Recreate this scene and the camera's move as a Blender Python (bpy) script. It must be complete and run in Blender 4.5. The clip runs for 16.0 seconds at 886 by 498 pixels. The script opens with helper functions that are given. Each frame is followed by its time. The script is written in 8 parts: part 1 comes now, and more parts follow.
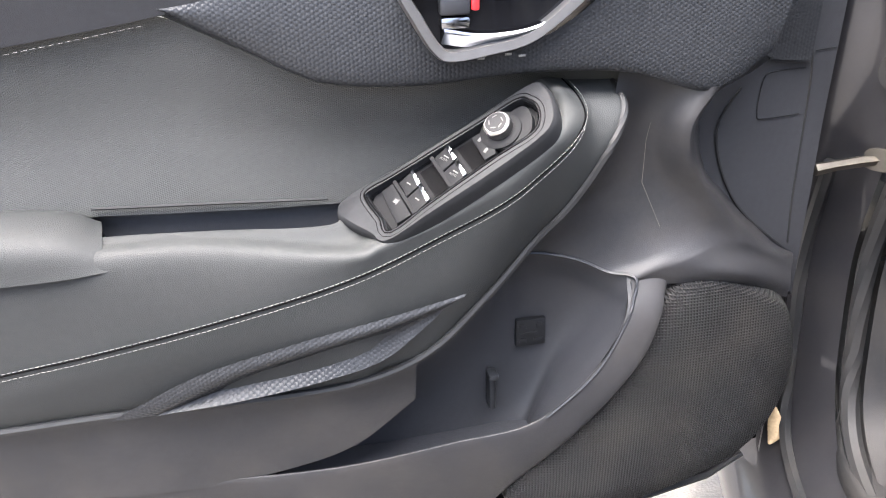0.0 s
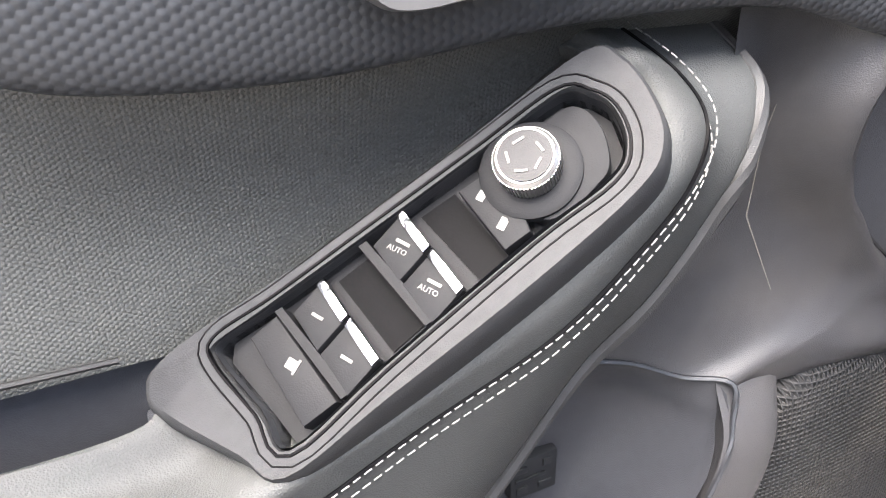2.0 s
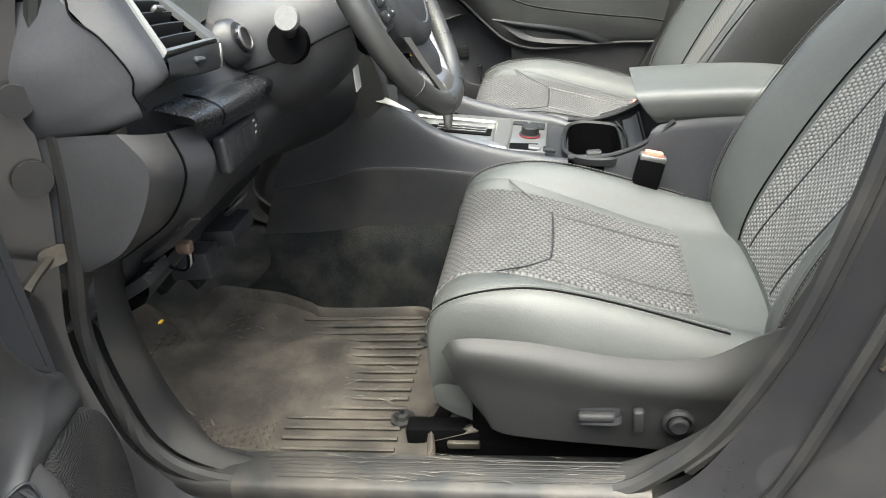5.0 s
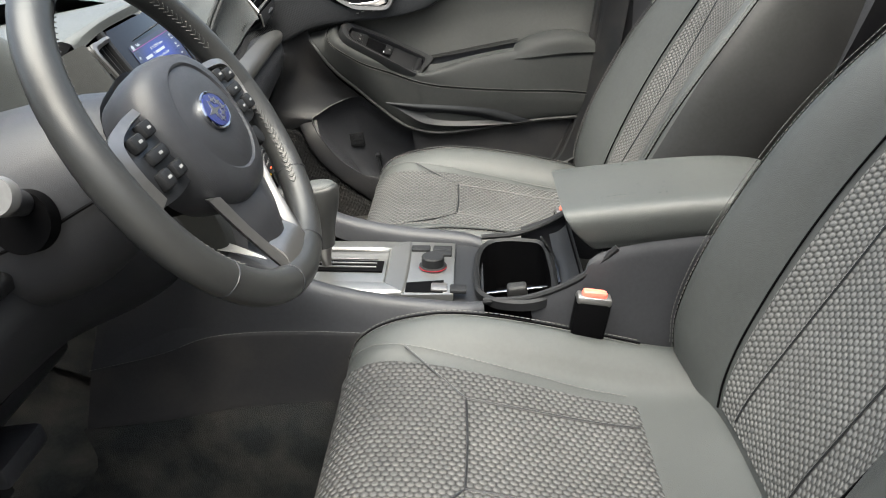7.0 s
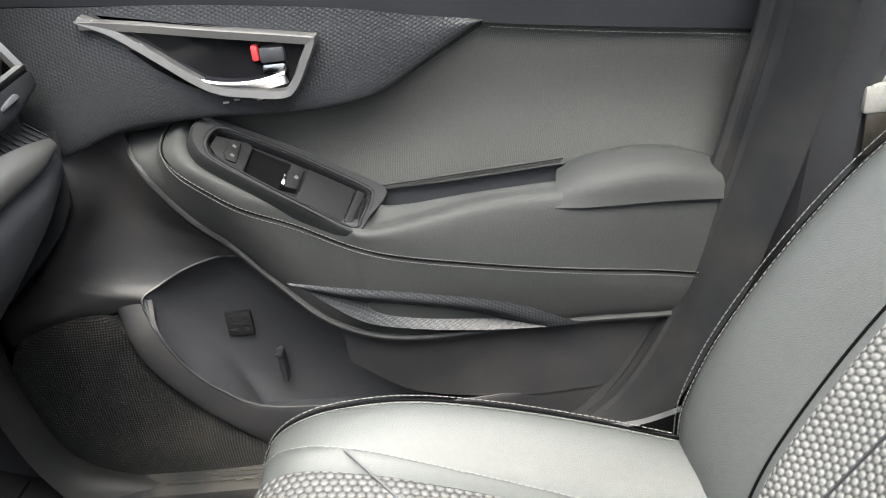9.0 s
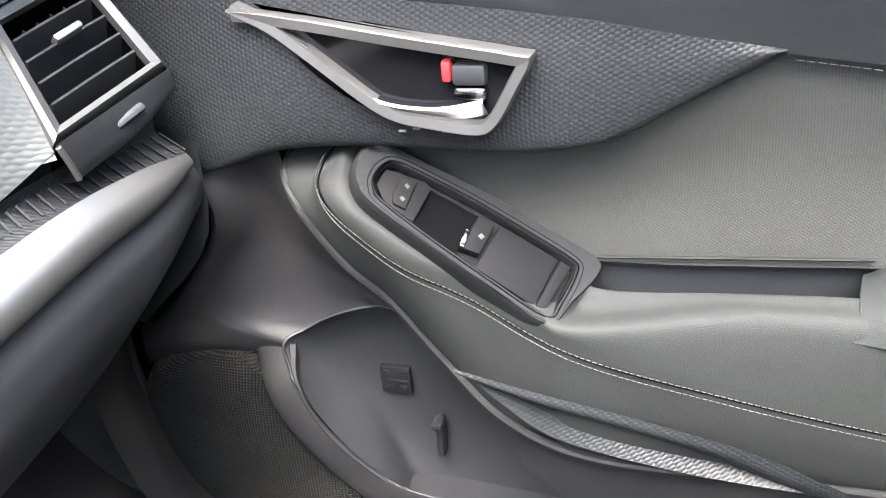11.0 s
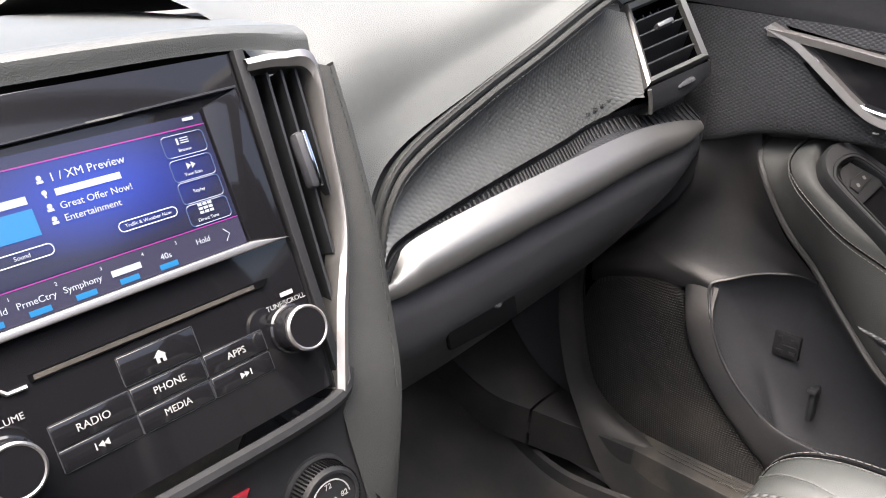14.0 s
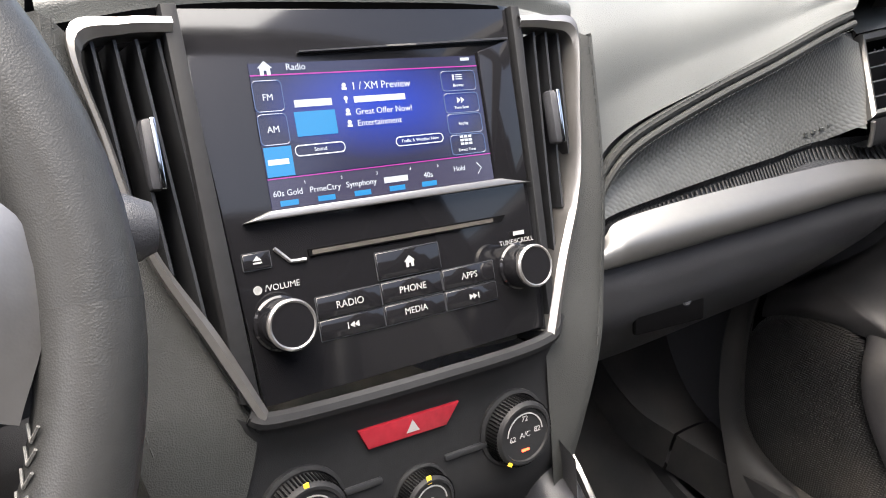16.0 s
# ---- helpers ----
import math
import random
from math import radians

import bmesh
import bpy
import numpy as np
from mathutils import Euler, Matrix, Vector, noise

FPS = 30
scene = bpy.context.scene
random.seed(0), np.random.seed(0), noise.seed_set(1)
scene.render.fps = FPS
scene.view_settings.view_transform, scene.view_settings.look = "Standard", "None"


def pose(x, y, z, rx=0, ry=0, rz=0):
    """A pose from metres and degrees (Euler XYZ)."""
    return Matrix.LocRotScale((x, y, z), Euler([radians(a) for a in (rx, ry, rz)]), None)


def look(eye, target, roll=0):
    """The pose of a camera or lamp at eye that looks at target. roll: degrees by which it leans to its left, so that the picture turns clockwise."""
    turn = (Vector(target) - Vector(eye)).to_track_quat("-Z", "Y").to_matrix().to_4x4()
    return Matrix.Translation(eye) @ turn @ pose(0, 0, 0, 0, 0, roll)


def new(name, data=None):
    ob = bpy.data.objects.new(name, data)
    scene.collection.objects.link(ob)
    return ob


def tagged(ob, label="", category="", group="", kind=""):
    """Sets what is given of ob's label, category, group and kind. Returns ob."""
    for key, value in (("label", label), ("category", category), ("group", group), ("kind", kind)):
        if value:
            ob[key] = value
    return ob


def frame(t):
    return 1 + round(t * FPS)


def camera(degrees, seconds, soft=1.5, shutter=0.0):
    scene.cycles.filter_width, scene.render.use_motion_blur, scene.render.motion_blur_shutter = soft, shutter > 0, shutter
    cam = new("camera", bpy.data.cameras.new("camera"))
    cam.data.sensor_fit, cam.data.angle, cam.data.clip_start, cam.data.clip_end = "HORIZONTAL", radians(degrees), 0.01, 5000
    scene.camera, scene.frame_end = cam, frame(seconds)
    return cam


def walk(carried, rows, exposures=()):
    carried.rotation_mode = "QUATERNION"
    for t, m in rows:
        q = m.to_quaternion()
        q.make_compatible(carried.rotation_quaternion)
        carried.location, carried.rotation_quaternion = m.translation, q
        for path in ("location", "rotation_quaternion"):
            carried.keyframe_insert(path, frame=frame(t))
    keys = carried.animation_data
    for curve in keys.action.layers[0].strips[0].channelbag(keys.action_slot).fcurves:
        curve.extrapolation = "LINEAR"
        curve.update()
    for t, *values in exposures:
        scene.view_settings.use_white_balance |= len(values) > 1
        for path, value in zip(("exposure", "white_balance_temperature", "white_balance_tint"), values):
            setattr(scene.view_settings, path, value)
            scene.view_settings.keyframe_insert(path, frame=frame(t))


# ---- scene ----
cam = camera(59.3, 16.0, soft=1.0)

EXPOSURES = [(0, 4.25, 6300, 12), (1.0, 4.5, 6430, 12), (2.5, 4.55, 6500, 11), (3.5, 4.55, 6350, 8), (4.0, 3.83, 6430, 3), (4.5, 3.45, 6440, 1), (7.5, 2.68, 6550, 3), (8.2, 2.9, 6450, 3), (10.5, 4.15, 6200, 8), (11.5, 4.0, 6250, 8), (13.0, 3.2, 6500, 13), (16, 3.2, 6700, 10)]
PATH = [
    (0, (-1.149, -0.584, 1.153), (-1.35, 1.207, 0.288), -2.0),
    (0.5, (-1.187, -0.411, 1.136), (-1.313, 1.373, 0.241), -2.5),
    (1, (-1.215, -0.292, 1.1), (-1.162, 1.466, 0.148), -2.1),
    (1.5, (-1.226, -0.218, 1.081), (-1.066, 1.508, 0.082), -1.9),
    (2, (-1.23, -0.174, 1.073), (-1.036, 1.525, 0.037), -2.3),
    (2.5, (-1.228, -0.158, 1.08), (-1.018, 1.521, 0.013), -3.2),
    (3, (-1.234, -0.193, 1.113), (-0.787, 1.425, 0.025), -4.1),
    (3.5, (-1.286, -0.291, 1.141), (-0.253, 1.05, 0.076), -6.1),
    (4, (-1.362, -0.339, 1.176), (0.101, 0.549, 0.14), -6.3),
    (4.5, (-1.439, -0.338, 1.214), (0.235, 0.146, 0.232), -6.2),
    (5, (-1.489, -0.349, 1.235), (0.259, -0.007, 0.325), -6.6),
    (5.2, (-1.501, -0.353, 1.237), (0.269, -0.053, 0.355), -6.7),
    (7.3, (-0.934, -0.386, 1.227), (0.882, -0.22, 0.405), -8.7),
    (7.5, (-0.832, -0.37, 1.221), (0.988, -0.216, 0.405), -8.5),
    (8, (-0.547, -0.345, 1.208), (1.26, -0.273, 0.354), -7.8),
    (8.2, (-0.439, -0.349, 1.22), (1.364, -0.309, 0.355), -7.5),
    (10.3, (0.227, -0.314, 1.186), (1.951, -0.006, 0.22), -4.1),
    (10.5, (0.22, -0.31, 1.194), (1.933, 0.071, 0.235), -4.8),
    (11, (0.197, -0.314, 1.211), (1.858, 0.276, 0.266), -5.7),
    (11.5, (0.142, -0.304, 1.209), (1.745, 0.438, 0.271), -5.1),
    (12, (0.099, -0.293, 1.195), (1.619, 0.615, 0.264), -4.5),
    (12.5, (0.035, -0.286, 1.196), (1.548, 0.674, 0.31), -2.8),
    (13, (-0.046, -0.301, 1.201), (1.433, 0.763, 0.376), -1.4),
    (13.5, (-0.102, -0.325, 1.216), (1.281, 0.867, 0.4), -1.3),
    (14, (-0.144, -0.332, 1.211), (1.172, 0.96, 0.436), -0.1),
    (14.5, (-0.173, -0.329, 1.199), (1.078, 1.043, 0.454), 3.0),
    (15, (-0.196, -0.329, 1.194), (1.008, 1.092, 0.465), 5.6),
    (15.5, (-0.213, -0.33, 1.185), (0.93, 1.144, 0.462), 6.0),
    (16, (-0.222, -0.332, 1.174), (0.85, 1.193, 0.449), 6.1),
]
walk(cam, [(t, look(eye, target, roll)) for t, eye, target, roll in PATH], EXPOSURES)

# ---- light ----
world = bpy.data.worlds.new("sky")
scene.world = world
world.use_nodes = True
_n, _l = world.node_tree.nodes, world.node_tree.links
_bg = _n["Background"]
_sky = _n.new("ShaderNodeTexSky")
_sky.sky_type = "NISHITA"
_sky.sun_disc = False
_sky.sun_elevation = radians(68)
_sky.sun_rotation = radians(-105)
_sky.dust_density = 8.0
_sky.ozone_density = 0.6
_l.new(_sky.outputs[0], _bg.inputs[0])
_bg.inputs[1].default_value = 0.085
sun_data = bpy.data.lights.new("sun", "SUN")
sun_data.energy = 2.6
sun_data.angle = radians(78)
sun_data.color = (1.0, 0.97, 0.93)
sun = new("sun", sun_data)
sun.matrix_world = look((-0.9, -0.25, 6), (0, 0, 0.6))

# ---- materials ----
def material(name, color, rough=0.5, metal=0.0, vary=0.25, scale=60.0, bump=0.1, bump_scale=900.0, spec=0.5, coat=0.0, dust=0.0, pattern=None):
    """A procedural surface: base colour varied at two scales, roughness broken up, fine relief, optional dust and woven or ribbed relief."""
    m = bpy.data.materials.new(name)
    m.use_nodes = True
    n, l = m.node_tree.nodes, m.node_tree.links
    b = n["Principled BSDF"]
    tc = n.new("ShaderNodeTexCoord")
    big, fine = n.new("ShaderNodeTexNoise"), n.new("ShaderNodeTexNoise")
    big.inputs["Scale"].default_value, big.inputs["Detail"].default_value = scale * 0.12, 4
    fine.inputs["Scale"].default_value, fine.inputs["Detail"].default_value = scale * 3, 3
    for t in (big, fine):
        l.new(tc.outputs["Object"], t.inputs["Vector"])
    mix = n.new("ShaderNodeMath")
    mix.operation = "MULTIPLY_ADD"
    l.new(big.outputs["Fac"], mix.inputs[0])
    mix.inputs[1].default_value = 0.6
    half = n.new("ShaderNodeMath")
    half.operation = "MULTIPLY"
    l.new(fine.outputs["Fac"], half.inputs[0])
    half.inputs[1].default_value = 0.4
    l.new(half.outputs[0], mix.inputs[2])
    ramp = n.new("ShaderNodeValToRGB")
    lo, hi = [c * (1 - vary) for c in color], [min(1, c * (1 + vary)) for c in color]
    ramp.color_ramp.elements[0].position, ramp.color_ramp.elements[1].position = 0.3, 0.7
    ramp.color_ramp.elements[0].color, ramp.color_ramp.elements[1].color = (*lo, 1), (*hi, 1)
    l.new(mix.outputs[0], ramp.inputs[0])
    out = ramp.outputs[0]
    if dust:
        dn = n.new("ShaderNodeTexNoise")
        dn.inputs["Scale"].default_value, dn.inputs["Detail"].default_value = 14, 8
        l.new(tc.outputs["Object"], dn.inputs["Vector"])
        dr = n.new("ShaderNodeMapRange")
        dr.inputs[1].default_value, dr.inputs[2].default_value, dr.inputs[4].default_value = 0.42, 0.75, dust
        l.new(dn.outputs["Fac"], dr.inputs[0])
        dm = n.new("ShaderNodeMix")
        dm.data_type = "RGBA"
        l.new(dr.outputs[0], dm.inputs[0])
        l.new(out, dm.inputs[6])
        dm.inputs[7].default_value = (0.30, 0.26, 0.21, 1)
        out = dm.outputs[2]
    l.new(out, b.inputs["Base Color"])
    rr = n.new("ShaderNodeMapRange")
    rr.inputs[3].default_value, rr.inputs[4].default_value = max(0.02, rough - 0.07), min(1, rough + 0.07)
    l.new(mix.outputs[0], rr.inputs[0])
    l.new(rr.outputs[0], b.inputs["Roughness"])
    b.inputs["Metallic"].default_value = metal
    b.inputs["Specular IOR Level"].default_value = spec
    b.inputs["Coat Weight"].default_value = coat
    bn = n.new("ShaderNodeTexVoronoi" if bump_scale < 1500 else "ShaderNodeTexNoise")
    bn.inputs["Scale"].default_value = bump_scale
    l.new(tc.outputs["Object"], bn.inputs["Vector"])
    bp = n.new("ShaderNodeBump")
    bp.inputs["Strength"].default_value, bp.inputs["Distance"].default_value = bump, 0.0006
    l.new(bn.outputs[0], bp.inputs["Height"])
    last = bp
    if pattern:
        last = relief(n, l, tc, bp, ramp, *pattern)
    l.new(last.outputs[0], b.inputs["Normal"])
    return m


def relief(n, l, tc, bp, ramp, kind, size, depth, strength):
    """Woven, ribbed or meshed relief of a given cell size in metres, seen along each axis by the object's own coordinates."""
    sep = n.new("ShaderNodeSeparateXYZ")
    l.new(tc.outputs["Object"], sep.inputs[0])
    def op(kind_, a, b=None):
        m = n.new("ShaderNodeMath")
        m.operation = kind_
        for k, v in enumerate((a, b)):
            if v is None:
                continue
            if isinstance(v, (int, float)):
                m.inputs[k].default_value = v
            else:
                l.new(v, m.inputs[k])
        return m.outputs[0]
    x, y, z = sep.outputs
    w = 2 * math.pi / size
    if kind in ("weave", "weave_back", "scale", "scale_open"):
        if kind == "weave":
            u, v = x, y
        elif kind == "weave_back":
            u, v = x, op("MULTIPLY", z, 1.1)
        elif kind == "scale_open":
            u, v = op("ADD", op("MULTIPLY", x, 0.958), op("MULTIPLY", y, 0.286)), z
        else:
            u, v = op("ADD", y, op("MULTIPLY", x, 0.95)), z
        p = op("ADD", op("MULTIPLY", u, 0.5), op("MULTIPLY", v, 0.866))
        q = op("SUBTRACT", op("MULTIPLY", u, 0.5), op("MULTIPLY", v, 0.866))
        w = w * 0.866
        h = op("ADD", op("COSINE", op("MULTIPLY", u, w)), op("ADD", op("COSINE", op("MULTIPLY", p, w)), op("COSINE", op("MULTIPLY", q, w))))
        h = op("DIVIDE", op("ADD", h, 1.5), 4.5)
        h = op("POWER", op("MAXIMUM", h, 0.0), 0.6)
        if kind[0] == "w":
            # the gaps between the yarns show the darker backing
            gap = n.new("ShaderNodeMapRange")
            gap.inputs[1].default_value, gap.inputs[2].default_value, gap.inputs[3].default_value = 0.15, 0.60, 0.30
            l.new(h, gap.inputs[0])
            dk = n.new("ShaderNodeMix")
            dk.data_type, dk.blend_type = "RGBA", "MULTIPLY"
            dk.inputs[0].default_value = 1.0
            l.new(ramp.outputs[0], dk.inputs[6])
            l.new(gap.outputs[0], dk.inputs[7])
            l.new(dk.outputs[2], n["Principled BSDF"].inputs["Base Color"])
    elif kind == "rib":
        h = op("SINE", op("MULTIPLY", op("ADD", z, op("MULTIPLY", y, 0.35)), w))
    else:
        p, q = (op("ADD", op("MULTIPLY", x, 0.958), op("MULTIPLY", y, 0.286)) if kind == "mesh_open" else op("ADD", y, op("MULTIPLY", x, 0.7))), z
        h = op("MAXIMUM", op("SINE", op("MULTIPLY", p, w)), op("SINE", op("MULTIPLY", q, w)))
    b2 = n.new("ShaderNodeBump")
    b2.inputs["Strength"].default_value, b2.inputs["Distance"].default_value = strength, depth
    l.new(h, b2.inputs["Height"])
    l.new(bp.outputs[0], b2.inputs["Normal"])
    return b2


def glowing(name, color, power):
    m = bpy.data.materials.new(name)
    m.use_nodes = True
    b = m.node_tree.nodes["Principled BSDF"]
    b.inputs["Base Color"].default_value = (0.01, 0.01, 0.012, 1)
    b.inputs["Roughness"].default_value = 0.15
    b.inputs["Emission Color"].default_value = (*color, 1)
    b.inputs["Emission Strength"].default_value = power
    return m


PLASTIC = material("soft black plastic", (0.024, 0.0248, 0.028), 0.42, bump=0.25, bump_scale=1400, vary=0.2, spec=0.28)
PLASTIC_DUSTY = material("scuffed black plastic", (0.017, 0.0172, 0.019), 0.46, bump=0.25, bump_scale=1400, dust=0.04, spec=0.30)
TRIM = material("smooth dark trim", (0.014, 0.0147, 0.0165), 0.36, bump=0.12, bump_scale=1400, spec=0.30)
PANEL_BLACK = material("soft black switch surround", (0.0165, 0.017, 0.018), 0.62, bump=0.15, bump_scale=1400, spec=0.10)
SEAT_LEATHER = material("grey seat leather", (0.035, 0.0375, 0.0367), 0.49, bump=0.35, bump_scale=1100, vary=0.15, spec=0.36)
BEZEL = material("satin black switch panel", (0.0105, 0.0109, 0.012), 0.55, bump=0.1, bump_scale=1400, spec=0.15)
# Specular almost off: the shade inside wells is put into this near-black colour.
DARK = material("near-black of recess shade and dark parts", (0.0022, 0.0022, 0.0025), 0.5, bump=0.05, spec=0.02)
LEATHER = material("dark grey leather", (0.0262, 0.0274, 0.0272), 0.58, bump=0.35, bump_scale=1100, vary=0.15, spec=0.14)
CLOTHVINYL = material("fine-grained door vinyl", (0.042, 0.043, 0.041), 0.46, bump=0.3, bump_scale=1300, vary=0.12, pattern=("scale", 0.0018, 0.0004, 0.5), spec=0.25)
CLOTHVINYL_OPEN = material("open door fine-grained door vinyl", (0.042, 0.043, 0.041), 0.46, bump=0.3, bump_scale=1300, vary=0.12, pattern=("scale_open", 0.0016, 0.00045, 0.6), spec=0.25)
PADVINYL = material("grained dashboard vinyl", (0.050, 0.053, 0.052), 0.43, bump=0.35, bump_scale=1000, vary=0.12, spec=0.28)
CARBON = material("ribbed black trim", (0.018, 0.019, 0.021), 0.36, bump=0.05, pattern=("scale", 0.0031, 0.0009, 0.42), spec=0.20)
CARBON_OPEN = material("open door ribbed black trim", (0.018, 0.019, 0.021), 0.36, bump=0.05, pattern=("scale_open", 0.0031, 0.0009, 0.42), spec=0.20)
CARBON_LIGHT = material("pebbled dashboard vinyl", (0.052, 0.055, 0.055), 0.38, bump=0.1, pattern=("scale", 0.0038, 0.0011, 0.42), spec=0.30)
FABRIC = material("woven grey seat fabric", (0.066, 0.066, 0.066), 0.72, bump=0.4, bump_scale=1300, vary=0.3, pattern=("weave", 0.0068, 0.0026, 1.0), spec=0.20)
# Paler than the cushion weave: light from the windows is put into the colour.
FABRIC_BACK_LIT = material("woven grey backrest fabric lightened for window light", (0.098, 0.098, 0.096), 0.72, bump=0.4, bump_scale=1300, vary=0.25, pattern=("weave_back", 0.0062, 0.0022, 0.75), spec=0.20)
GRILLE = material("perforated speaker grille", (0.0125, 0.0127, 0.0135), 0.55, bump=0.1, dust=0.04, pattern=("mesh", 0.0034, 0.0012, 1.0), spec=0.14)
GRILLE_OPEN = material("open door perforated speaker grille", (0.0125, 0.0127, 0.0135), 0.55, bump=0.1, dust=0.04, pattern=("mesh_open", 0.0034, 0.0012, 1.0), spec=0.14)
SILVER = material("brushed silver trim", (0.14, 0.14, 0.138), 0.46, metal=0.9, bump=0.03, vary=0.06)
PALE_SILVER = material("pale satin silver plate", (0.21, 0.21, 0.207), 0.34, metal=0.85, bump=0.03, vary=0.05)
SATIN = material("satin grey metal trim", (0.22, 0.215, 0.212), 0.34, metal=0.85, bump=0.04, vary=0.08)
CHROME = material("chrome", (0.50, 0.51, 0.53), 0.12, metal=1.0, bump=0.0, vary=0.03)
# Darker copy of the chrome: the lever's dark reflections are put into its colour.
CHROME_DIM = material("darkened chrome", (0.26, 0.265, 0.275), 0.14, metal=1.0, bump=0.0, vary=0.03)
GLOSS = material("piano black panel", (0.006, 0.006, 0.007), 0.07, bump=0.0, coat=0.1, vary=0.1, spec=0.32)
RED = material("red plastic", (0.55, 0.025, 0.03), 0.35, bump=0.03)
BUCKLE_RED = material("orange-red buckle button", (0.62, 0.13, 0.09), 0.4, bump=0.03)
HAZARD = material("dark red switch", (0.20, 0.012, 0.02), 0.25, bump=0.02)
WHITE = material("white marking", (0.21, 0.21, 0.21), 0.5, bump=0.0, vary=0.05)
MARK = material("grey switch marking", (0.05, 0.05, 0.048), 0.5, bump=0.0, vary=0.05)
THREAD = material("pale grey thread", (0.062, 0.062, 0.060), 0.7, bump=0.2)
CARPET = material("black carpet", (0.012, 0.0135, 0.0145), 0.95, bump=1.0, bump_scale=700, vary=0.5, dust=0.08, spec=0.10)
MAT_RUBBER = material("dusty rubber floor mat", (0.024, 0.0218, 0.0198), 0.66, bump=0.3, bump_scale=500, vary=0.45, dust=0.13, spec=0.22)
RUBBER = material("black rubber seal", (0.010, 0.0104, 0.0112), 0.56, bump=0.15, bump_scale=1200, dust=0.03, spec=0.18)
PAINT = material("dark grey metallic car paint", (0.030, 0.030, 0.034), 0.30, metal=0.65, bump=0.02, vary=0.06, coat=0.5, dust=0.04)
SILL = material("scuffed sill plate", (0.011, 0.0115, 0.012), 0.50, bump=0.2, bump_scale=800, dust=0.10, spec=0.22)
SILLTRIM = material("black sill trim", (0.0085, 0.0088, 0.0095), 0.56, bump=0.2, bump_scale=1200, spec=0.16, dust=0.03)
SATIN_BLACK = material("satin black trim strip", (0.011, 0.0115, 0.013), 0.26, bump=0.04, bump_scale=1400, spec=0.40)
SEATSIDE = material("matt black seat trim", (0.016, 0.0163, 0.0168), 0.52, bump=0.25, bump_scale=1400, spec=0.22)
RIMLEATHER = material("worn black rim leather", (0.022, 0.0225, 0.0225), 0.38, bump=0.14, bump_scale=1450, vary=0.2, spec=0.4)
SWITCH = material("dark satin switch", (0.0075, 0.0077, 0.0084), 0.60, bump=0.08, bump_scale=1400, spec=0.08)
LEAF = material("dry leaf", (0.30, 0.22, 0.13), 0.8, bump=0.4, bump_scale=500, vary=0.4)
STEEL = material("bare steel hardware", (0.075, 0.07, 0.062), 0.45, metal=0.9, bump=0.15, dust=0.25)
ASPHALT = material("wet gravelled asphalt", (0.040, 0.0385, 0.036), 0.7, bump=1.0, bump_scale=160, vary=0.6, scale=90, dust=0.2)
BELT = material("grey webbing", (0.16, 0.16, 0.15), 0.7, bump=0.4)
SCUFF = material("dried pale mud", (0.085, 0.078, 0.068), 0.9, bump=0.2, vary=0.3)
LABELWHITE = material("white paper label", (0.72, 0.72, 0.70), 0.6, bump=0.02)
YELLOW = material("yellow marking", (0.65, 0.42, 0.03), 0.5, bump=0.0)
def lit_picture(name, edge, centre, power):
    """A display picture that is brightest above its middle and fades towards its edges."""
    m = glowing(name, centre, power)
    n, l = m.node_tree.nodes, m.node_tree.links
    tc, mp, gr, rp = (n.new(k) for k in ("ShaderNodeTexCoord", "ShaderNodeMapping", "ShaderNodeTexGradient", "ShaderNodeValToRGB"))
    gr.gradient_type = "SPHERICAL"
    mp.inputs["Location"].default_value, mp.inputs["Scale"].default_value = (-0.98, 0, -1.12), (1.9, 0.0, 1.75)
    rp.color_ramp.elements[0].color, rp.color_ramp.elements[1].color = (*edge, 1), (*centre, 1)
    rp.color_ramp.elements[0].position, rp.color_ramp.elements[1].position = 0.05, 0.85
    l.new(tc.outputs["Generated"], mp.inputs["Vector"])
    l.new(mp.outputs[0], gr.inputs[0])
    l.new(gr.outputs["Fac"], rp.inputs[0])
    l.new(rp.outputs[0], n["Principled BSDF"].inputs["Emission Color"])
    return m


GLASS_SCREEN = lit_picture("display backlight blue", (0.006, 0.010, 0.055), (0.0, 0.045, 0.56), 0.125)
SCREEN_DARK = glowing("display backlight navy", (0.006, 0.009, 0.045), 0.19)
SCREEN_CYAN = glowing("display backlight cyan", (0.0, 0.25, 0.58), 0.16)
SCREEN_LINE = glowing("display outline", (0.10, 0.16, 0.34), 0.12)
SCREEN_STRIP = glowing("display strip", (0.035, 0.033, 0.075), 0.16)
SCREEN_PINK = glowing("display line pink", (0.55, 0.03, 0.42), 0.13)
SCREEN_WHITE = glowing("display white", (0.80, 0.85, 0.95), 0.14)
LED_RED = glowing("red indicator lamp", (0.9, 0.06, 0.02), 1.2)

# ---- building helpers ----
XF = [Matrix.Identity(4)]


def spline(pts, n, closed=False):
    """n points on a smooth curve through the given points."""
    p = np.array(pts, float)
    k = len(p)
    if k == 1:
        return np.repeat(p, n, 0)
    out = []
    span = k if closed else k - 1
    for t in np.linspace(0, span, n, endpoint=not closed):
        i = min(int(t), span - 1)
        f = t - i
        if closed:
            a, b, c, d = p[(i - 1) % k], p[i % k], p[(i + 1) % k], p[(i + 2) % k]
        else:
            b, c = p[i], p[i + 1]
            a = p[i - 1] if i > 0 else 2 * b - c
            d = p[i + 2] if i + 2 < k else 2 * c - b
        out.append(0.5 * (2 * b + (c - a) * f + (2 * a - 5 * b + 4 * c - d) * f**2 + (3 * b - 3 * c + d - a) * f**3))
    return np.array(out)


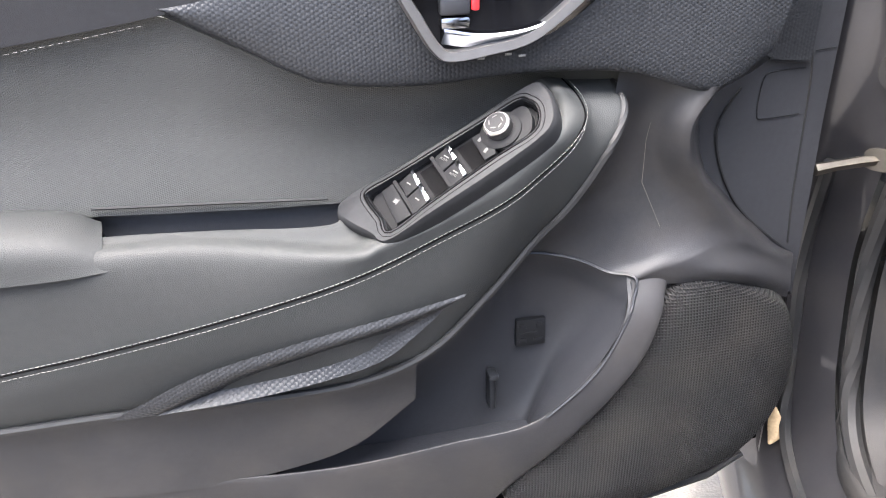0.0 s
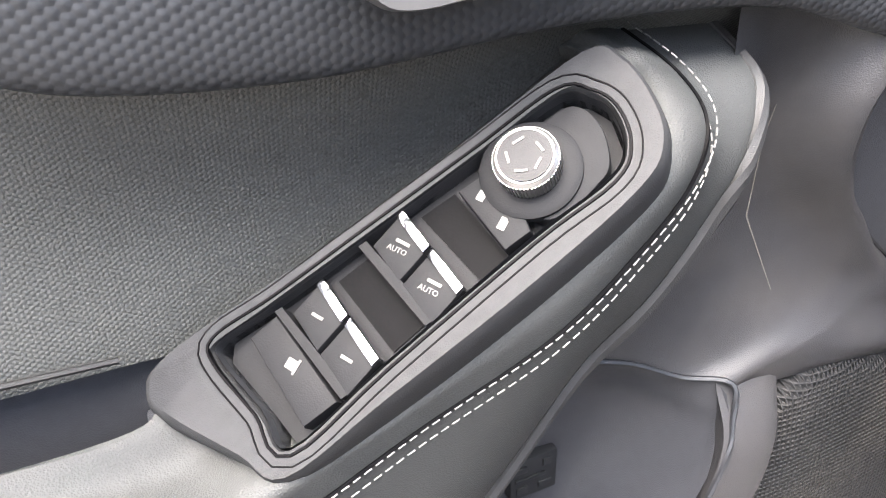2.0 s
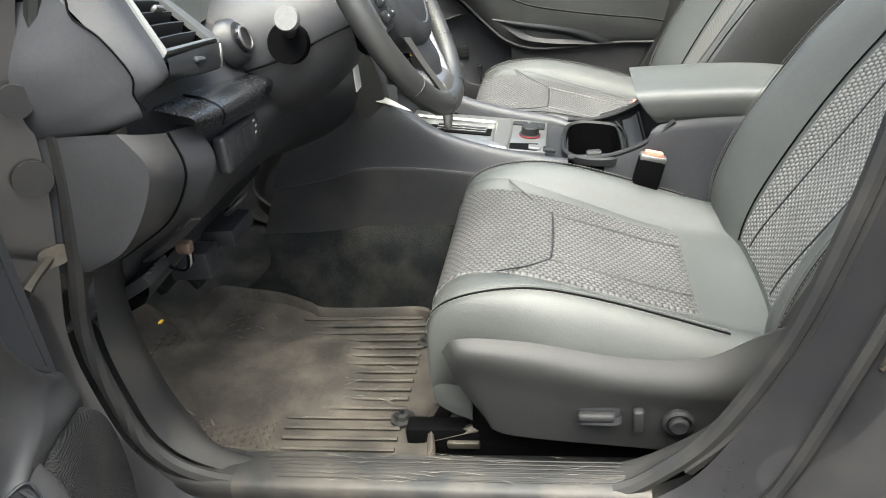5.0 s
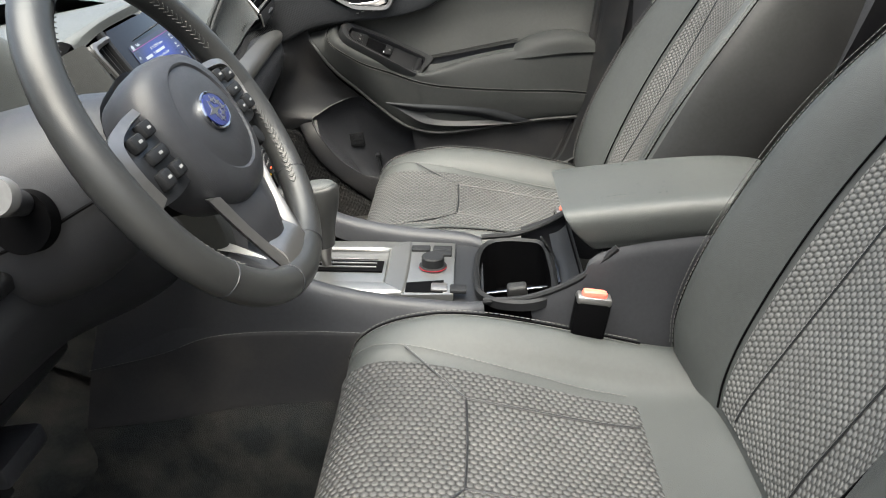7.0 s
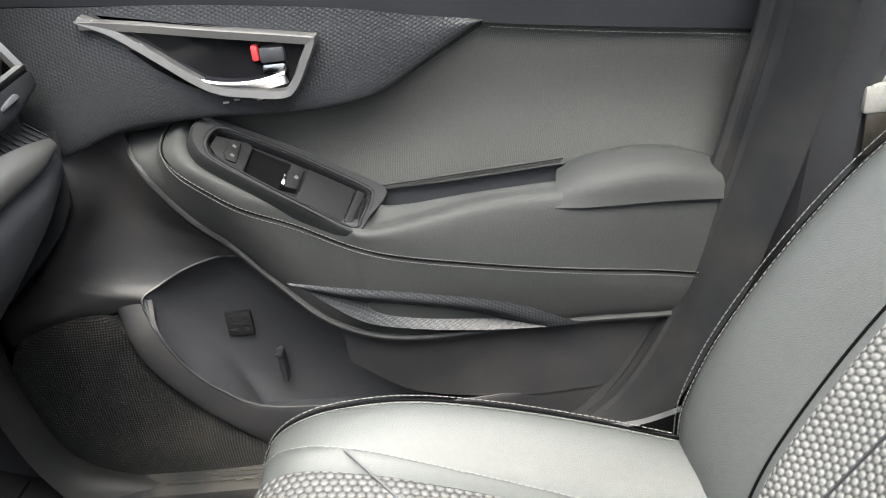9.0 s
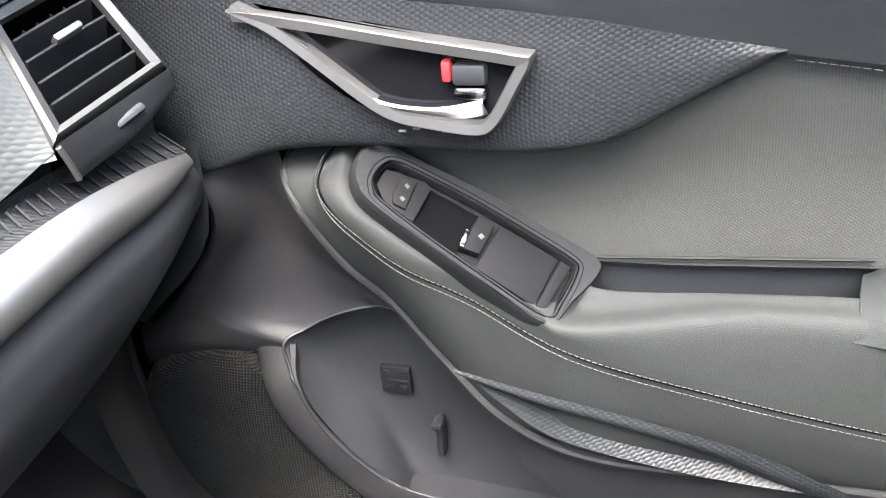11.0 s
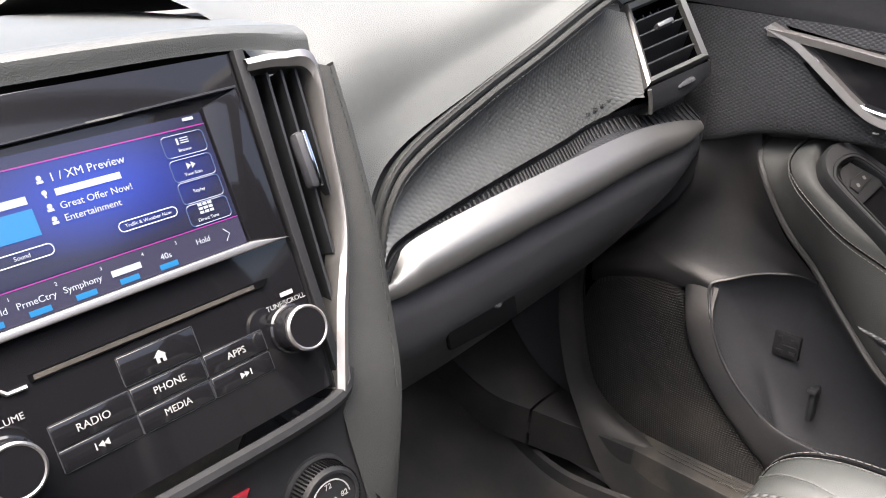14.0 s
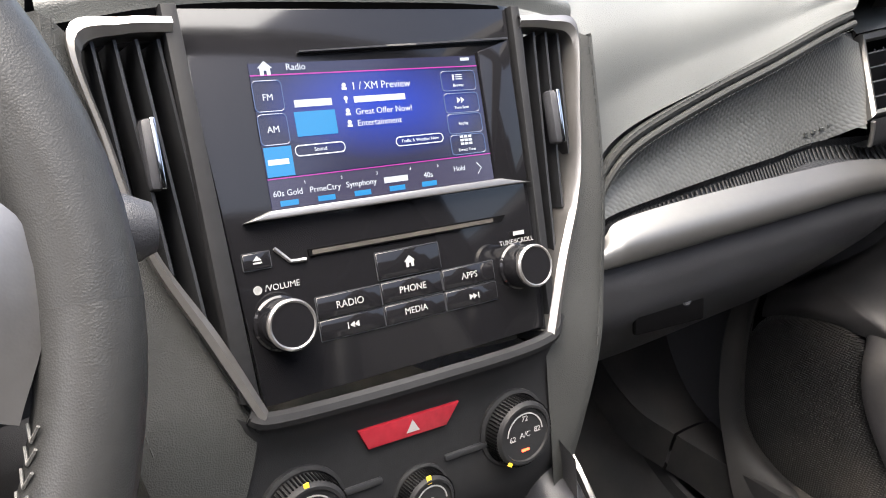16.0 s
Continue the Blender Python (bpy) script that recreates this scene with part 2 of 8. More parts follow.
def grid_mesh(g, closed=False, cap=False, thick=0.0):
    """A bmesh from an array of rows of points."""
    bm = bmesh.new()
    v = [[bm.verts.new(p) for p in row] for row in g]
    m = len(v[0])
    for a, b in zip(v, v[1:]):
        for j in range(m if closed else m - 1):
            q = (a[j], a[(j + 1) % m], b[(j + 1) % m], b[j])
            if len(set(q)) == 4:
                bm.faces.new(q)
    if cap:
        if cap != "end":
            bm.faces.new(v[0])
        bm.faces.new(v[-1][::-1])
    bmesh.ops.recalc_face_normals(bm, faces=bm.faces)
    if thick:
        bmesh.ops.solidify(bm, geom=bm.faces[:], thickness=thick)
    for f in bm.faces:
        f.smooth = len(f.verts) < 5
    return bm


def surf(rows, nu, nv, closed=False, cap=False, thick=0.0):
    """A smooth surface through rows of points: nu points along each row, nv rows."""
    rs = np.array([spline(r, nu, closed) for r in rows])
    g = np.stack([spline(rs[:, j], nv) for j in range(nu)], 1)
    return grid_mesh(g, closed, cap, thick)


def sweep(path, radius, sides=6, flat=1.0, n=None, closed=False):
    """A round or flattened cord along a path."""
    p = spline(path, n, closed) if n else np.array(path, float)
    rows = []
    up = Vector((0.13, 0.21, 0.97))
    k = len(p)
    for i in range(k):
        a, b = Vector(p[(i - 1) % k if closed else max(i - 1, 0)]), Vector(p[(i + 1) % k if closed else min(i + 1, k - 1)])
        t = (b - a).normalized()
        s = t.cross(up).normalized()
        w = s.cross(t)
        r = radius[i] if isinstance(radius, (list, tuple, np.ndarray)) else radius
        rows.append([Vector(p[i]) + r * (math.cos(c) * s + flat * math.sin(c) * w) for c in np.linspace(0, 2 * math.pi, sides, endpoint=False)])
    if closed:
        rows.append(rows[0])
    return grid_mesh(rows, True, not closed)


def rbox(c, size, bevel=0.004, seg=2, m=None):
    """A box with rounded edges round c, turned by m."""
    bm = bmesh.new()
    bmesh.ops.create_cube(bm, size=1)
    bmesh.ops.scale(bm, vec=size, verts=bm.verts)
    if bevel:
        made = bmesh.ops.bevel(bm, geom=bm.edges[:], offset=min(bevel, min(size) * 0.45), segments=seg, profile=0.5, affect="EDGES")
        for f in made["faces"]:
            f.smooth = True
    bm.transform(Matrix.Translation(c) @ (m or Matrix.Identity(4)))
    return bm


def prism(pts, d0, d1, m=None, bevel=0.0, seg=2):
    """A flat shape with outline pts, from depth d0 to d1 along the third axis of m."""
    bm = bmesh.new()
    f = bm.faces.new([bm.verts.new((p[0], p[1], d0)) for p in pts])
    r = bmesh.ops.extrude_face_region(bm, geom=[f])
    top = [e for e in r["geom"] if isinstance(e, bmesh.types.BMVert)]
    bmesh.ops.translate(bm, vec=(0, 0, d1 - d0), verts=top)
    bmesh.ops.recalc_face_normals(bm, faces=bm.faces)
    if bevel:
        es = [e for e in bm.edges if all(v in top for v in e.verts)]
        made = bmesh.ops.bevel(bm, geom=es, offset=bevel, segments=seg, profile=0.5, affect="EDGES")
        for f in made["faces"]:
            f.smooth = True
    if m is not None:
        bm.transform(m)
    return bm


def frame_ring(outer, inner, d0, d1, m=None, dip=0.0):
    """A frame between two outlines with as many points each, with a rounded face."""
    o, i = np.array(outer, float), np.array(inner, float)
    z = lambda p, d: [(*q, d) for q in p]
    rows = [z(o, d0), z(o, d1 - 0.3 * (d1 - d0)), z(o * 0.92 + i * 0.08, d1 - 0.08 * (d1 - d0)), z(o * 0.84 + i * 0.16, d1), z(o * 0.1 + i * 0.9, d1 - dip), z(i, d1 - dip - 0.25 * (d1 - d0)), z(i, d0)]
    bm = grid_mesh(rows, True)
    if m is not None:
        bm.transform(m)
    return bm


def lathe(profile, m=None, sides=32):
    """A turned body: profile of (radius, height), about the third axis of m."""
    rows = [[(r * math.cos(a), r * math.sin(a), h) for a in np.linspace(0, 2 * math.pi, sides, endpoint=False)] for r, h in profile]
    bm = grid_mesh(rows, True, True)
    if m is not None:
        bm.transform(m)
    return bm


def join(*bms):
    out = bmesh.new()
    for b in bms:
        me = bpy.data.meshes.new("tmp")
        b.to_mesh(me)
        out.from_mesh(me)
        bpy.data.meshes.remove(me)
        b.free()
    return out


def stitches(path, n=None, length=0.005, gap=0.0022, r=0.0005, lift=(0, 0, 0)):
    """A row of short threads along a path."""
    p = spline(path, n or 60) + np.array(lift)
    seg = np.linalg.norm(np.diff(p, axis=0), axis=1)
    cum = np.r_[0, np.cumsum(seg)]
    at = lambda d: np.array([np.interp(d, cum, p[:, k]) for k in range(3)])
    bms = []
    out = bmesh.new()
    d = 0.0
    while d + length < cum[-1]:
        a, b = at(d), at(d + length)
        t = Vector(b - a).normalized()
        s = t.cross(Vector((0.3, 0.2, 0.93))).normalized() * r
        w = t.cross(s).normalized() * r
        vs = [[out.verts.new(Vector(q) + o) for o in (s, w, -s, -w)] for q in (a, b)]
        for k in range(4):
            out.faces.new((vs[0][k], vs[0][(k + 1) % 4], vs[1][(k + 1) % 4], vs[1][k]))
        out.faces.new(vs[0])
        out.faces.new(vs[1])
        d += length + gap
    return out


def lettering(text, size, m, depth=0.0002, align="CENTER"):
    """Characters as a mesh in the plane of m."""
    cu = bpy.data.curves.new("txt", "FONT")
    cu.body, cu.size, cu.align_x, cu.align_y, cu.extrude = text, size, align, "CENTER", depth
    cu.resolution_u = 3
    ob = bpy.data.objects.new("txt", cu)
    me = bpy.data.meshes.new_from_object(ob)
    bm = bmesh.new()
    bm.from_mesh(me)
    bpy.data.objects.remove(ob)
    bpy.data.curves.remove(cu)
    bpy.data.meshes.remove(me)
    if XF[0].determinant() < 0:
        m = m @ Matrix.Diagonal((-1, 1, 1, 1))
    bm.transform(m)
    return bm


def part(name, bm, mat, parent=None, label="", smooth=True, angle=38):
    """Links a bmesh as one mesh object, under a thing or a part."""
    bm.transform(XF[0])
    if XF[0].determinant() < 0:
        bmesh.ops.reverse_faces(bm, faces=bm.faces)
    me = bpy.data.meshes.new(name)
    bm.to_mesh(me)
    bm.free()
    if smooth:
        me.set_sharp_from_angle(angle=radians(angle))
    me.materials.append(mat)
    ob = new(name, me)
    if parent is not None:
        ob.parent = parent
        if parent.parent is None:
            ob.matrix_parent_inverse = Matrix.Translation(-parent.location)
    if label:
        ob["label"] = label
    return ob


def thing(name, at, label, category, group="", kind=""):
    ob = new(name)
    ob.location = at
    ob.empty_display_size = 0.05
    return tagged(ob, label, category, group, kind)


def solo(name, bm, mat, label, category="", kind="", group="", **k):
    return tagged(part(name, bm, mat, None, **k), label, category, group, kind)


def basis(o, x, y):
    """The pose with origin o, first axis x and second axis towards y."""
    x = Vector(x).normalized()
    z = x.cross(Vector(y)).normalized()
    y = z.cross(x)
    return Matrix(((x[0], y[0], z[0], o[0]), (x[1], y[1], z[1], o[1]), (x[2], y[2], z[2], o[2]), (0, 0, 0, 1)))


def offset(pts, d):
    """An outline moved inwards by d."""
    p = np.array(pts, float)
    c = p.mean(0)
    out = []
    k = len(p)
    area = sum(p[i][0] * p[(i + 1) % k][1] - p[(i + 1) % k][0] * p[i][1] for i in range(k))
    for i in range(k):
        a, b = p[i] - p[i - 1], p[(i + 1) % k] - p[i]
        n1, n2 = np.array([-a[1], a[0]]), np.array([-b[1], b[0]])
        n = n1 / (np.linalg.norm(n1) + 1e-9) + n2 / (np.linalg.norm(n2) + 1e-9)
        n /= np.linalg.norm(n) + 1e-9
        out.append(p[i] + n * d * (1 if area > 0 else -1))
    return np.array(out)

# ---- ground and car body ----
g = surf([[(-60, y, 0) for y in (-60, -4, 0, 4, 60)], [(-3, y, 0) for y in (-60, -4, 0, 4, 60)], [(3, y, 0) for y in (-60, -4, 0, 4, 60)], [(60, y, 0) for y in (-60, -4, 0, 4, 60)]], 40, 40)
for v in g.verts:
    v.co.z = 0.006 * noise.noise(v.co * 1.3)
solo("ground", g, ASPHALT, "grey gravelled asphalt yard under the car", "ground", "structure")

shell = thing("car_body", (0, -0.5, 0.0), "dark grey metallic car body with door openings", "car body", kind="structure")


def opening(side):
    """The rubber seal round a front door opening, from the top of the windscreen pillar round the sill to the rear pillar."""
    return [(side * x, y, z) for x, y, z in ((0.70, 0.02, 1.40), (0.73, 0.16, 1.20), (0.745, 0.203, 1.08), (0.748, 0.215, 0.962), (0.75, 0.238, 0.85), (0.75, 0.262, 0.746), (0.75, 0.254, 0.65), (0.752, 0.225, 0.56), (0.755, 0.15, 0.512),
            (0.755, 0.0, 0.500), (0.755, -0.2, 0.498), (0.755, -0.37, 0.503), (0.752, -0.45, 0.545), (0.75, -0.51, 0.61), (0.75, -0.572, 0.73), (0.748, -0.612, 0.85), (0.745, -0.64, 0.96), (0.735, -0.665, 1.1), (0.70, -0.69, 1.40))]


for s in (-1, 1):
    op = opening(s)
    part("door_seal", sweep(op, 0.011, 8, n=110), RUBBER, shell, "black rubber door seal")
    lip = [(s * 0.012 + x, y + (0.014 if y > 0.1 else -0.014 if y < -0.42 else 0), z - (0.016 if z < 0.56 else 0)) for x, y, z in op]
    out1 = [(x + s * 0.05, y + (0.050 if y > 0.1 else -0.055 if y < -0.42 else 0), z - (0.045 if z < 0.62 else 0)) for x, y, z in op]
    out2 = [(x + s * 0.085, y + (0.075 if y > 0.1 else -0.085 if y < -0.42 else 0), z - (0.085 if z < 0.62 else 0)) for x, y, z in op]
    out3 = [(x + s * 0.11, y + (0.16 if y > 0.1 else -0.17 if y < -0.42 else 0), z - (0.14 if z < 0.62 else 0)) for x, y, z in op]
    out4 = [(x + s * 0.05, y + (0.20 if y > 0.1 else -0.30 if y < -0.42 else 0), max(0.20, z - (0.30 if z < 0.62 else 0))) for x, y, z in op]
    part("door_jamb", surf([lip, out1, out2, out3, out4], 90, 22), PAINT, shell, "grey painted door jamb and sill")
    part("outer_weatherstrip", sweep([(x + s * 0.055, y + (0.045 if y > 0.1 else -0.05 if y < -0.42 else 0), z - (0.046 if z < 0.62 else 0)) for x, y, z in op[4:-1]], 0.008, 6, n=70), RUBBER, shell)
    # Widened black band: the shade of the door gap is drawn with the seal.
    part("pillar_gap_band", sweep([(x - s * 0.010, y - 0.020, z) for x, y, z in op[12:]], 0.021, 8, 0.7, n=40), RUBBER, shell, "broad black band for the seal and the dark gap at the centre pillar")
    inn1 = [(x - s * 0.010, y - (0.016 if y > 0.1 else 0.0 if y < -0.42 else 0), z + (0.006 if z < 0.56 else 0)) for x, y, z in op]
    inn2 = [(x - s * 0.045, y - (0.030 if y > 0.1 else 0.022 if y < -0.42 else 0), z + (0.004 if z < 0.56 else 0)) for x, y, z in op]
    inn3 = [(x - s * 0.075, y - (0.02 if y > 0.1 else 0.05 if y < -0.42 else 0), z - (0.07 if z < 0.56 else 0)) for x, y, z in op]
    part("inner_trim", surf([inn1, inn2, inn3], 80, 10), SILLTRIM, shell, "black plastic pillar and kick panel trim")
    sec = lambda y, xi, xo, z: [(s * x_, y, z_) for x_, z_ in ((xi - 0.006, z - 0.06), (xi, z - 0.008), (xi + 0.006, z), ((xi + xo) / 2, z + 0.004), (xo - 0.010, z + 0.001), (xo - 0.001, z - 0.008), (xo, z - 0.022))]
    plate = part("sill_plate", surf([sec(y, 0.700 + 0.055 * max(0, -y - 0.05) ** 1.4, 0.772, 0.514) for y in (0.118, 0.0, -0.15, -0.30, -0.43)], 30, 30, thick=0.002), SILL, shell, "ribbed and scuffed sill scuff plate")
    for k in range(6):
        part("plate_rib", sweep([(s * (0.716 + 0.0075 * k), y, 0.5185 - 0.0003 * abs(k - 2)) for y in (0.085 - 0.006 * k, -0.1, -0.28, -0.40)], 0.0014, 5, 0.6, n=14), SILLTRIM, plate)
    part("sill_trim", surf([sec(y, xi, xo, z) for y, xi, xo, z in ((0.116, 0.700, 0.772, 0.514), (0.17, 0.690, 0.772, 0.517), (0.225, 0.672, 0.762, 0.524), (0.262, 0.652, 0.745, 0.535))], 30, 20, thick=0.002), SILLTRIM, shell, "smooth black sill trim in front of the scuff plate")
    part("kick_trim", surf([sec(0.266, 0.650, 0.744, 0.536), sec(0.31, 0.615, 0.738, 0.560), sec(0.36, 0.585, 0.735, 0.61), sec(0.42, 0.56, 0.73, 0.70)], 30, 16), SILLTRIM, shell, "black kick panel trim")
    rs = random.Random(7)
    tagged(part("scrape", join(*[sweep([(s * (0.705 + 0.06 * q), y0, 0.5195), (s * (0.705 + 0.06 * q + 0.004), y0 - 0.5 * ln, 0.5205), (s * (0.705 + 0.06 * q + rs.uniform(-0.006, 0.010)), y0 - ln, 0.5195)], [0.0001, 0.0005, 0.0001], 4, 0.4) for q, y0, ln in [(rs.random(), rs.uniform(0.02, -0.36), rs.uniform(0.008, 0.05)) for _ in range(34)]]), SCUFF, plate, "pale scrapes"), kind="stuff")
    part("fender", surf([[(s * 0.84, 0.42, z) for z in (0.3, 0.7, 1.05)], [(s * 0.90, 0.8, z) for z in (0.3, 0.7, 1.02)], [(s * 0.86, 1.5, z) for z in (0.3, 0.7, 0.95)]], 8, 8), PAINT, shell)
    part("rear_quarter", surf([[(s * 0.88, -0.9, z) for z in (0.3, 0.7, 1.1)], [(s * 0.89, -1.6, z) for z in (0.3, 0.7, 1.1)], [(s * 0.84, -2.9, z) for z in (0.3, 0.7, 1.1)]], 8, 8), PAINT, shell)
    part("windscreen_pillar", sweep([(s * 0.62, -0.30, 1.58), (s * 0.69, 0.10, 1.38), (s * 0.74, 0.42, 1.17), (s * 0.76, 0.62, 1.02)], 0.045, 8, n=16), PLASTIC, shell)
    part("centre_pillar", sweep([(s * 0.60, -0.78, 1.60), (s * 0.70, -0.77, 1.25), (s * 0.76, -0.74, 0.95), (s * 0.77, -0.70, 0.60), (s * 0.77, -0.66, 0.40)], [0.05, 0.05, 0.055, 0.065, 0.07], 8), PLASTIC, shell, "dark pillar trim")
    # Unseen opaque panel added over the rear side window to keep light out.
    part("rear_blackout", surf([[(s * 0.80, -0.92, 1.10), (s * 0.80, -1.7, 1.10), (s * 0.74, -2.7, 1.12)], [(s * 0.61, -0.86, 1.60), (s * 0.61, -1.7, 1.60), (s * 0.60, -2.6, 1.60)]], 10, 6, thick=0.004), GLOSS, shell, "opaque black panel added to block light at the rear")
# unseen roof; its large opening is made up to let light into the cabin
for nm, x0, x1, y0, y1 in (("roof_front", -0.62, 0.62, -0.30, -0.36), ("roof_rear", -0.60, 0.60, -1.20, -2.6), ("roof_side", -0.62, -0.46, -0.36, -1.20), ("roof_side", 0.46, 0.62, -0.36, -1.20)):
    part(nm, surf([[(x, y, 1.60 + 0.03 * (1 - (x / 0.62) ** 2)) for x in np.linspace(x0, x1, 6)] for y in np.linspace(y0, y1, 4)], 10, 8, thick=0.02), BELT, shell, "unseen light grey roof lining, left open to let light in")
part("bonnet", surf([[(x, 0.72, 1.05) for x in (-0.8, 0, 0.8)], [(x, 1.2, 1.04) for x in (-0.8, 0, 0.8)], [(x, 1.75, 0.9) for x in (-0.75, 0, 0.75)]], 10, 8), PAINT, shell)
# Unseen opaque panel added across the tail to cut light from behind.
part("tail_blackout", surf([[(x, -2.7, 1.13) for x in (-0.76, 0, 0.76)], [(x, -2.6, 1.60) for x in (-0.60, 0, 0.60)]], 6, 4, thick=0.004), GLOSS, shell, "opaque black panel added to block light at the rear")
part("tailgate", surf([[(x, -2.7, z) for x in (-0.8, 0, 0.8)] for z in (0.4, 0.8, 1.15)], 6, 6), PAINT, shell)

# interior floor, bulkhead and tunnel
floor = surf([[(x, 0.72, 0.85) for x in (-0.72, 0, 0.72)], [(x, 0.66, 0.70) for x in (-0.72, 0, 0.72)], [(x, 0.54, 0.53) for x in (-0.72, 0, 0.72)], [(x, 0.34, 0.435) for x in (-0.72, 0, 0.72)], [(x, 0.0, 0.405) for x in (-0.72, 0, 0.72)], [(x, -0.7, 0.40) for x in (-0.72, 0, 0.72)], [(x, -2.4, 0.42) for x in (-0.72, 0, 0.72)]], 30, 70)
for v in floor.verts:
    v.co.z += 0.004 * noise.noise(v.co * 9)
solo("floor", floor, CARPET, "dusty black carpet covering the car floor", "carpet", "structure")
solo("bulkhead", surf([[(x, 0.70, 0.80) for x in (-0.75, 0, 0.75)], [(x, 0.66, 1.1) for x in (-0.75, 0, 0.75)]], 6, 6, thick=0.02), DARK, "dark bulkhead behind the dashboard", "bulkhead", "structure")
solo("rear_bench", surf([[(x, -1.35, 0.45) for x in (-0.62, 0, 0.62)], [(x, -1.30, 0.66) for x in (-0.65, 0, 0.65)], [(x, -1.75, 0.64) for x in (-0.65, 0, 0.65)], [(x, -1.85, 0.8) for x in (-0.65, 0, 0.65)], [(x, -2.05, 1.2) for x in (-0.62, 0, 0.62)], [(x, -2.2, 0.6) for x in (-0.62, 0, 0.62)]], 20, 40), LEATHER, "dark rear bench seat in shade", "seat")

# small hardware on the hinge pillar and the centre pillar
for nm, p, r in (("grommet", (-0.771, 0.238, 0.961), 0.021), ("grommet", (-0.771, 0.226, 1.048), 0.018)):
    M = basis(p, (0, 0, 1), (0.71, -0.70, 0))
    solo(nm, lathe([(r, -0.006), (r, 0.004), (r * 0.86, 0.006), (r * 0.74, 0.002), (r * 0.68, 0.003), (r * 0.4, 0.006), (0, 0.0068)], M, 28), RUBBER, "round black rubber grommet in the hinge pillar", "grommet")
chk = thing("door_check", (-0.775, 0.255, 0.86), "worn steel door check strap with bolt", "door hardware")
part("strap", sweep([(-0.762, 0.256, 0.862), (-0.788, 0.253, 0.860), (-0.812, 0.250, 0.857), (-0.835, 0.247, 0.853)], [0.007, 0.008, 0.0075, 0.009], 6, 0.8), STEEL, chk, "worn and rusty strap")
CB = basis((-0.769, 0.248, 0.864), (0, 0.0, 1), (0.72, -0.69, 0))
part("bracket", prism(spline([(-0.010, -0.015), (0.007, -0.016), (0.012, 0.0), (0.009, 0.016), (-0.009, 0.014), (-0.013, 0.0)], 30, True), 0.0, 0.004, CB, 0.001), STEEL, chk)
for q, r in ((-0.006, 0.010), (0.013, 0.006)):
    part("bolt", lathe([(r, 0.003), (r, 0.009), (r * 0.7, 0.011), (r * 0.35, 0.011), (0, 0.0095)], CB @ Matrix.Translation((0.002, q, 0)), 6), STEEL, chk)
for p, ax, ln in (((-0.823, 0.258, 0.498), (0.1, 0.15, 1), 0.052), ((-0.814, 0.268, 0.488), (0.3, 0.05, 1), 0.036)):
    LF = basis(p, ax, (0.8, -0.5, 0.1))
    solo("dry_leaf", surf([[LF @ Vector((ln * (t - 0.5), w * math.sin(math.pi * (0.08 + 0.9 * t)) * 0.011 + 0.003 * math.sin(5 * t), 0.004 * w * w + 0.004 * math.sin(3 * t))) for t in (0, 0.25, 0.5, 0.75, 1.0)] for w in (-1, -0.4, 0.4, 1)], 12, 8, thick=0.0006), LEAF, "dry beige curled leaf caught in the hinge gap", "leaf", group="dry leaves")
stk = thing("door_striker", (-0.775, -0.655, 0.76), "zinc-plated door striker plate with two bolts", "door hardware")
SM = basis((-0.79, -0.655, 0.757), (0, -0.35, 0.94), (0.55, 0.8, 0.3))
part("plate", prism(spline([(-0.035, -0.018), (0.0, -0.016), (0.035, -0.018), (0.038, 0.0), (0.035, 0.018), (0, 0.02), (-0.035, 0.016)], 28, True), 0, 0.005, SM, 0.001), STEEL, stk)
part("loop", sweep([SM @ Vector(p) for p in ((-0.02, -0.008, 0.0), (-0.02, -0.008, 0.025), (0.02, -0.008, 0.025), (0.02, -0.008, 0.0))], 0.005, 8, n=16), STEEL, stk)
for q in (-0.024, 0.022):
    part("bolt", lathe([(0.009, 0.004), (0.009, 0.010), (0.004, 0.011), (0, 0.008)], SM @ Matrix.Translation((q, 0.006, 0)), 12), STEEL, stk)
lab = thing("pillar_label", (-0.81, -0.70, 0.72), "white and yellow tyre label stuck to the pillar", "label")
LM = basis((-0.812, -0.705, 0.72), (0, -0.35, 0.94), (0.75, 0.6, 0.2))
part("sheet", prism([(-0.05, -0.03), (0.05, -0.03), (0.05, 0.03), (-0.05, 0.03)], 0, 0.001, LM), LABELWHITE, lab)
part("yellow_bar", prism([(0.0, 0.018), (0.05, 0.018), (0.05, 0.03), (0.0, 0.03)], 0.001, 0.0014, LM), YELLOW, lab)
part("print", join(*[prism([(-0.04 + 0.014 * k, -0.02), (-0.034 + 0.014 * k, -0.02), (-0.034 + 0.014 * k, 0.01), (-0.04 + 0.014 * k, 0.01)], 0.001, 0.0013, LM) for k in range(6)]), DARK, lab)

# ---- front doors: one shape, closed on the passenger's side and swung open on the driver's ----
def rear_edge(z):
    return -0.573 - (z - 0.567) * 0.325


BZ = basis((0.7085, -0.2154, 0.8579), (0.1152, 0.8021, 0.5859), (-0.8757, 0.3604, -0.3213))


def rounded(pts, n=40):
    return spline(pts, n, True)


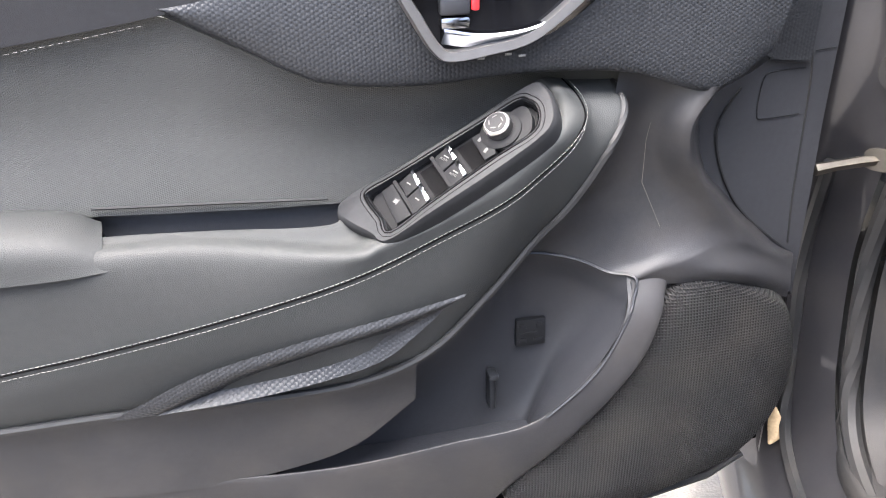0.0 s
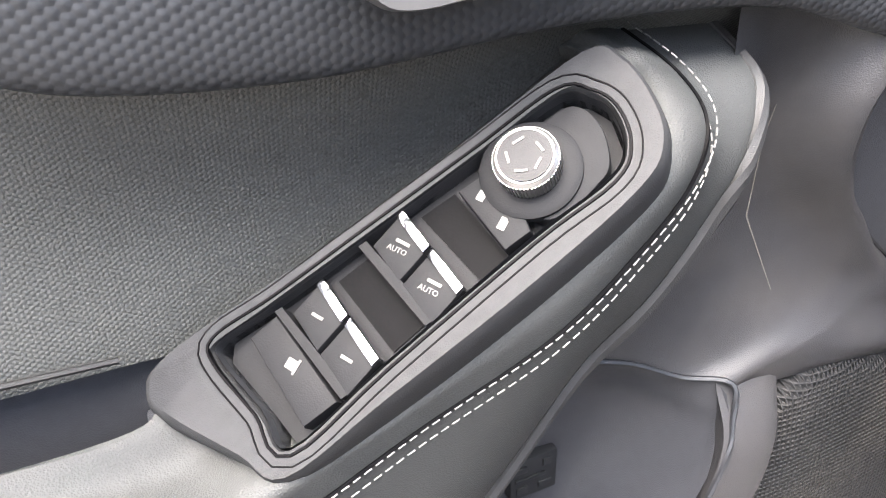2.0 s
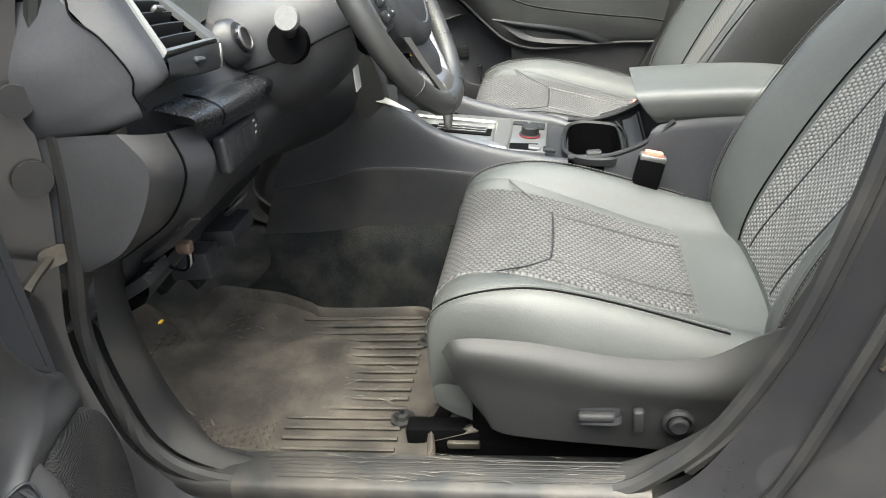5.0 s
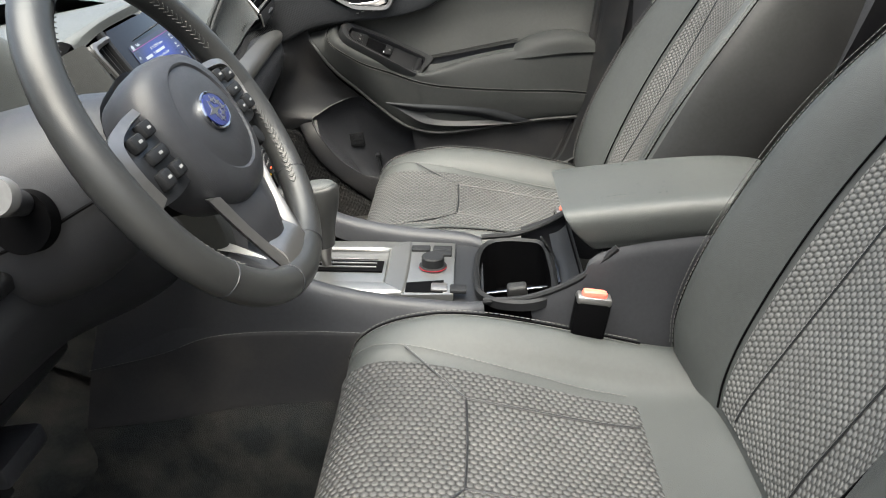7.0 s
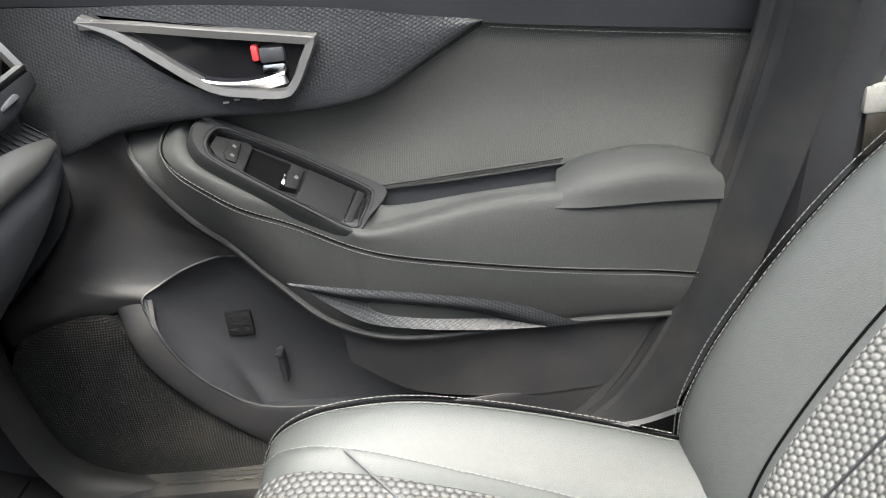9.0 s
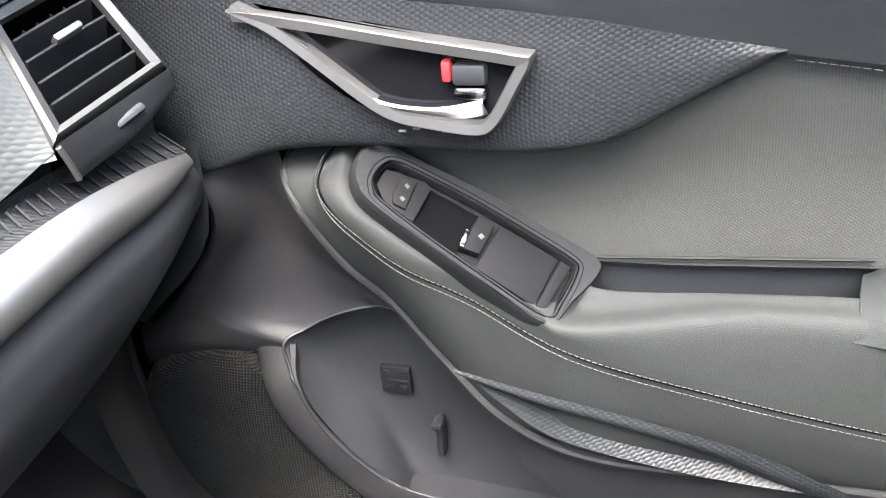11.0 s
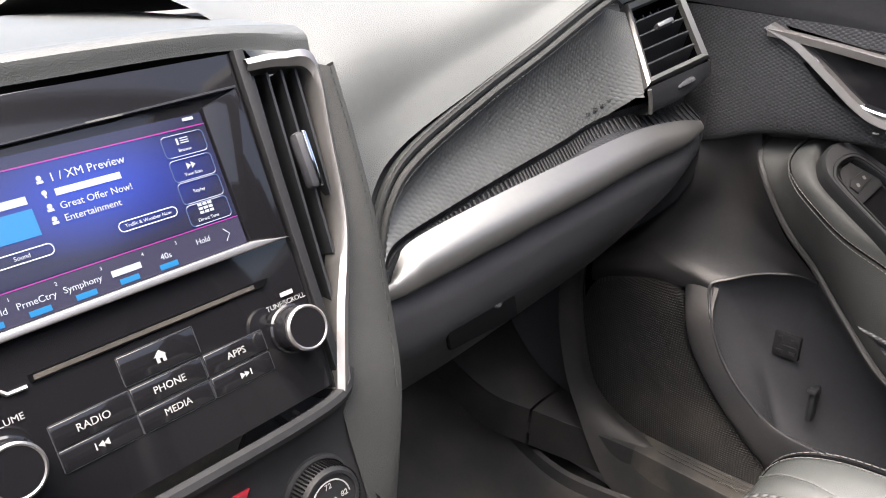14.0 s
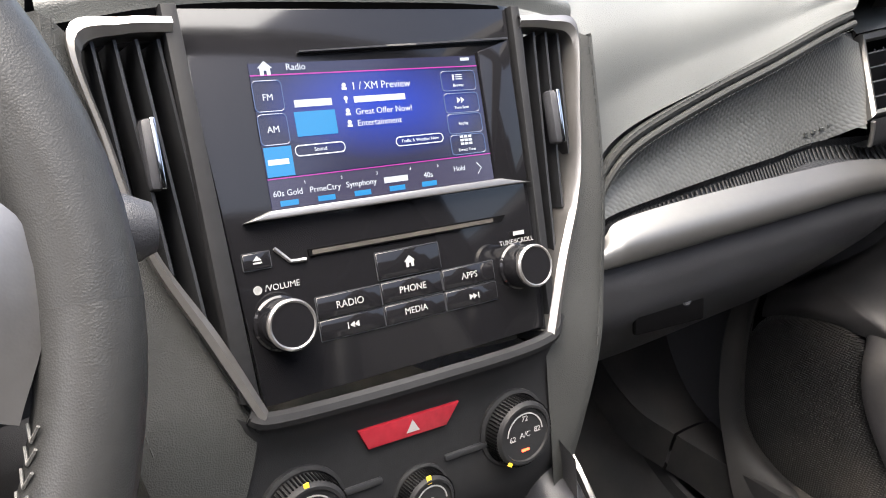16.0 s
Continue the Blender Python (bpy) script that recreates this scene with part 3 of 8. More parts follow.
def front_door(name, m, driver):
    XF[0] = m
    carbon, vinyl, mesh = (CARBON_OPEN, CLOTHVINYL_OPEN, GRILLE_OPEN) if driver else (CARBON, CLOTHVINYL, GRILLE)
    hinge = m @ Vector((0.84, 0.27, 0.45))
    d = thing(name, hinge, "dark grey driver's door swung wide open, black leather trim" if driver else "closed passenger door with black leather and ribbed trim", "car door", "front doors", "structure")

    # sheet metal shell
    body = surf([[(0.80, 0.275, z) for z in (0.462, 0.62, 0.86, 1.13)], [(0.855, 0.29, z) for z in (0.462, 0.62, 0.86, 1.12)],
                 [(0.90, 0.10, 0.43), (0.905, 0.10, 0.62), (0.90, 0.10, 0.86), (0.875, 0.10, 1.12)], [(0.90, -0.35, 0.40), (0.91, -0.35, 0.62), (0.905, -0.35, 0.86), (0.88, -0.35, 1.12)],
                 [(0.88, -0.60, 0.40), (0.89, -0.64, 0.62), (0.885, -0.70, 0.86), (0.86, -0.78, 1.12)], [(0.80, -0.60, 0.40), (0.80, -0.64, 0.62), (0.80, -0.70, 0.86), (0.80, -0.78, 1.12)]], 14, 30)
    part("outer_shell", body, PAINT, d)
    inner = surf([[(0.822, 0.283, z) for z in (0.468, 0.7, 1.13)], [(0.826, -0.1, z) for z in (0.41, 0.7, 1.13)], [(0.815, -0.60, 0.40), (0.815, -0.67, 0.7), (0.82, -0.77, 1.13)]], 8, 8)
    part("inner_panel", inner, DARK, d)

    part("lower_weatherstrip", sweep([(0.800, -0.55, 0.412), (0.800, -0.2, 0.408), (0.800, 0.0, 0.416), (0.800, 0.12, 0.430), (0.800, 0.20, 0.446), (0.803, 0.250, 0.466)], [0.013, 0.013, 0.013, 0.013, 0.012, 0.007], 8, 0.6), RUBBER, d, "black rubber strip along the door bottom")

    # upper pad below the window
    ys = (0.17, 0.05, -0.12, -0.26, -0.373, -0.50, -0.62, -0.74)
    top = [(0.752, 0.19, 1.13), (0.758, 0.05, 1.118), (0.762, -0.12, 1.101), (0.764, -0.26, 1.080), (0.772, -0.373, 1.058), (0.778, -0.50, 1.040), (0.785, -0.62, 1.025), (0.80, -0.72, 1.01)]
    part("upper_pad", surf([[(0.80, y, 1.22) for y in ys], [(0.752, y, 1.185) for y in ys], [(0.748, y, 1.15) for y in ys], top], 40, 12, thick=-0.004), PLASTIC, d, "smooth black upper door pad")

    # ribbed trim round the handle
    bot = [(0.745, 0.165, 0.998), (0.735, 0.105, 0.970), (0.738, 0.02, 0.992), (0.744, -0.07, 0.996), (0.748, -0.166, 0.991), (0.750, -0.235, 0.996), (0.754, -0.272, 1.007), (0.760, -0.310, 1.027), (0.768, -0.373, 1.059)]
    tp = [(0.752, 0.20, 1.12), (0.746, 0.12, 1.122), (0.742, 0.02, 1.115), (0.75, -0.07, 1.107), (0.753, -0.166, 1.096), (0.756, -0.235, 1.086), (0.758, -0.272, 1.079), (0.762, -0.31, 1.071), (0.768, -0.373, 1.0605)]
    if driver:
        bot, tp = [[(x, y + 0.008, z + 0.004) for x, y, z in r] for r in (bot, tp)]
    mid = [((a[0] + b[0]) / 2 - 0.003, (a[1] + b[1]) / 2, (a[2] + b[2]) / 2) for a, b in zip(bot, tp)]
    low = [(b[0] + 0.012, b[1], b[2] - 0.006) for b in bot]
    part("ribbed_trim", surf([tp, mid, bot, low], 60, 16, thick=-0.003), carbon, d, "ribbed carbon-look trim panel")

    # soft insert between trim and armrest
    ins_top = [(0.765, 0.075, 0.985), (0.762, -0.03, 1.0), (0.764, -0.10, 1.0), (0.768, -0.166, 0.994), (0.770, -0.235, 0.999), (0.776, -0.31, 1.03), (0.780, -0.38, 1.058), (0.785, -0.494, 1.041), (0.79, -0.62, 1.025), (0.80, -0.725, 1.01)]
    ins_bot = [(0.785, 0.075, 0.955), (0.784, -0.03, 0.965), (0.786, -0.10, 0.94), (0.784, -0.166, 0.90), (0.782, -0.235, 0.876), (0.778, -0.31, 0.880), (0.778, -0.38, 0.884), (0.778, -0.494, 0.888), (0.778, -0.62, 0.868), (0.784, -0.665, 0.85)]
    ins_bot = [(x + 0.002, y, z - 0.03) if y > -0.20 else (x, y, z) for x, y, z in ins_bot]
    ins_mid = [((a[0] + b[0]) / 2 + 0.010, (a[1] + b[1]) / 2, (a[2] + b[2]) / 2) for a, b in zip(ins_top, ins_bot)]
    part("door_insert", surf([ins_top, ins_mid, ins_bot], 50, 14, thick=-0.004), vinyl, d, "dark grey grained vinyl insert")
    seam = [(p[0] - 0.004, p[1], p[2] - 0.002) for p in ins_top[6:]]
    tagged(part("seam_thread", join(stitches(seam, lift=(0, 0, 0.004)), stitches(seam, lift=(0, 0, -0.006))), THREAD, d), kind="stuff")

    # armrest: a long sculpted leather body
    pl = lambda a, b, c: tuple(BZ @ Vector((a, b if driver else b - 0.014, c)))
    pd = lambda a, b, c: pl(a, b, c - 0.006)
    ps = lambda a, b, c: pl(a, b - (0.004 if driver else 0), c)
    fade = lambda rows: rows if driver else [(x + 0.0123 * f, y - 0.005 * f, z + 0.0045 * f) for (x, y, z), f in zip(rows, (1, 1, 1, 1, 1, 0.8, 0.4, 0, 0, 0, 0, 0))]
    E = [pl(0.274, -0.012, -0.062)] + fade([(0.7465, 0.030, 0.958), (0.7305, 0.0144, 0.9314), (0.732, -0.002, 0.902), (0.735, -0.027, 0.867), (0.742, -0.058, 0.832), (0.735, -0.105, 0.785), (0.724, -0.165, 0.738), (0.720, -0.24, 0.716), (0.721, -0.35, 0.713), (0.723, -0.46, 0.716), (0.73, -0.56, 0.710), (0.745, -0.615, 0.702)])
    S = [ps(0.240, -0.060, -0.042), ps(0.236, -0.025, -0.035), ps(0.231, 0.008, -0.032), ps(0.219, 0.031, -0.030), ps(0.195, 0.042, -0.030), ps(0.160, 0.044, -0.030), ps(0.117, 0.041, -0.030), ps(0.060, 0.027, -0.026), (0.703, -0.235, 0.834), (0.704, -0.35, 0.808), (0.707, -0.458, 0.789), (0.716, -0.55, 0.773), (0.735, -0.635, 0.748)]
    T = [pd(0.222, -0.060, -0.022), pd(0.222, -0.020, -0.014), pd(0.218, 0.0, -0.011), pd(0.203, 0.020, -0.009), pd(0.180, 0.032, -0.009), pd(0.150, 0.031, -0.009), pd(0.115, 0.026, -0.009), pd(0.055, 0.013, -0.008), (0.704, -0.235, 0.858), (0.712, -0.35, 0.866), (0.712, -0.455, 0.868), (0.716, -0.55, 0.862), (0.735, -0.64, 0.850)]
    R2 = [pd(0.212, -0.060, -0.024), pd(0.215, -0.025, -0.016), pd(0.200, -0.012, -0.024), pd(0.185, -0.005, -0.026), pd(0.165, 0.0, -0.026), pd(0.140, -0.003, -0.026), pd(0.100, -0.010, -0.026), pd(0.040, -0.025, -0.026), (0.735, -0.245, 0.856), (0.732, -0.35, 0.876), (0.732, -0.455, 0.880), (0.735, -0.55, 0.872), (0.75, -0.645, 0.856)]
    U = [pd(0.206, -0.060, -0.024), pd(0.212, -0.030, -0.016), pd(0.200, -0.025, -0.014), pd(0.180, -0.028, -0.014), pd(0.160, -0.033, -0.014), pd(0.130, -0.040, -0.014), pd(0.090, -0.050, -0.014), pd(0.030, -0.062, -0.014), (0.752, -0.252, 0.866), (0.745, -0.35, 0.872), (0.745, -0.455, 0.876), (0.75, -0.55, 0.868), (0.765, -0.645, 0.855)]
    V = [(x + 0.004, y, 0.80) if y < -0.22 else (max(x + 0.004, 0.788), y, z - 0.008) for x, y, z in U]
    E0 = [(x + 0.02, y, z - 0.002) for x, y, z in E]
    rows = [E0, E, [((a[0] + b[0]) / 2 - 0.004, (a[1] + b[1]) / 2, (a[2] + b[2]) / 2) for a, b in zip(E, S)], S, T, R2, U, V]
    rows = [r[:8] + [tuple(p * 0.4 + q * 0.6 for p, q in zip(r[7], r[8]))] + r[8:] for r in rows]
    rows[-1][8] = (*rows[-1][8][:2], 0.805)
    part("armrest", surf(rows, 96, 44), LEATHER, d, "dark leather armrest with double white stitching")
    near = [(x - 0.0035, y, z) for x, y, z in S]
    tagged(part("armrest_thread", join(stitches(near, 90, 0.0034, 0.0016, r=0.00042, lift=(-0.001, 0.0006, 0.0034)), stitches(near, 90, 0.0034, 0.0016, r=0.00042, lift=(-0.001, -0.0006, -0.0034))), THREAD, d, "double row of pale stitching"), kind="stuff")
    part("armrest_seam", sweep([(x - 0.0005, y, z) for x, y, z in S], 0.0010, 5, n=80), DARK, d)
    part("edge_bead", sweep([(x - 0.001, y, z - 0.003) for x, y, z in E], 0.0042, 8, n=80), SEATSIDE, d)
    part("armrest_pad", surf([[(0.78, -0.448, 0.86), (0.775, -0.448, 0.880), (0.75, -0.442, 0.883), (0.724, -0.438, 0.875), (0.714, -0.434, 0.862)],
                              [(0.78, -0.475, 0.86), (0.775, -0.480, 0.893), (0.75, -0.480, 0.897), (0.719, -0.480, 0.887), (0.710, -0.475, 0.862)],
                              [(0.78, -0.56, 0.86), (0.775, -0.56, 0.896), (0.75, -0.56, 0.902), (0.720, -0.56, 0.890), (0.714, -0.56, 0.86)],
                              [(0.785, -0.655, 0.84), (0.78, -0.652, 0.862), (0.765, -0.65, 0.866), (0.745, -0.648, 0.858), (0.735, -0.645, 0.845)]], 20, 24, thick=-0.004), LEATHER, d)
    part("grip_liner", join(rbox((0.795, -0.35, 0.84), (0.012, 0.25, 0.09), 0.002), rbox((0.765, -0.35, 0.80), (0.06, 0.25, 0.008), 0.002), rbox((0.776, -0.238, 0.822), (0.026, 0.008, 0.05), 0.002)), PLASTIC, d, "black lined pull pocket")
    part("grip_lip", sweep([(0.776, -0.245, 0.884), (0.775, -0.35, 0.891), (0.775, -0.452, 0.897)], 0.0014, 6, n=20), RUBBER, d)

    blade = lambda rows: [(x - 0.0105, y, z) for x, y, z in rows]
    # blade-shaped ribbed insert under the armrest
    up = blade([(0.7145, -0.13, 0.806), (0.712, -0.20, 0.793), (0.7118, -0.29, 0.777), (0.713, -0.375, 0.757), (0.7155, -0.43, 0.733), (0.719, -0.462, 0.7165)])
    bd = blade([(0.713, -0.135, 0.802), (0.7105, -0.20, 0.784), (0.7105, -0.28, 0.767), (0.712, -0.35, 0.750), (0.7145, -0.395, 0.731), (0.718, -0.43, 0.7168)])
    ho = blade([(0.7165, -0.15, 0.792), (0.7225, -0.205, 0.768), (0.7265, -0.27, 0.750), (0.7265, -0.33, 0.738), (0.7245, -0.37, 0.728), (0.7185, -0.42, 0.7166)])
    lp = blade([(0.7165, -0.165, 0.778), (0.716, -0.21, 0.745), (0.7155, -0.265, 0.731), (0.7155, -0.33, 0.7225), (0.7165, -0.375, 0.719), (0.7185, -0.418, 0.7162)])
    part("blade_insert", surf([up, bd, ho, lp], 40, 16), carbon, d, "ribbed blade-shaped insert")

    # lower hard plastic with the map pocket
    r_low = [(0.745, -0.615, 0.70), (0.738, -0.52, 0.708), (0.735, -0.42, 0.709), (0.734, -0.33, 0.708), (0.734, -0.24, 0.712), (0.737, -0.175, 0.742)]
    r_pk = [(0.752, -0.60, 0.606), (0.745, -0.52, 0.603), (0.740, -0.43, 0.598), (0.740, -0.350, 0.600), (0.742, -0.25, 0.618), (0.742, -0.178, 0.668)]
    part("lower_panel", surf([r_low, [((a[0] + b[0]) / 2 - 0.001, (a[1] + b[1]) / 2, (a[2] + b[2]) / 2) for a, b in zip(r_low, r_pk)], r_pk], 40, 10, thick=-0.004), PLASTIC_DUSTY, d)
    rim = [(0.752, -0.60, 0.613), (0.745, -0.50, 0.609), (0.740, -0.40, 0.602), (0.737, -0.33, 0.596), (0.734, -0.24, 0.596), (0.732, -0.143, 0.606), (0.730, -0.05, 0.620), (0.728, 0.018, 0.683), (0.734, 0.046, 0.737), (0.756, 0.054, 0.772)]
    rim2 = [(0.755, -0.60, 0.58), (0.748, -0.50, 0.572), (0.745, -0.40, 0.562), (0.742, -0.33, 0.552), (0.74, -0.24, 0.548), (0.736, -0.143, 0.553), (0.732, -0.032, 0.582), (0.728, 0.050, 0.668), (0.732, 0.080, 0.732), (0.762, 0.095, 0.782)]
    rim3 = [(0.765, -0.58, 0.45), (0.762, -0.50, 0.44), (0.76, -0.40, 0.43), (0.758, -0.33, 0.43), (0.757, -0.24, 0.43), (0.755, -0.143, 0.455), (0.752, -0.085, 0.515), (0.747, 0.005, 0.632), (0.745, 0.060, 0.712), (0.776, 0.122, 0.776)]
    part("pocket_wall", surf([[(x + 0.012, y, z - 0.012) for x, y, z in rim], [(x + 0.006, y, z + 0.002) for x, y, z in rim], rim, rim2, rim3], 70, 22), PLASTIC_DUSTY, d, "black plastic pocket wall")
    # the driver's pocket sits a little lower and further back
    drop = lambda x: (0.0 if not driver else min(1.0, max(0.0, (x - 0.745) / 0.02)))
    pk = lambda rows: [(x, y - 0.007 * drop(x), z - 0.010 * drop(x)) for x, y, z in rows]
    LIP = [(0.772, -0.062, 0.812), (0.785, -0.032, 0.808), (0.780, 0.010, 0.798), (0.768, 0.041, 0.785), (0.752, 0.060, 0.776)]
    part("pocket_back", surf([pk(r) for r in (
        [(0.765, -0.17, 0.745), (0.768, -0.10, 0.778), (0.777, -0.062, 0.812), (0.789, -0.032, 0.808), (0.784, 0.010, 0.799), (0.772, 0.043, 0.787), (0.759, 0.056, 0.779), (0.750, 0.056, 0.770)],
        [(0.768, -0.18, 0.735), (0.776, -0.10, 0.765), (0.785, -0.062, 0.797), (0.798, -0.032, 0.793), (0.792, 0.012, 0.783), (0.777, 0.043, 0.769), (0.760, 0.054, 0.762), (0.745, 0.053, 0.756)],
        [(0.78, -0.20, 0.72), (0.792, -0.10, 0.74), (0.806, -0.06, 0.765), (0.814, -0.03, 0.758), (0.806, 0.012, 0.752), (0.786, 0.040, 0.742), (0.760, 0.050, 0.739), (0.741, 0.048, 0.735)],
        [(0.80, -0.25, 0.68), (0.805, -0.12, 0.69), (0.815, -0.06, 0.70), (0.819, -0.03, 0.696), (0.812, 0.005, 0.692), (0.793, 0.020, 0.688), (0.764, 0.026, 0.689), (0.738, 0.024, 0.690)],
        [(0.80, -0.36, 0.63), (0.806, -0.2, 0.62), (0.815, -0.1, 0.62), (0.818, -0.05, 0.62), (0.810, -0.02, 0.62), (0.788, -0.02, 0.62), (0.765, -0.022, 0.624), (0.739, -0.022, 0.628)],
        [(0.79, -0.40, 0.58), (0.80, -0.25, 0.56), (0.81, -0.15, 0.56), (0.812, -0.08, 0.56), (0.80, -0.05, 0.56), (0.78, -0.05, 0.56), (0.765, -0.055, 0.565), (0.745, -0.06, 0.57)])], 44, 30), PLASTIC, d, "smooth pocket interior")
    part("pocket_floor", surf([[(0.75, -0.38, 0.585), (0.75, -0.2, 0.572), (0.745, -0.05, 0.585), (0.745, 0.05, 0.66)], [(0.80, -0.38, 0.59), (0.825, -0.2, 0.565), (0.825, -0.05, 0.565), (0.81, 0.06, 0.60)]], 16, 4), PLASTIC, d)
    ly, lz = pk([(0.8, -0.027, 0.695)])[0][1:]
    part("pocket_label", join(rbox((0.815, ly, lz), (0.008, 0.034, 0.034), 0.001), *[rbox((0.8105, ly + a, lz + b), (0.002, w, h), 0.0005) for a, b, w, h in ((-0.010, 0.009, 0.009, 0.005), (0.009, 0.010, 0.006, 0.006), (-0.003, 0.0, 0.022, 0.003), (-0.009, -0.009, 0.008, 0.006), (0.008, -0.009, 0.010, 0.005))]), BEZEL, d, "small embossed pictogram plate")
    part("pocket_hook", join(rbox((0.806, ly - 0.048, lz - 0.064), (0.018, 0.008, 0.050), 0.003), rbox((0.799, ly - 0.048, lz - 0.041), (0.018, 0.012, 0.008), 0.003)), TRIM, d)

    # front corner of the trim, sweeping under the dashboard
    A = [(0.762, 0.030, 0.985), (0.748, 0.014, 0.930), (0.752, -0.020, 0.868)] + pk(LIP) + [(0.755, 0.068, 0.762), (0.752, 0.14, 0.755), (0.768, 0.25, 0.715)]
    M1 = [(0.758, 0.06, 0.985), (0.770, 0.045, 0.93), (0.776, 0.035, 0.885), (0.780, 0.020, 0.850), (0.779, 0.040, 0.828), (0.771, 0.063, 0.808), (0.760, 0.088, 0.797), (0.751, 0.102, 0.790), (0.747, 0.116, 0.784), (0.745, 0.175, 0.765), (0.768, 0.252, 0.73)]
    M2 = [(0.752, 0.085, 0.975), (0.766, 0.072, 0.935), (0.776, 0.072, 0.898), (0.777, 0.082, 0.870), (0.772, 0.100, 0.850), (0.766, 0.118, 0.830), (0.761, 0.138, 0.813), (0.758, 0.151, 0.803), (0.757, 0.164, 0.793), (0.762, 0.205, 0.772), (0.775, 0.255, 0.745)]
    B = [(0.735, 0.118, 0.972), (0.738, 0.098, 0.938), (0.745, 0.102, 0.905), (0.752, 0.118, 0.876), (0.755, 0.136, 0.855), (0.758, 0.155, 0.832), (0.762, 0.176, 0.811), (0.7635, 0.189, 0.800), (0.765, 0.202, 0.789), (0.772, 0.228, 0.772), (0.785, 0.262, 0.757)]
    B2 = [(0.775, 0.150, 0.985), (0.775, 0.125, 0.945), (0.78, 0.128, 0.905), (0.785, 0.142, 0.870), (0.787, 0.160, 0.850), (0.79, 0.18, 0.828), (0.793, 0.200, 0.809), (0.794, 0.212, 0.799), (0.795, 0.224, 0.788), (0.80, 0.245, 0.77), (0.805, 0.27, 0.755)]
    part("pocket_lip", sweep(pk([(x - 0.001, y, z) for x, y, z in LIP]) + [(0.741, 0.053, 0.752), (0.7335, 0.045, 0.735), (0.729, 0.024, 0.695), (0.7285, 0.0, 0.664), (0.730, -0.04, 0.628)], 0.0018, 6, n=60), TRIM, d)
    part("front_corner", surf([A, M1, M2, B, B2], 64, 28), PLASTIC_DUSTY, d, "scratched black plastic front corner")
    part("end_panel", surf([[(0.80, 0.12, 1.1), (0.80, 0.10, 0.93), (0.80, 0.15, 0.85), (0.80, 0.24, 0.76)], [(0.80, 0.28, 1.12), (0.80, 0.275, 0.93), (0.80, 0.275, 0.85), (0.80, 0.275, 0.70)]], 14, 6, thick=0.006), PLASTIC, d)
    if driver:
        part("scratch", sweep([(0.7665, 0.072, 0.955), (0.770, 0.066, 0.915), (0.7715, 0.066, 0.87), (0.763, 0.086, 0.822)], [0.0002, 0.0003, 0.0004, 0.0002], 5), SCUFF, d, "pale scratch in the plastic")
        part("end_seam", sweep([(0.793, 0.243, 0.967), (0.793, 0.208, 0.9655), (0.793, 0.199, 0.960), (0.793, 0.196, 0.940), (0.793, 0.1965, 0.923), (0.793, 0.203, 0.917), (0.793, 0.244, 0.919)], 0.0008, 5, n=40), BEZEL, d, "thin raised outline of a cover")
        part("end_groove", join(sweep([(0.794, 0.246, 1.09), (0.794, 0.247, 1.0), (0.794, 0.252, 0.948), (0.794, 0.254, 0.83), (0.794, 0.258, 0.77)], 0.0013, 5, n=24), sweep([(0.793, 0.175, 0.952), (0.792, 0.156, 0.923), (0.792, 0.155, 0.893), (0.792, 0.171, 0.850), (0.792, 0.199, 0.811), (0.795, 0.262, 0.757)], 0.0014, 5, n=40)), RUBBER, d)
        part("end_step", sweep([(0.794, 0.252, 0.983), (0.794, 0.275, 0.985)], 0.0011, 5, n=6), BEZEL, d)
        part("trim_return", surf([[(0.740, 0.1075, 0.9705), (0.742, 0.124, 0.985), (0.743, 0.140, 0.994), (0.746, 0.163, 1.000)], [(0.755, 0.116, 0.961), (0.757, 0.135, 0.974), (0.758, 0.154, 0.983), (0.760, 0.174, 0.992)], [(0.770, 0.126, 0.952), (0.772, 0.147, 0.964), (0.774, 0.169, 0.973), (0.776, 0.188, 0.984)]], 20, 8, thick=0.002), carbon, d, "ribbed folded end of the trim")
        part("return_edge", sweep([(0.7695, 0.126, 0.9515), (0.7715, 0.147, 0.9635), (0.7735, 0.169, 0.9725)], 0.0012, 5, n=12), BEZEL, d)
        part("sail_trim", surf([[(0.786, 0.150, 1.10), (0.788, 0.160, 1.03), (0.789, 0.184, 0.992), (0.789, 0.200, 0.980)], [(0.786, 0.20, 1.10), (0.788, 0.205, 1.03), (0.789, 0.215, 0.985), (0.789, 0.222, 0.977)], [(0.788, 0.244, 1.10), (0.789, 0.245, 1.03), (0.790, 0.244, 0.985), (0.790, 0.244, 0.975)]], 14, 12, thick=0.003), carbon, d, "ribbed corner trim ahead of the handle")
        part("sail_edge", sweep([(0.788, 0.198, 0.980), (0.788, 0.215, 0.976), (0.788, 0.244, 0.9745)], 0.0012, 5, n=14), BEZEL, d)

    # speaker grille
    rimc = [(0.118, 0.762), (0.185, 0.748), (0.246, 0.705), (0.258, 0.61), (0.215, 0.525), (0.10, 0.475), (-0.02, 0.465), (-0.078, 0.505), (-0.045, 0.568), (0.008, 0.640), (0.062, 0.715)]
    rc = np.array(rounded(rimc, 60))
    cen = rc.mean(0)
    rows = [[(x, *(cen + (p - cen) * s)) for p in rc] for s, x in ((1.02, 0.765), (0.985, 0.749), (0.95, 0.744), (0.7, 0.738), (0.4, 0.735), (0.08, 0.734))]
    part("speaker_grille", grid_mesh(rows, True, True), mesh, d, "large perforated speaker grille")

    # inside handle
    HB = Matrix(((0, 0, -1, 0.742), (-1, 0, 0, 0), (0, 1, 0, 0), (0, 0, 0, 1)))
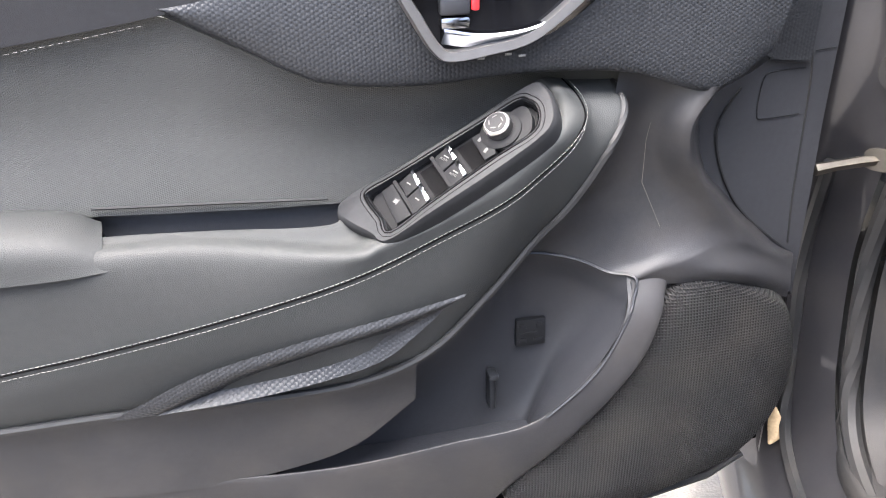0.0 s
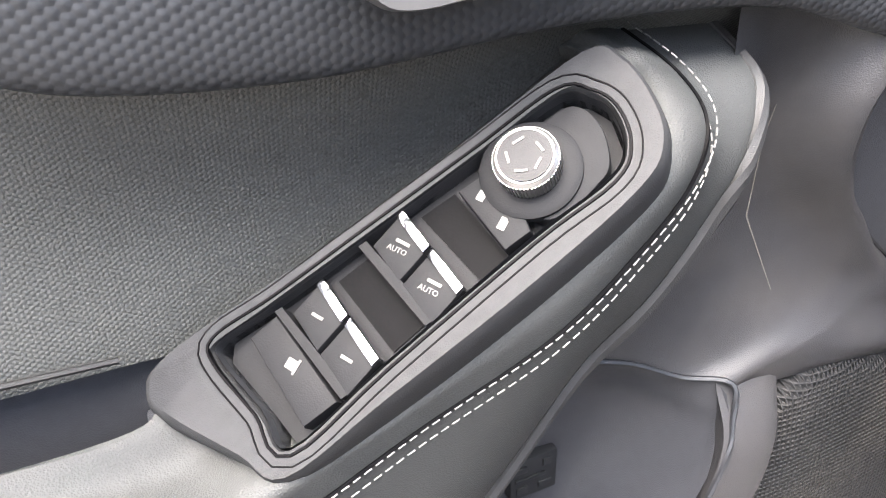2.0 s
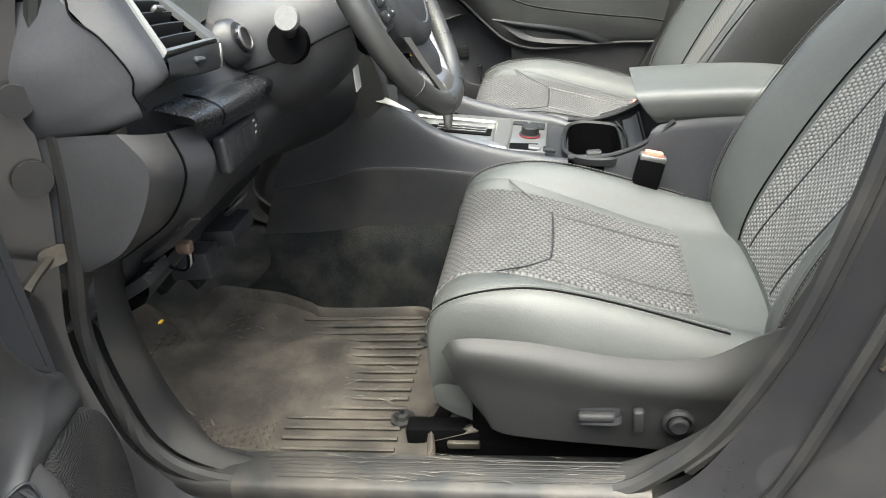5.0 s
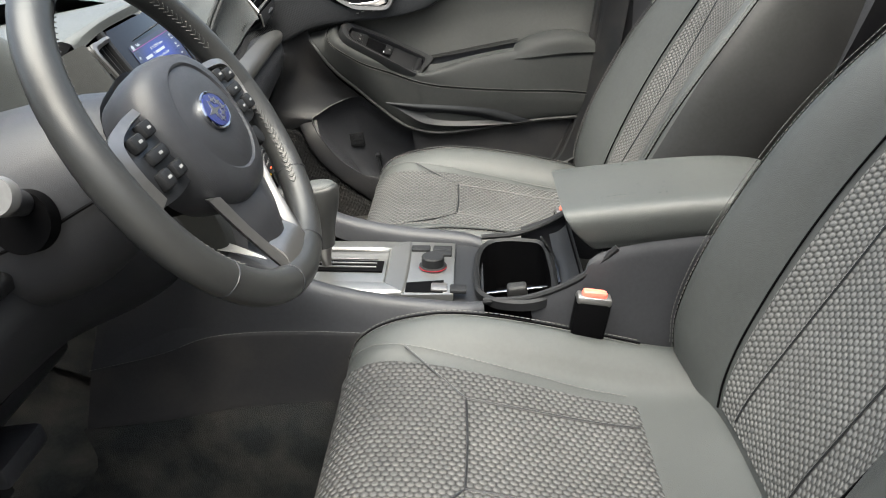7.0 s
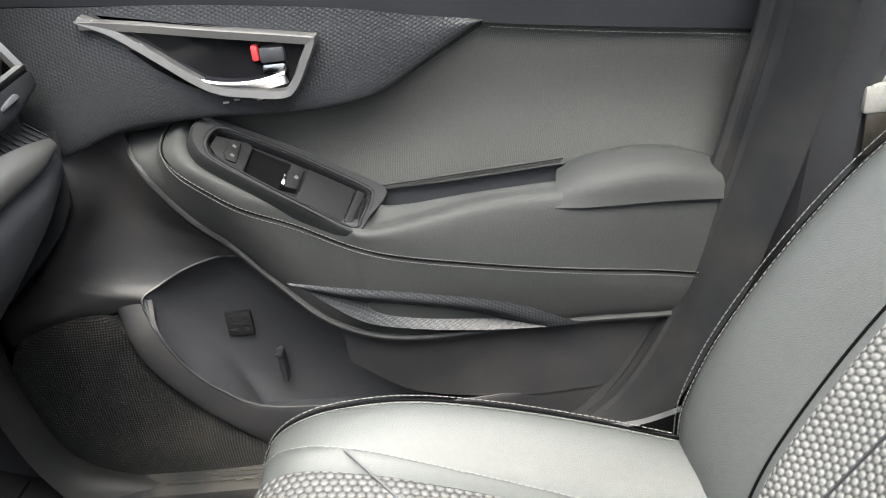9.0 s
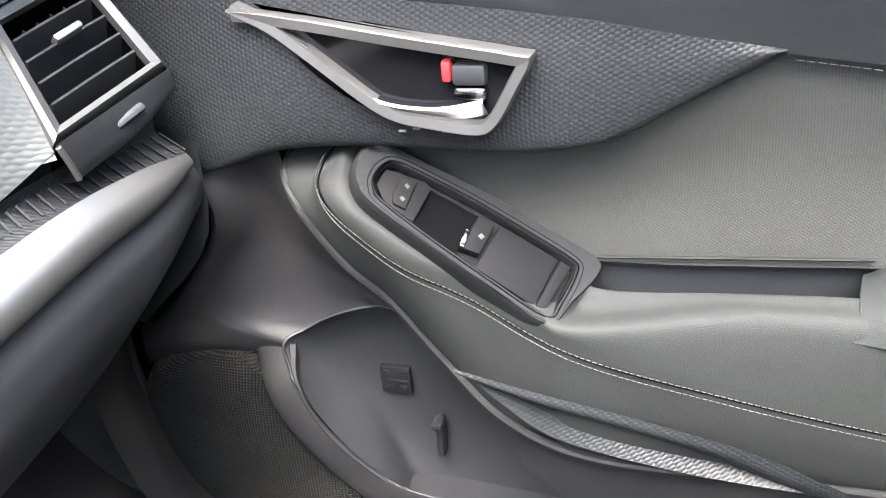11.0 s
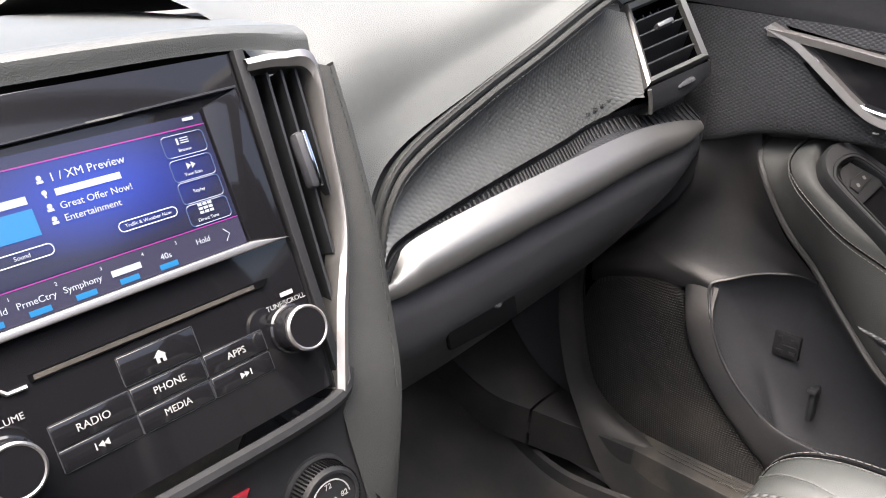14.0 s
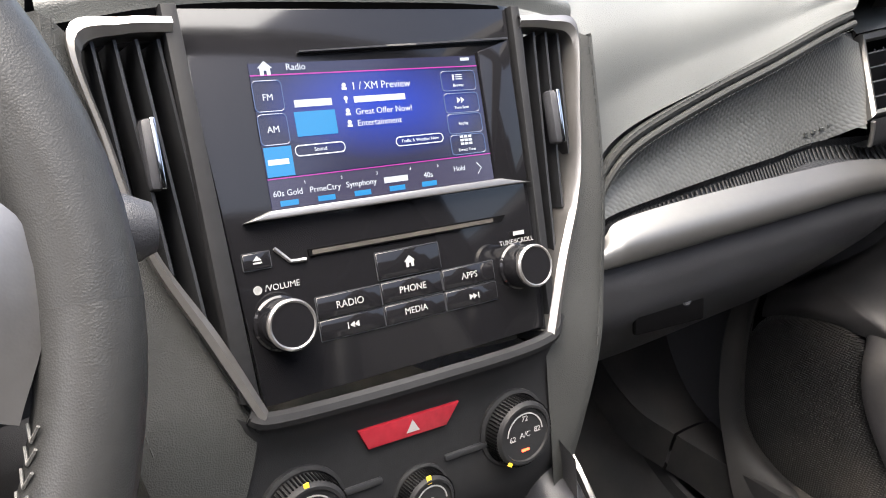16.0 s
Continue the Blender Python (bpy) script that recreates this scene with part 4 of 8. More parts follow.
    outer = rounded([(-0.034, 1.104), (0.02, 1.098), (0.10, 1.084), (0.19, 1.069), (0.2035, 1.064), (0.192, 1.040), (0.176, 1.014), (0.160, 1.006), (0.125, 1.010), (0.095, 1.016), (0.07, 1.030), (0.035, 1.058), (0.0, 1.085)], 64)
    inner_o = offset(outer, 0.010)
    if driver:
        HB = Matrix.Translation((0, 0.028, 0.005)) @ HB
    part("handle_bezel", frame_ring(outer, inner_o, -0.006, 0.012, HB, 0.001), SATIN, d, "satin grey metal handle surround")
    part("handle_cup", prism(inner_o, -0.006, 0.0005, HB), GLOSS, d)
    lev = spline([(0.008, 1.084), (0.028, 1.074), (0.058, 1.047), (0.088, 1.031), (0.13, 1.027), (0.166, 1.033)], 30)
    edge = spline([(0.004, 1.077), (0.036, 1.047), (0.072, 1.024), (0.10, 1.0185), (0.14, 1.0165), (0.168, 1.021)], 30)
    mixd = lambda f, h: [HB @ Vector((*(p * (1 - f) + q * f), h)) for p, q in zip(lev, edge)]
    part("handle_lever", grid_mesh([mixd(-0.12, 0.001), mixd(-0.1, 0.009), mixd(0.08, 0.0105), mixd(0.3, 0.0085), mixd(0.6, 0.0055), mixd(1.0, 0.003), mixd(1.0, 0.0)]), CHROME_DIM, d, "broad chrome pull lever")
    part("lock_tab", rbox(HB @ Vector((0.156, 1.052, 0.003)), (0.012, 0.026, 0.016), 0.003), PLASTIC, d)
    part("lock_mark", rbox(HB @ Vector((0.139, 1.055, 0.004)), (0.010, 0.007, 0.016), 0.002), RED, d, "red unlocked mark")
    part("lever_mount", rbox(HB @ Vector((0.156, 1.038, 0.003)), (0.012, 0.026, 0.011), 0.004), CHROME_DIM, d)
    tagged(part("speckle", join(*[rbox(HB @ Vector((0.098 + 0.012 * a, 1.009 + 0.002 * ((a * 7) % 3 - 1), 0.004)), (0.0016, 0.006, 0.002), 0.0003) for a in range(5)]), BELT, d), kind="stuff")

    # switch panel on the armrest
    def sp(pts, d0, d1, mat, nm, parent=d, bevel=0.0008, label=""):
        return part(nm, prism(pts, d0, d1, BZ, bevel), mat, parent, label)
    if driver:
        out = [(0.0165, 0.0075), (0.008, -0.012), (-0.004, -0.045), (-0.004, -0.060), (0.012, -0.0655), (0.087, -0.044), (0.150, -0.030), (0.206, -0.018), (0.212, -0.004), (0.205, 0.016), (0.193, 0.031), (0.173, 0.0355), (0.120, 0.029), (0.06, 0.017)]
        inn = [(0.026, 0.0), (0.0275, -0.018), (0.0285, -0.045), (0.034, -0.050), (0.058, -0.043), (0.10, -0.033), (0.150, -0.021), (0.184, -0.013), (0.190, -0.004), (0.1905, 0.006), (0.183, 0.018), (0.170, 0.0225), (0.137, 0.0155), (0.07, 0.0055)]
    else:
        out = [(0.0, 0.003), (-0.006, -0.03), (-0.012, -0.066), (-0.002, -0.079), (0.05, -0.072), (0.106, -0.062), (0.16, -0.048), (0.200, -0.037), (0.209, -0.022), (0.205, -0.004), (0.194, 0.009), (0.172, 0.0165), (0.111, 0.014), (0.05, 0.009)]
        inn = [(0.008, -0.004), (0.004, -0.02), (0.008, -0.052), (0.016, -0.0575), (0.06, -0.052), (0.11, -0.044), (0.150, -0.035), (0.176, -0.028), (0.183, -0.020), (0.182, -0.006), (0.176, 0.002), (0.166, 0.006), (0.12, 0.0055), (0.06, 0.0015)]
    out, inn = np.array(out), np.array(inn)
    o2, i2 = rounded(out, 70), rounded(inn, 70)
    panel = part("switch_panel", frame_ring(o2, i2, -0.022, 0.003, BZ, 0.0005), PANEL_BLACK, d, "satin black window switch panel")
    part("panel_groove", frame_ring(offset(i2, -0.0035), offset(i2, -0.0022), 0.001, 0.0032, BZ), DARK, panel)
    part("panel_groove", frame_ring(offset(i2, -0.0072), offset(i2, -0.0064), 0.001, 0.0030, BZ), DARK, panel)
    part("switch_tray", prism(inn, -0.014, -0.0075, BZ), SWITCH, panel)
    part("tray_wall", grid_mesh([[BZ @ Vector((*p, -0.012)) for p in i2], [BZ @ Vector((*p, 0.002)) for p in i2]], True), TRIM, panel)
    bars = lambda cs, h: join(*[rbox((0, 0, 0), (w, t, 0.0004), 0, m=BZ @ Matrix.Translation((s, q, h)) @ Matrix.Rotation(radians(-12), 4, "Z")) for s, q, w, t in cs])
    if driver:
        c = [(0.0545, -0.0405), (0.0415, -0.0425), (0.0335, -0.002), (0.0485, 0.0012)]
        sp(c, -0.012, 0.0005, SWITCH, "lockout_switch", panel, 0.0015)
        part("marking", bars([(0.046, -0.022, 0.004, 0.004), (0.0465, -0.0195, 0.006, 0.001)], 0.0008), MARK, panel)
        for nm, s0 in (("rear_switches", 0.060), ("front_switches", 0.0985)):
            for q in (0, 1):
                t0, t1 = (-0.036, -0.0175) if q == 0 else (-0.0165, 0.003)
                o = 0.006 if nm[0] == "f" else 0
                ss = 0.0035 * q * -1
                quad = [(s0 - 0.001 + ss, t0 + o), (s0 + 0.016 + ss, t0 + o), (s0 + 0.0125 + ss, t1 + o), (s0 - 0.0045 + ss, t1 + o)]
                sw = sp(quad, -0.012, 0.001, SWITCH, "window_switch", panel, 0.002)
                part("switch_tip", prism([(s0 + 0.0128 + ss, t0 + o + 0.0003), (s0 + 0.0168 + ss, t0 + o + 0.0003), (s0 + 0.0133 + ss, t1 + o - 0.0003), (s0 + 0.0093 + ss, t1 + o - 0.0003)], -0.004, 0.0022, BZ, 0.001), CHROME, sw, "chrome switch tip")
                if nm[0] == "f":
                    part("marking", join(lettering("AUTO", 0.0030, BZ @ Matrix.Translation((s0 + 0.004 + ss, (t0 + t1) / 2 + o, 0.0012)) @ Matrix.Rotation(radians(255), 4, "Z")), bars([(s0 + 0.0075 + ss, (t0 + t1) / 2 + o, 0.0012, 0.006)], 0.0012)), MARK, sw)
                else:
                    part("marking", bars([(s0 + 0.005 + ss, (t0 + t1) / 2 + o, 0.0012, 0.005)], 0.0012), MARK, sw)
        part("well", join(prism([(0.079, -0.034), (0.094, -0.031), (0.089, 0.004), (0.074, 0.002)], -0.0085, -0.0068, BZ), prism([(0.118, -0.026), (0.133, -0.022), (0.127, 0.012), (0.114, 0.010)], -0.0085, -0.0068, BZ)), DARK, panel)
        part("divider", join(prism([(0.055, -0.042), (0.058, -0.041), (0.054, 0.0025), (0.050, 0.0015)], -0.012, 0.0004, BZ), prism([(0.094, -0.034), (0.0975, -0.033), (0.093, 0.008), (0.089, 0.007)], -0.012, 0.0004, BZ)), SWITCH, panel)
        lockb = sp([(0.1335, -0.018), (0.1425, -0.0155), (0.1435, -0.006), (0.1425, 0.006), (0.1385, 0.0135), (0.1275, 0.011), (0.1305, -0.004)], -0.012, 0.0012, SWITCH, "lock_switch", panel, 0.001)
        part("marking", bars([(0.1375, -0.0095, 0.004, 0.003), (0.134, 0.004, 0.004, 0.003), (0.1395, -0.0095, 0.0012, 0.0024), (0.136, 0.0032, 0.0012, 0.0024)], 0.0014), MARK, lockb)
        part("mirror_plate", prism(rounded([(0.144, -0.018), (0.165, -0.013), (0.184, -0.008), (0.1855, 0.004), (0.178, 0.016), (0.168, 0.0205), (0.145, 0.0145)], 40), -0.012, 0.0, BZ, 0.001), SWITCH, panel)
        K = BZ @ Matrix.Translation((0.156, -0.002, 0.0))
        knob = part("mirror_knob", lathe([(0.0115, -0.001), (0.0115, 0.004), (0.0118, 0.012), (0.0105, 0.0135), (0.0, 0.0136)], K, 40), SATIN, panel, "ribbed metal mirror knob")
        part("knob_collar", lathe([(0.019, -0.002), (0.019, 0.0015), (0.0165, 0.003), (0.0118, 0.003)], K, 40), SWITCH, knob)
        part("knob_top", lathe([(0.0098, 0.0134), (0.0098, 0.0142), (0.0, 0.0143)], K, 32), BEZEL, knob)
        part("marking", join(*[rbox((0, 0, 0), (0.0045, 0.0009, 0.0004), 0, m=K @ Matrix.Rotation(a, 4, "Z") @ Matrix.Translation((0.006, 0, 0.0145)) @ Matrix.Rotation(1.4, 4, "Z")) for a in (0.4, 1.5, 2.6, 3.9, 5.2)]), MARK, knob)
        tagged(part("knurl", join(*[rbox((0, 0, 0), (0.0006, 0.0006, 0.008), 0, m=K @ Matrix.Rotation(a * 2 * math.pi / 56, 4, "Z") @ Matrix.Translation((0.0118, 0, 0.0078))) for a in range(56)]), SATIN, knob), kind="stuff")
    else:
        lk = sp([(0.1665, -0.023), (0.155, -0.0265), (0.147, 0.0), (0.158, 0.0025), (0.164, -0.004)], -0.012, 0.0012, SWITCH, "lock_switch", panel, 0.0015)
        part("marking", bars([(0.159, -0.018, 0.004, 0.003), (0.155, -0.006, 0.004, 0.003)], 0.0014), MARK, lk)
        part("lock_plate", prism([(0.182, -0.020), (0.168, -0.026), (0.150, -0.034), (0.143, -0.032), (0.136, 0.004), (0.165, 0.0055), (0.179, -0.003)], -0.012, -0.0012, BZ, 0.001), SWITCH, panel)
        part("well", prism([(0.146, -0.033), (0.098, -0.042), (0.092, 0.002), (0.138, 0.004)], -0.0085, -0.0068, BZ), DARK, panel)
        sw = sp([(0.0985, -0.0385), (0.083, -0.040), (0.078, -0.010), (0.094, -0.004)], -0.010, 0.0012, SWITCH, "window_switch", panel, 0.0018)
        part("switch_tip", prism([(0.0955, -0.021), (0.0995, -0.021), (0.0955, -0.0045), (0.091, -0.0055)], -0.004, 0.0026, BZ, 0.001), CHROME, sw, "chrome switch tip")
        part("marking", bars([(0.086, -0.024, 0.004, 0.004)], 0.0015), MARK, sw)
        part("blank_plate", prism([(0.0795, -0.047), (0.024, -0.055), (0.018, -0.006), (0.074, 0.0)], -0.012, -0.003, BZ, 0.001), SWITCH, panel, "blank recessed tray")
        part("tray_end", prism([(0.022, -0.054), (0.012, -0.055), (0.009, -0.008), (0.017, -0.006)], -0.012, 0.0, BZ, 0.001), SWITCH, panel)
    XF[0] = Matrix.Identity(4)
    return d


SWING = Matrix(((0.28640, 0.95811, 0, -0.87252), (-0.95811, 0.28640, 0, -0.59605), (0, 0, 1, 0), (0, 0, 0, 1))) @ Matrix.Diagonal((-1, 1, 1, 1))
front_door("door_passenger", Matrix.Identity(4), False)
front_door("door_driver", SWING, True)

# ---- front seats ----
class Cushion:
    """A padded surface in rows from front to back; at() gives a place on its top."""

    def __init__(self, rows, nu, nv):
        rs = np.array([spline(r, nu) for r in rows])
        self.g = np.stack([spline(rs[:, j], nv) for j in range(nu)], 1)
        self.nu, self.nv = nu, nv

    def at(self, s, v, lift=0.0, axis=0, cx=0.0):
        f = min(max(v, 0), 1) * (self.nv - 1)
        i = min(int(f), self.nv - 2)
        row = self.g[i] * (1 - (f - i)) + self.g[i + 1] * (f - i)
        a, b = int(self.nu * 0.2), int(self.nu * 0.8)
        p = np.array([np.interp(s + cx, row[a:b, 0], row[a:b, k]) for k in range(3)])
        return p

    def patch(self, edge_l, edge_r, v0, v1, up, n=24, m=30, cx=0.0):
        rows = []
        for v in np.linspace(v0, v1, m):
            t = (v - v0) / (v1 - v0)
            l, r = edge_l(t), edge_r(t)
            rows.append([self.at(l + (r - l) * q, v, cx=cx) for q in np.linspace(0, 1, n)])
        rows = np.array(rows)
        du, dv = np.gradient(rows, axis=1), np.gradient(rows, axis=0)
        nr = np.cross(du, dv)
        nr /= np.linalg.norm(nr, axis=2, keepdims=True) + 1e-9
        nr *= np.sign((nr @ np.array(up)))[..., None]
        edge = np.ones((m, n))
        edge[0, :] = edge[-1, :] = edge[:, 0] = edge[:, -1] = -0.8
        return grid_mesh(rows + nr * (0.0035 * edge)[..., None]), rows + nr * 0.005


def seat(cx, inboard, driver):
    """A front seat round cx; inboard is +1 where the tunnel lies at larger x."""
    label = "driver's seat in dark leather with woven grey fabric centre" if driver else "passenger seat in dark leather with woven grey fabric centre"
    st = thing("front_seat", (cx, -0.36, 0.41), label, "car seat", "front seats")
    prof = [(-0.235, -0.16), (-0.262, -0.10), (-0.268, -0.045), (-0.252, 0.012), (-0.222, 0.034), (-0.185, 0.024), (-0.15, 0.004), (-0.08, 0.0), (0.0, -0.003)]
    prof = prof + [(-a, b) for a, b in prof[-2::-1]]
    rows = []
    for y, z, f, w in ((-0.150, 0.585, 0.05, 0.84), (-0.112, 0.615, 0.1, 0.88), (-0.100, 0.64, 0.15, 0.90), (-0.115, 0.672, 0.3, 0.91), (-0.155, 0.690, 0.5, 0.93), (-0.22, 0.686, 0.85, 0.97), (-0.288, 0.672, 1.1, 1.0), (-0.38, 0.644, 1.3, 1.0), (-0.47, 0.616, 1.3, 1.0), (-0.56, 0.594, 1.0, 1.0), (-0.64, 0.585, 0.6, 1.0)):
        rows.append([(cx + s * w, y, z + (b * f if b > 0 or abs(s) < 0.2 else max(b, 0.53 - z) if abs(s) < 0.2601 and b < -0.03 else b)) for s, b in prof])
    if driver:
        rows = [[(x, y - 0.040 * min(1, max(0, (y + 0.45) / 0.3)), z) for x, y, z in r] for r in rows]
    C = Cushion(rows, 61, 70)
    part("cushion", grid_mesh(C.g), SEAT_LEATHER, st, "dark grey leather seat cushion")
    half = lambda t: 0.172 - 0.045 * t
    bm, lines = C.patch(lambda t: -half(t), half, 0.10, 0.86, (0, 0.3, 1), 40, 60, cx)
    part("cushion_fabric", bm, FABRIC, st, "woven grey fabric centre panel")
    up = np.array([0, 0.001, 0.0045])
    on = lambda s, v: C.at(s, v, cx=cx) + up
    T = 0.60
    tagged(part("cushion_piping", join(*[sweep([on(q * (0.232 - 0.010 * k / 10), 0.12 + 0.76 * k / 10) - up * 0.6 for k in range(11)], 0.0015, 6, n=60) for q in (-1, 1)]), DARK, st, "dark piping along the bolster"), kind="stuff")
    part("cushion_seam", join(sweep([on(-0.078, T), on(0, T + 0.002), on(0.078, T)], 0.0016, 5, n=16), *[sweep([on(q * 0.078, T + (0.85 - T) * k / 6) for k in range(7)], 0.0016, 5, n=24) for q in (-1, 1)], *[sweep([on(q * 0.078, T), on(q * 0.115, T - 0.05), on(q * 0.165, T - 0.13)], 0.0014, 5, n=14) for q in (-1, 1)]), TRIM, st)
    tagged(part("cushion_thread", join(*[stitches([on(q * (s0 - 0.045 * k / 8), 0.28 + 0.57 * k / 8) for k in range(9)], 60, r=0.0008) for q in (-1, 1) for s0 in (0.182,)], *[stitches([on(q * (0.232 - 0.010 * k / 10), 0.12 + 0.76 * k / 10) - up * 0.4 for k in range(11)], 80, r=0.0007, lift=(q * d, 0, 0)) for q in (-1, 1) for d in (-0.006, 0.006)]), THREAD, st, "white topstitching"), kind="stuff")
    # backrest
    ang = radians(29)
    o = np.array([cx, -0.645 if driver else -0.60, 0.570])
    U, N = np.array([0, -math.sin(ang), math.cos(ang)]), np.array([0, math.cos(ang), math.sin(ang)])
    bp = [(-0.245, -0.115), (-0.262, -0.06), (-0.264, 0.01), (-0.252, 0.058), (-0.222, 0.074), (-0.180, 0.050), (-0.14, 0.012), (-0.08, -0.002), (0.0, -0.005)]
    bp = bp + [(-a, b) for a, b in bp[-2::-1]]
    rows = []
    for h, w, f, dpt in ((0.0, 0.95, 0.5, 0.03), (0.06, 0.98, 0.8, 0.035), (0.16, 1.0, 1.05, 0.028), (0.28, 1.0, 1.1, 0.018), (0.38, 0.97, 1.0, 0.012), (0.48, 0.90, 0.7, 0.008), (0.56, 0.82, 0.45, 0.0), (0.62, 0.72, 0.2, -0.03), (0.64, 0.66, 0.1, -0.07)):
        rows.append([o + np.array([s * w, 0, 0]) + U * h + N * (dpt + (b * f if b > 0 else b)) for s, b in bp])
    B = Cushion(rows, 61, 60)
    crest = min(range(4, 30), key=lambda j: abs(B.g[24, j, 0] - cx + 0.248) + (1 if (B.g[24, j] - B.g[24, 0]) @ N < 0.12 else 0))
    part("backrest", grid_mesh(B.g[:, crest:61 - crest]), SEAT_LEATHER, st, "dark grey leather backrest")
    for cols in (B.g[:, :crest + 1], B.g[:, 60 - crest:]):
        part("backrest_side", grid_mesh(cols), SEATSIDE, st, "darker side panel of the backrest")
    part("backrest_shell", surf([[o + np.array([s, 0, 0]) + U * h + N * d for h, d in ((0.0, -0.07), (0.3, -0.105), (0.55, -0.10), (0.63, -0.075))] for s in (-0.235, 0, 0.235)], 12, 10), PLASTIC, st)
    hb = lambda t: 0.118 + 0.030 * math.sin(min(t, 1) * math.pi * 0.9)
    bm, _ = B.patch(lambda t: -hb(t), hb, 0.02, 0.63, tuple(N), 36, 50, cx)
    part("backrest_fabric", bm, FABRIC_BACK_LIT, st, "woven grey fabric backrest centre")
    bm, _ = B.patch(lambda t: -0.135 + 0.03 * t, lambda t: 0.135 - 0.03 * t, 0.64, 0.93, tuple(N), 30, 26, cx)
    part("upper_fabric", bm, FABRIC_BACK_LIT, st)
    bo = lambda s, v: B.at(s, v, cx=cx) + N * 0.0045
    tagged(part("backrest_piping", join(*[sweep([bo(q * (0.242 if k < 6 else 0.242 - 0.012 * (k - 5)), 0.04 + 0.86 * k / 9) - N * 0.003 for k in range(10)], 0.0015, 6, n=60) for q in (-1, 1)], *[sweep([bo(q * (hb(k / 8) + 0.002), 0.02 + 0.61 * k / 8) - N * 0.002 for k in range(9)], 0.0014, 6, n=40) for q in (-1, 1)]), DARK, st, "dark piping round the backrest panels"), kind="stuff")
    part("backrest_seam", join(sweep([bo(-0.14, 0.635), bo(0, 0.65), bo(0.14, 0.635)], 0.0017, 5, n=20), *[sweep([bo(q * 0.075, 0.05 + 0.58 * k / 8) for k in range(9)], 0.0014, 5, n=40) for q in (-1, 1)], *[sweep([bo(q * 0.06, 0.66 + 0.25 * k / 4) for k in range(5)], 0.0014, 5, n=20) for q in (-1, 1)]), TRIM, st)
    tagged(part("backrest_thread", join(*[stitches([bo(q * (0.242 if k < 6 else 0.242 - 0.012 * (k - 5)), 0.04 + 0.86 * k / 9) for k in range(10)], 90, r=0.0007, lift=(q * d, 0, 0)) for q in (-1, 1) for d in (-0.006, 0.007)]), THREAD, st, "white double topstitching"), kind="stuff")
    # base, side trim and adjusters
    out = -inboard
    x1 = cx + out * 0.278
    side = surf([[(x1 - out * 0.012, -0.165, 0.64), (x1 - out * 0.01, -0.19, 0.662), (x1 - out * 0.012, -0.28, 0.655), (x1 - out * 0.01, -0.40, 0.632), (x1 - out * 0.012, -0.50, 0.628), (x1 - out * 0.02, -0.57, 0.655), (x1 - out * 0.03, -0.64, 0.68)],
                 [(x1 - out * 0.004, -0.175, 0.62), (x1 + out * 0.006, -0.20, 0.642), (x1 + out * 0.008, -0.28, 0.630), (x1 + out * 0.010, -0.40, 0.603), (x1 + out * 0.010, -0.50, 0.592), (x1, -0.57, 0.60), (x1 - out * 0.01, -0.64, 0.62)],
                 [(x1 - out * 0.014, -0.185, 0.58), (x1 - out * 0.004, -0.21, 0.59), (x1, -0.28, 0.575), (x1 + out * 0.002, -0.40, 0.56), (x1 + out * 0.002, -0.50, 0.548), (x1 - out * 0.004, -0.57, 0.545), (x1 - out * 0.01, -0.64, 0.55)],
                 [(x1 - out * 0.02, -0.215, 0.52), (x1 - out * 0.012, -0.23, 0.505), (x1 - out * 0.008, -0.28, 0.497), (x1 - out * 0.006, -0.40, 0.487), (x1 - out * 0.006, -0.50, 0.478), (x1 - out * 0.01, -0.57, 0.47), (x1 - out * 0.01, -0.64, 0.47)]], 50, 24, thick=0.006)
    trim = part("side_trim", side, SEATSIDE, st, "smooth black plastic seat side trim")
    if driver:
        X = x1 + out * 0.006
        sw = part("slide_switch", surf([[(X, -0.345 - 0.05 * t, 0.553 + a) for a in (-0.008, 0.0, 0.009)] if e == 0 else [(X + out * 0.016, -0.347 - 0.046 * t, 0.553 + a) for a in (-0.006, 0.001, 0.007)] for e in (0, 1) for t in ((0, 1) if e == 0 else (1, 0))], 8, 14), PLASTIC, trim, "seat slide lever switch")
        part("slide_cap", rbox((X + out * 0.010, -0.367, 0.556), (0.016, 0.05, 0.014), 0.006, 3), BEZEL, sw)
        part("recline_switch", rbox((X + out * 0.008, -0.421, 0.549), (0.014, 0.015, 0.036), 0.004, 3), BEZEL, trim)
        LMB = Matrix.Translation((X, -0.472, 0.541)) @ Matrix.Rotation(radians(90) * out, 4, "Y")
        part("lumbar_knob", lathe([(0.021, 0), (0.021, 0.006), (0.017, 0.009), (0.0165, 0.004), (0.013, 0.004), (0.013, 0.012), (0.010, 0.014), (0, 0.013)], LMB, 28), BEZEL, trim)
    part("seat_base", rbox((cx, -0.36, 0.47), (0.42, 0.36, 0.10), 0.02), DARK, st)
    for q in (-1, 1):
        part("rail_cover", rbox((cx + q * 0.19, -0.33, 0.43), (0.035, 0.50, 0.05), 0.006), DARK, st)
    for q in (-1, 1):
        part("seat_rail", sweep([(cx + q * 0.20, -0.10, 0.425), (cx + q * 0.20, -0.18, 0.45), (cx + q * 0.20, -0.25, 0.47)], 0.008, 6), STEEL, st, "bare steel seat rail")
    part("rail_foot", rbox((cx + out * 0.19, -0.17, 0.43), (0.05, 0.05, 0.012), 0.003), STEEL, st)
    # buckle on the tunnel side
    bx = cx + inboard * 0.225
    bk = thing("belt_buckle", (bx, -0.50, 0.60), "black seat belt buckle with orange-red button", "seat belt buckle", "belt buckles")
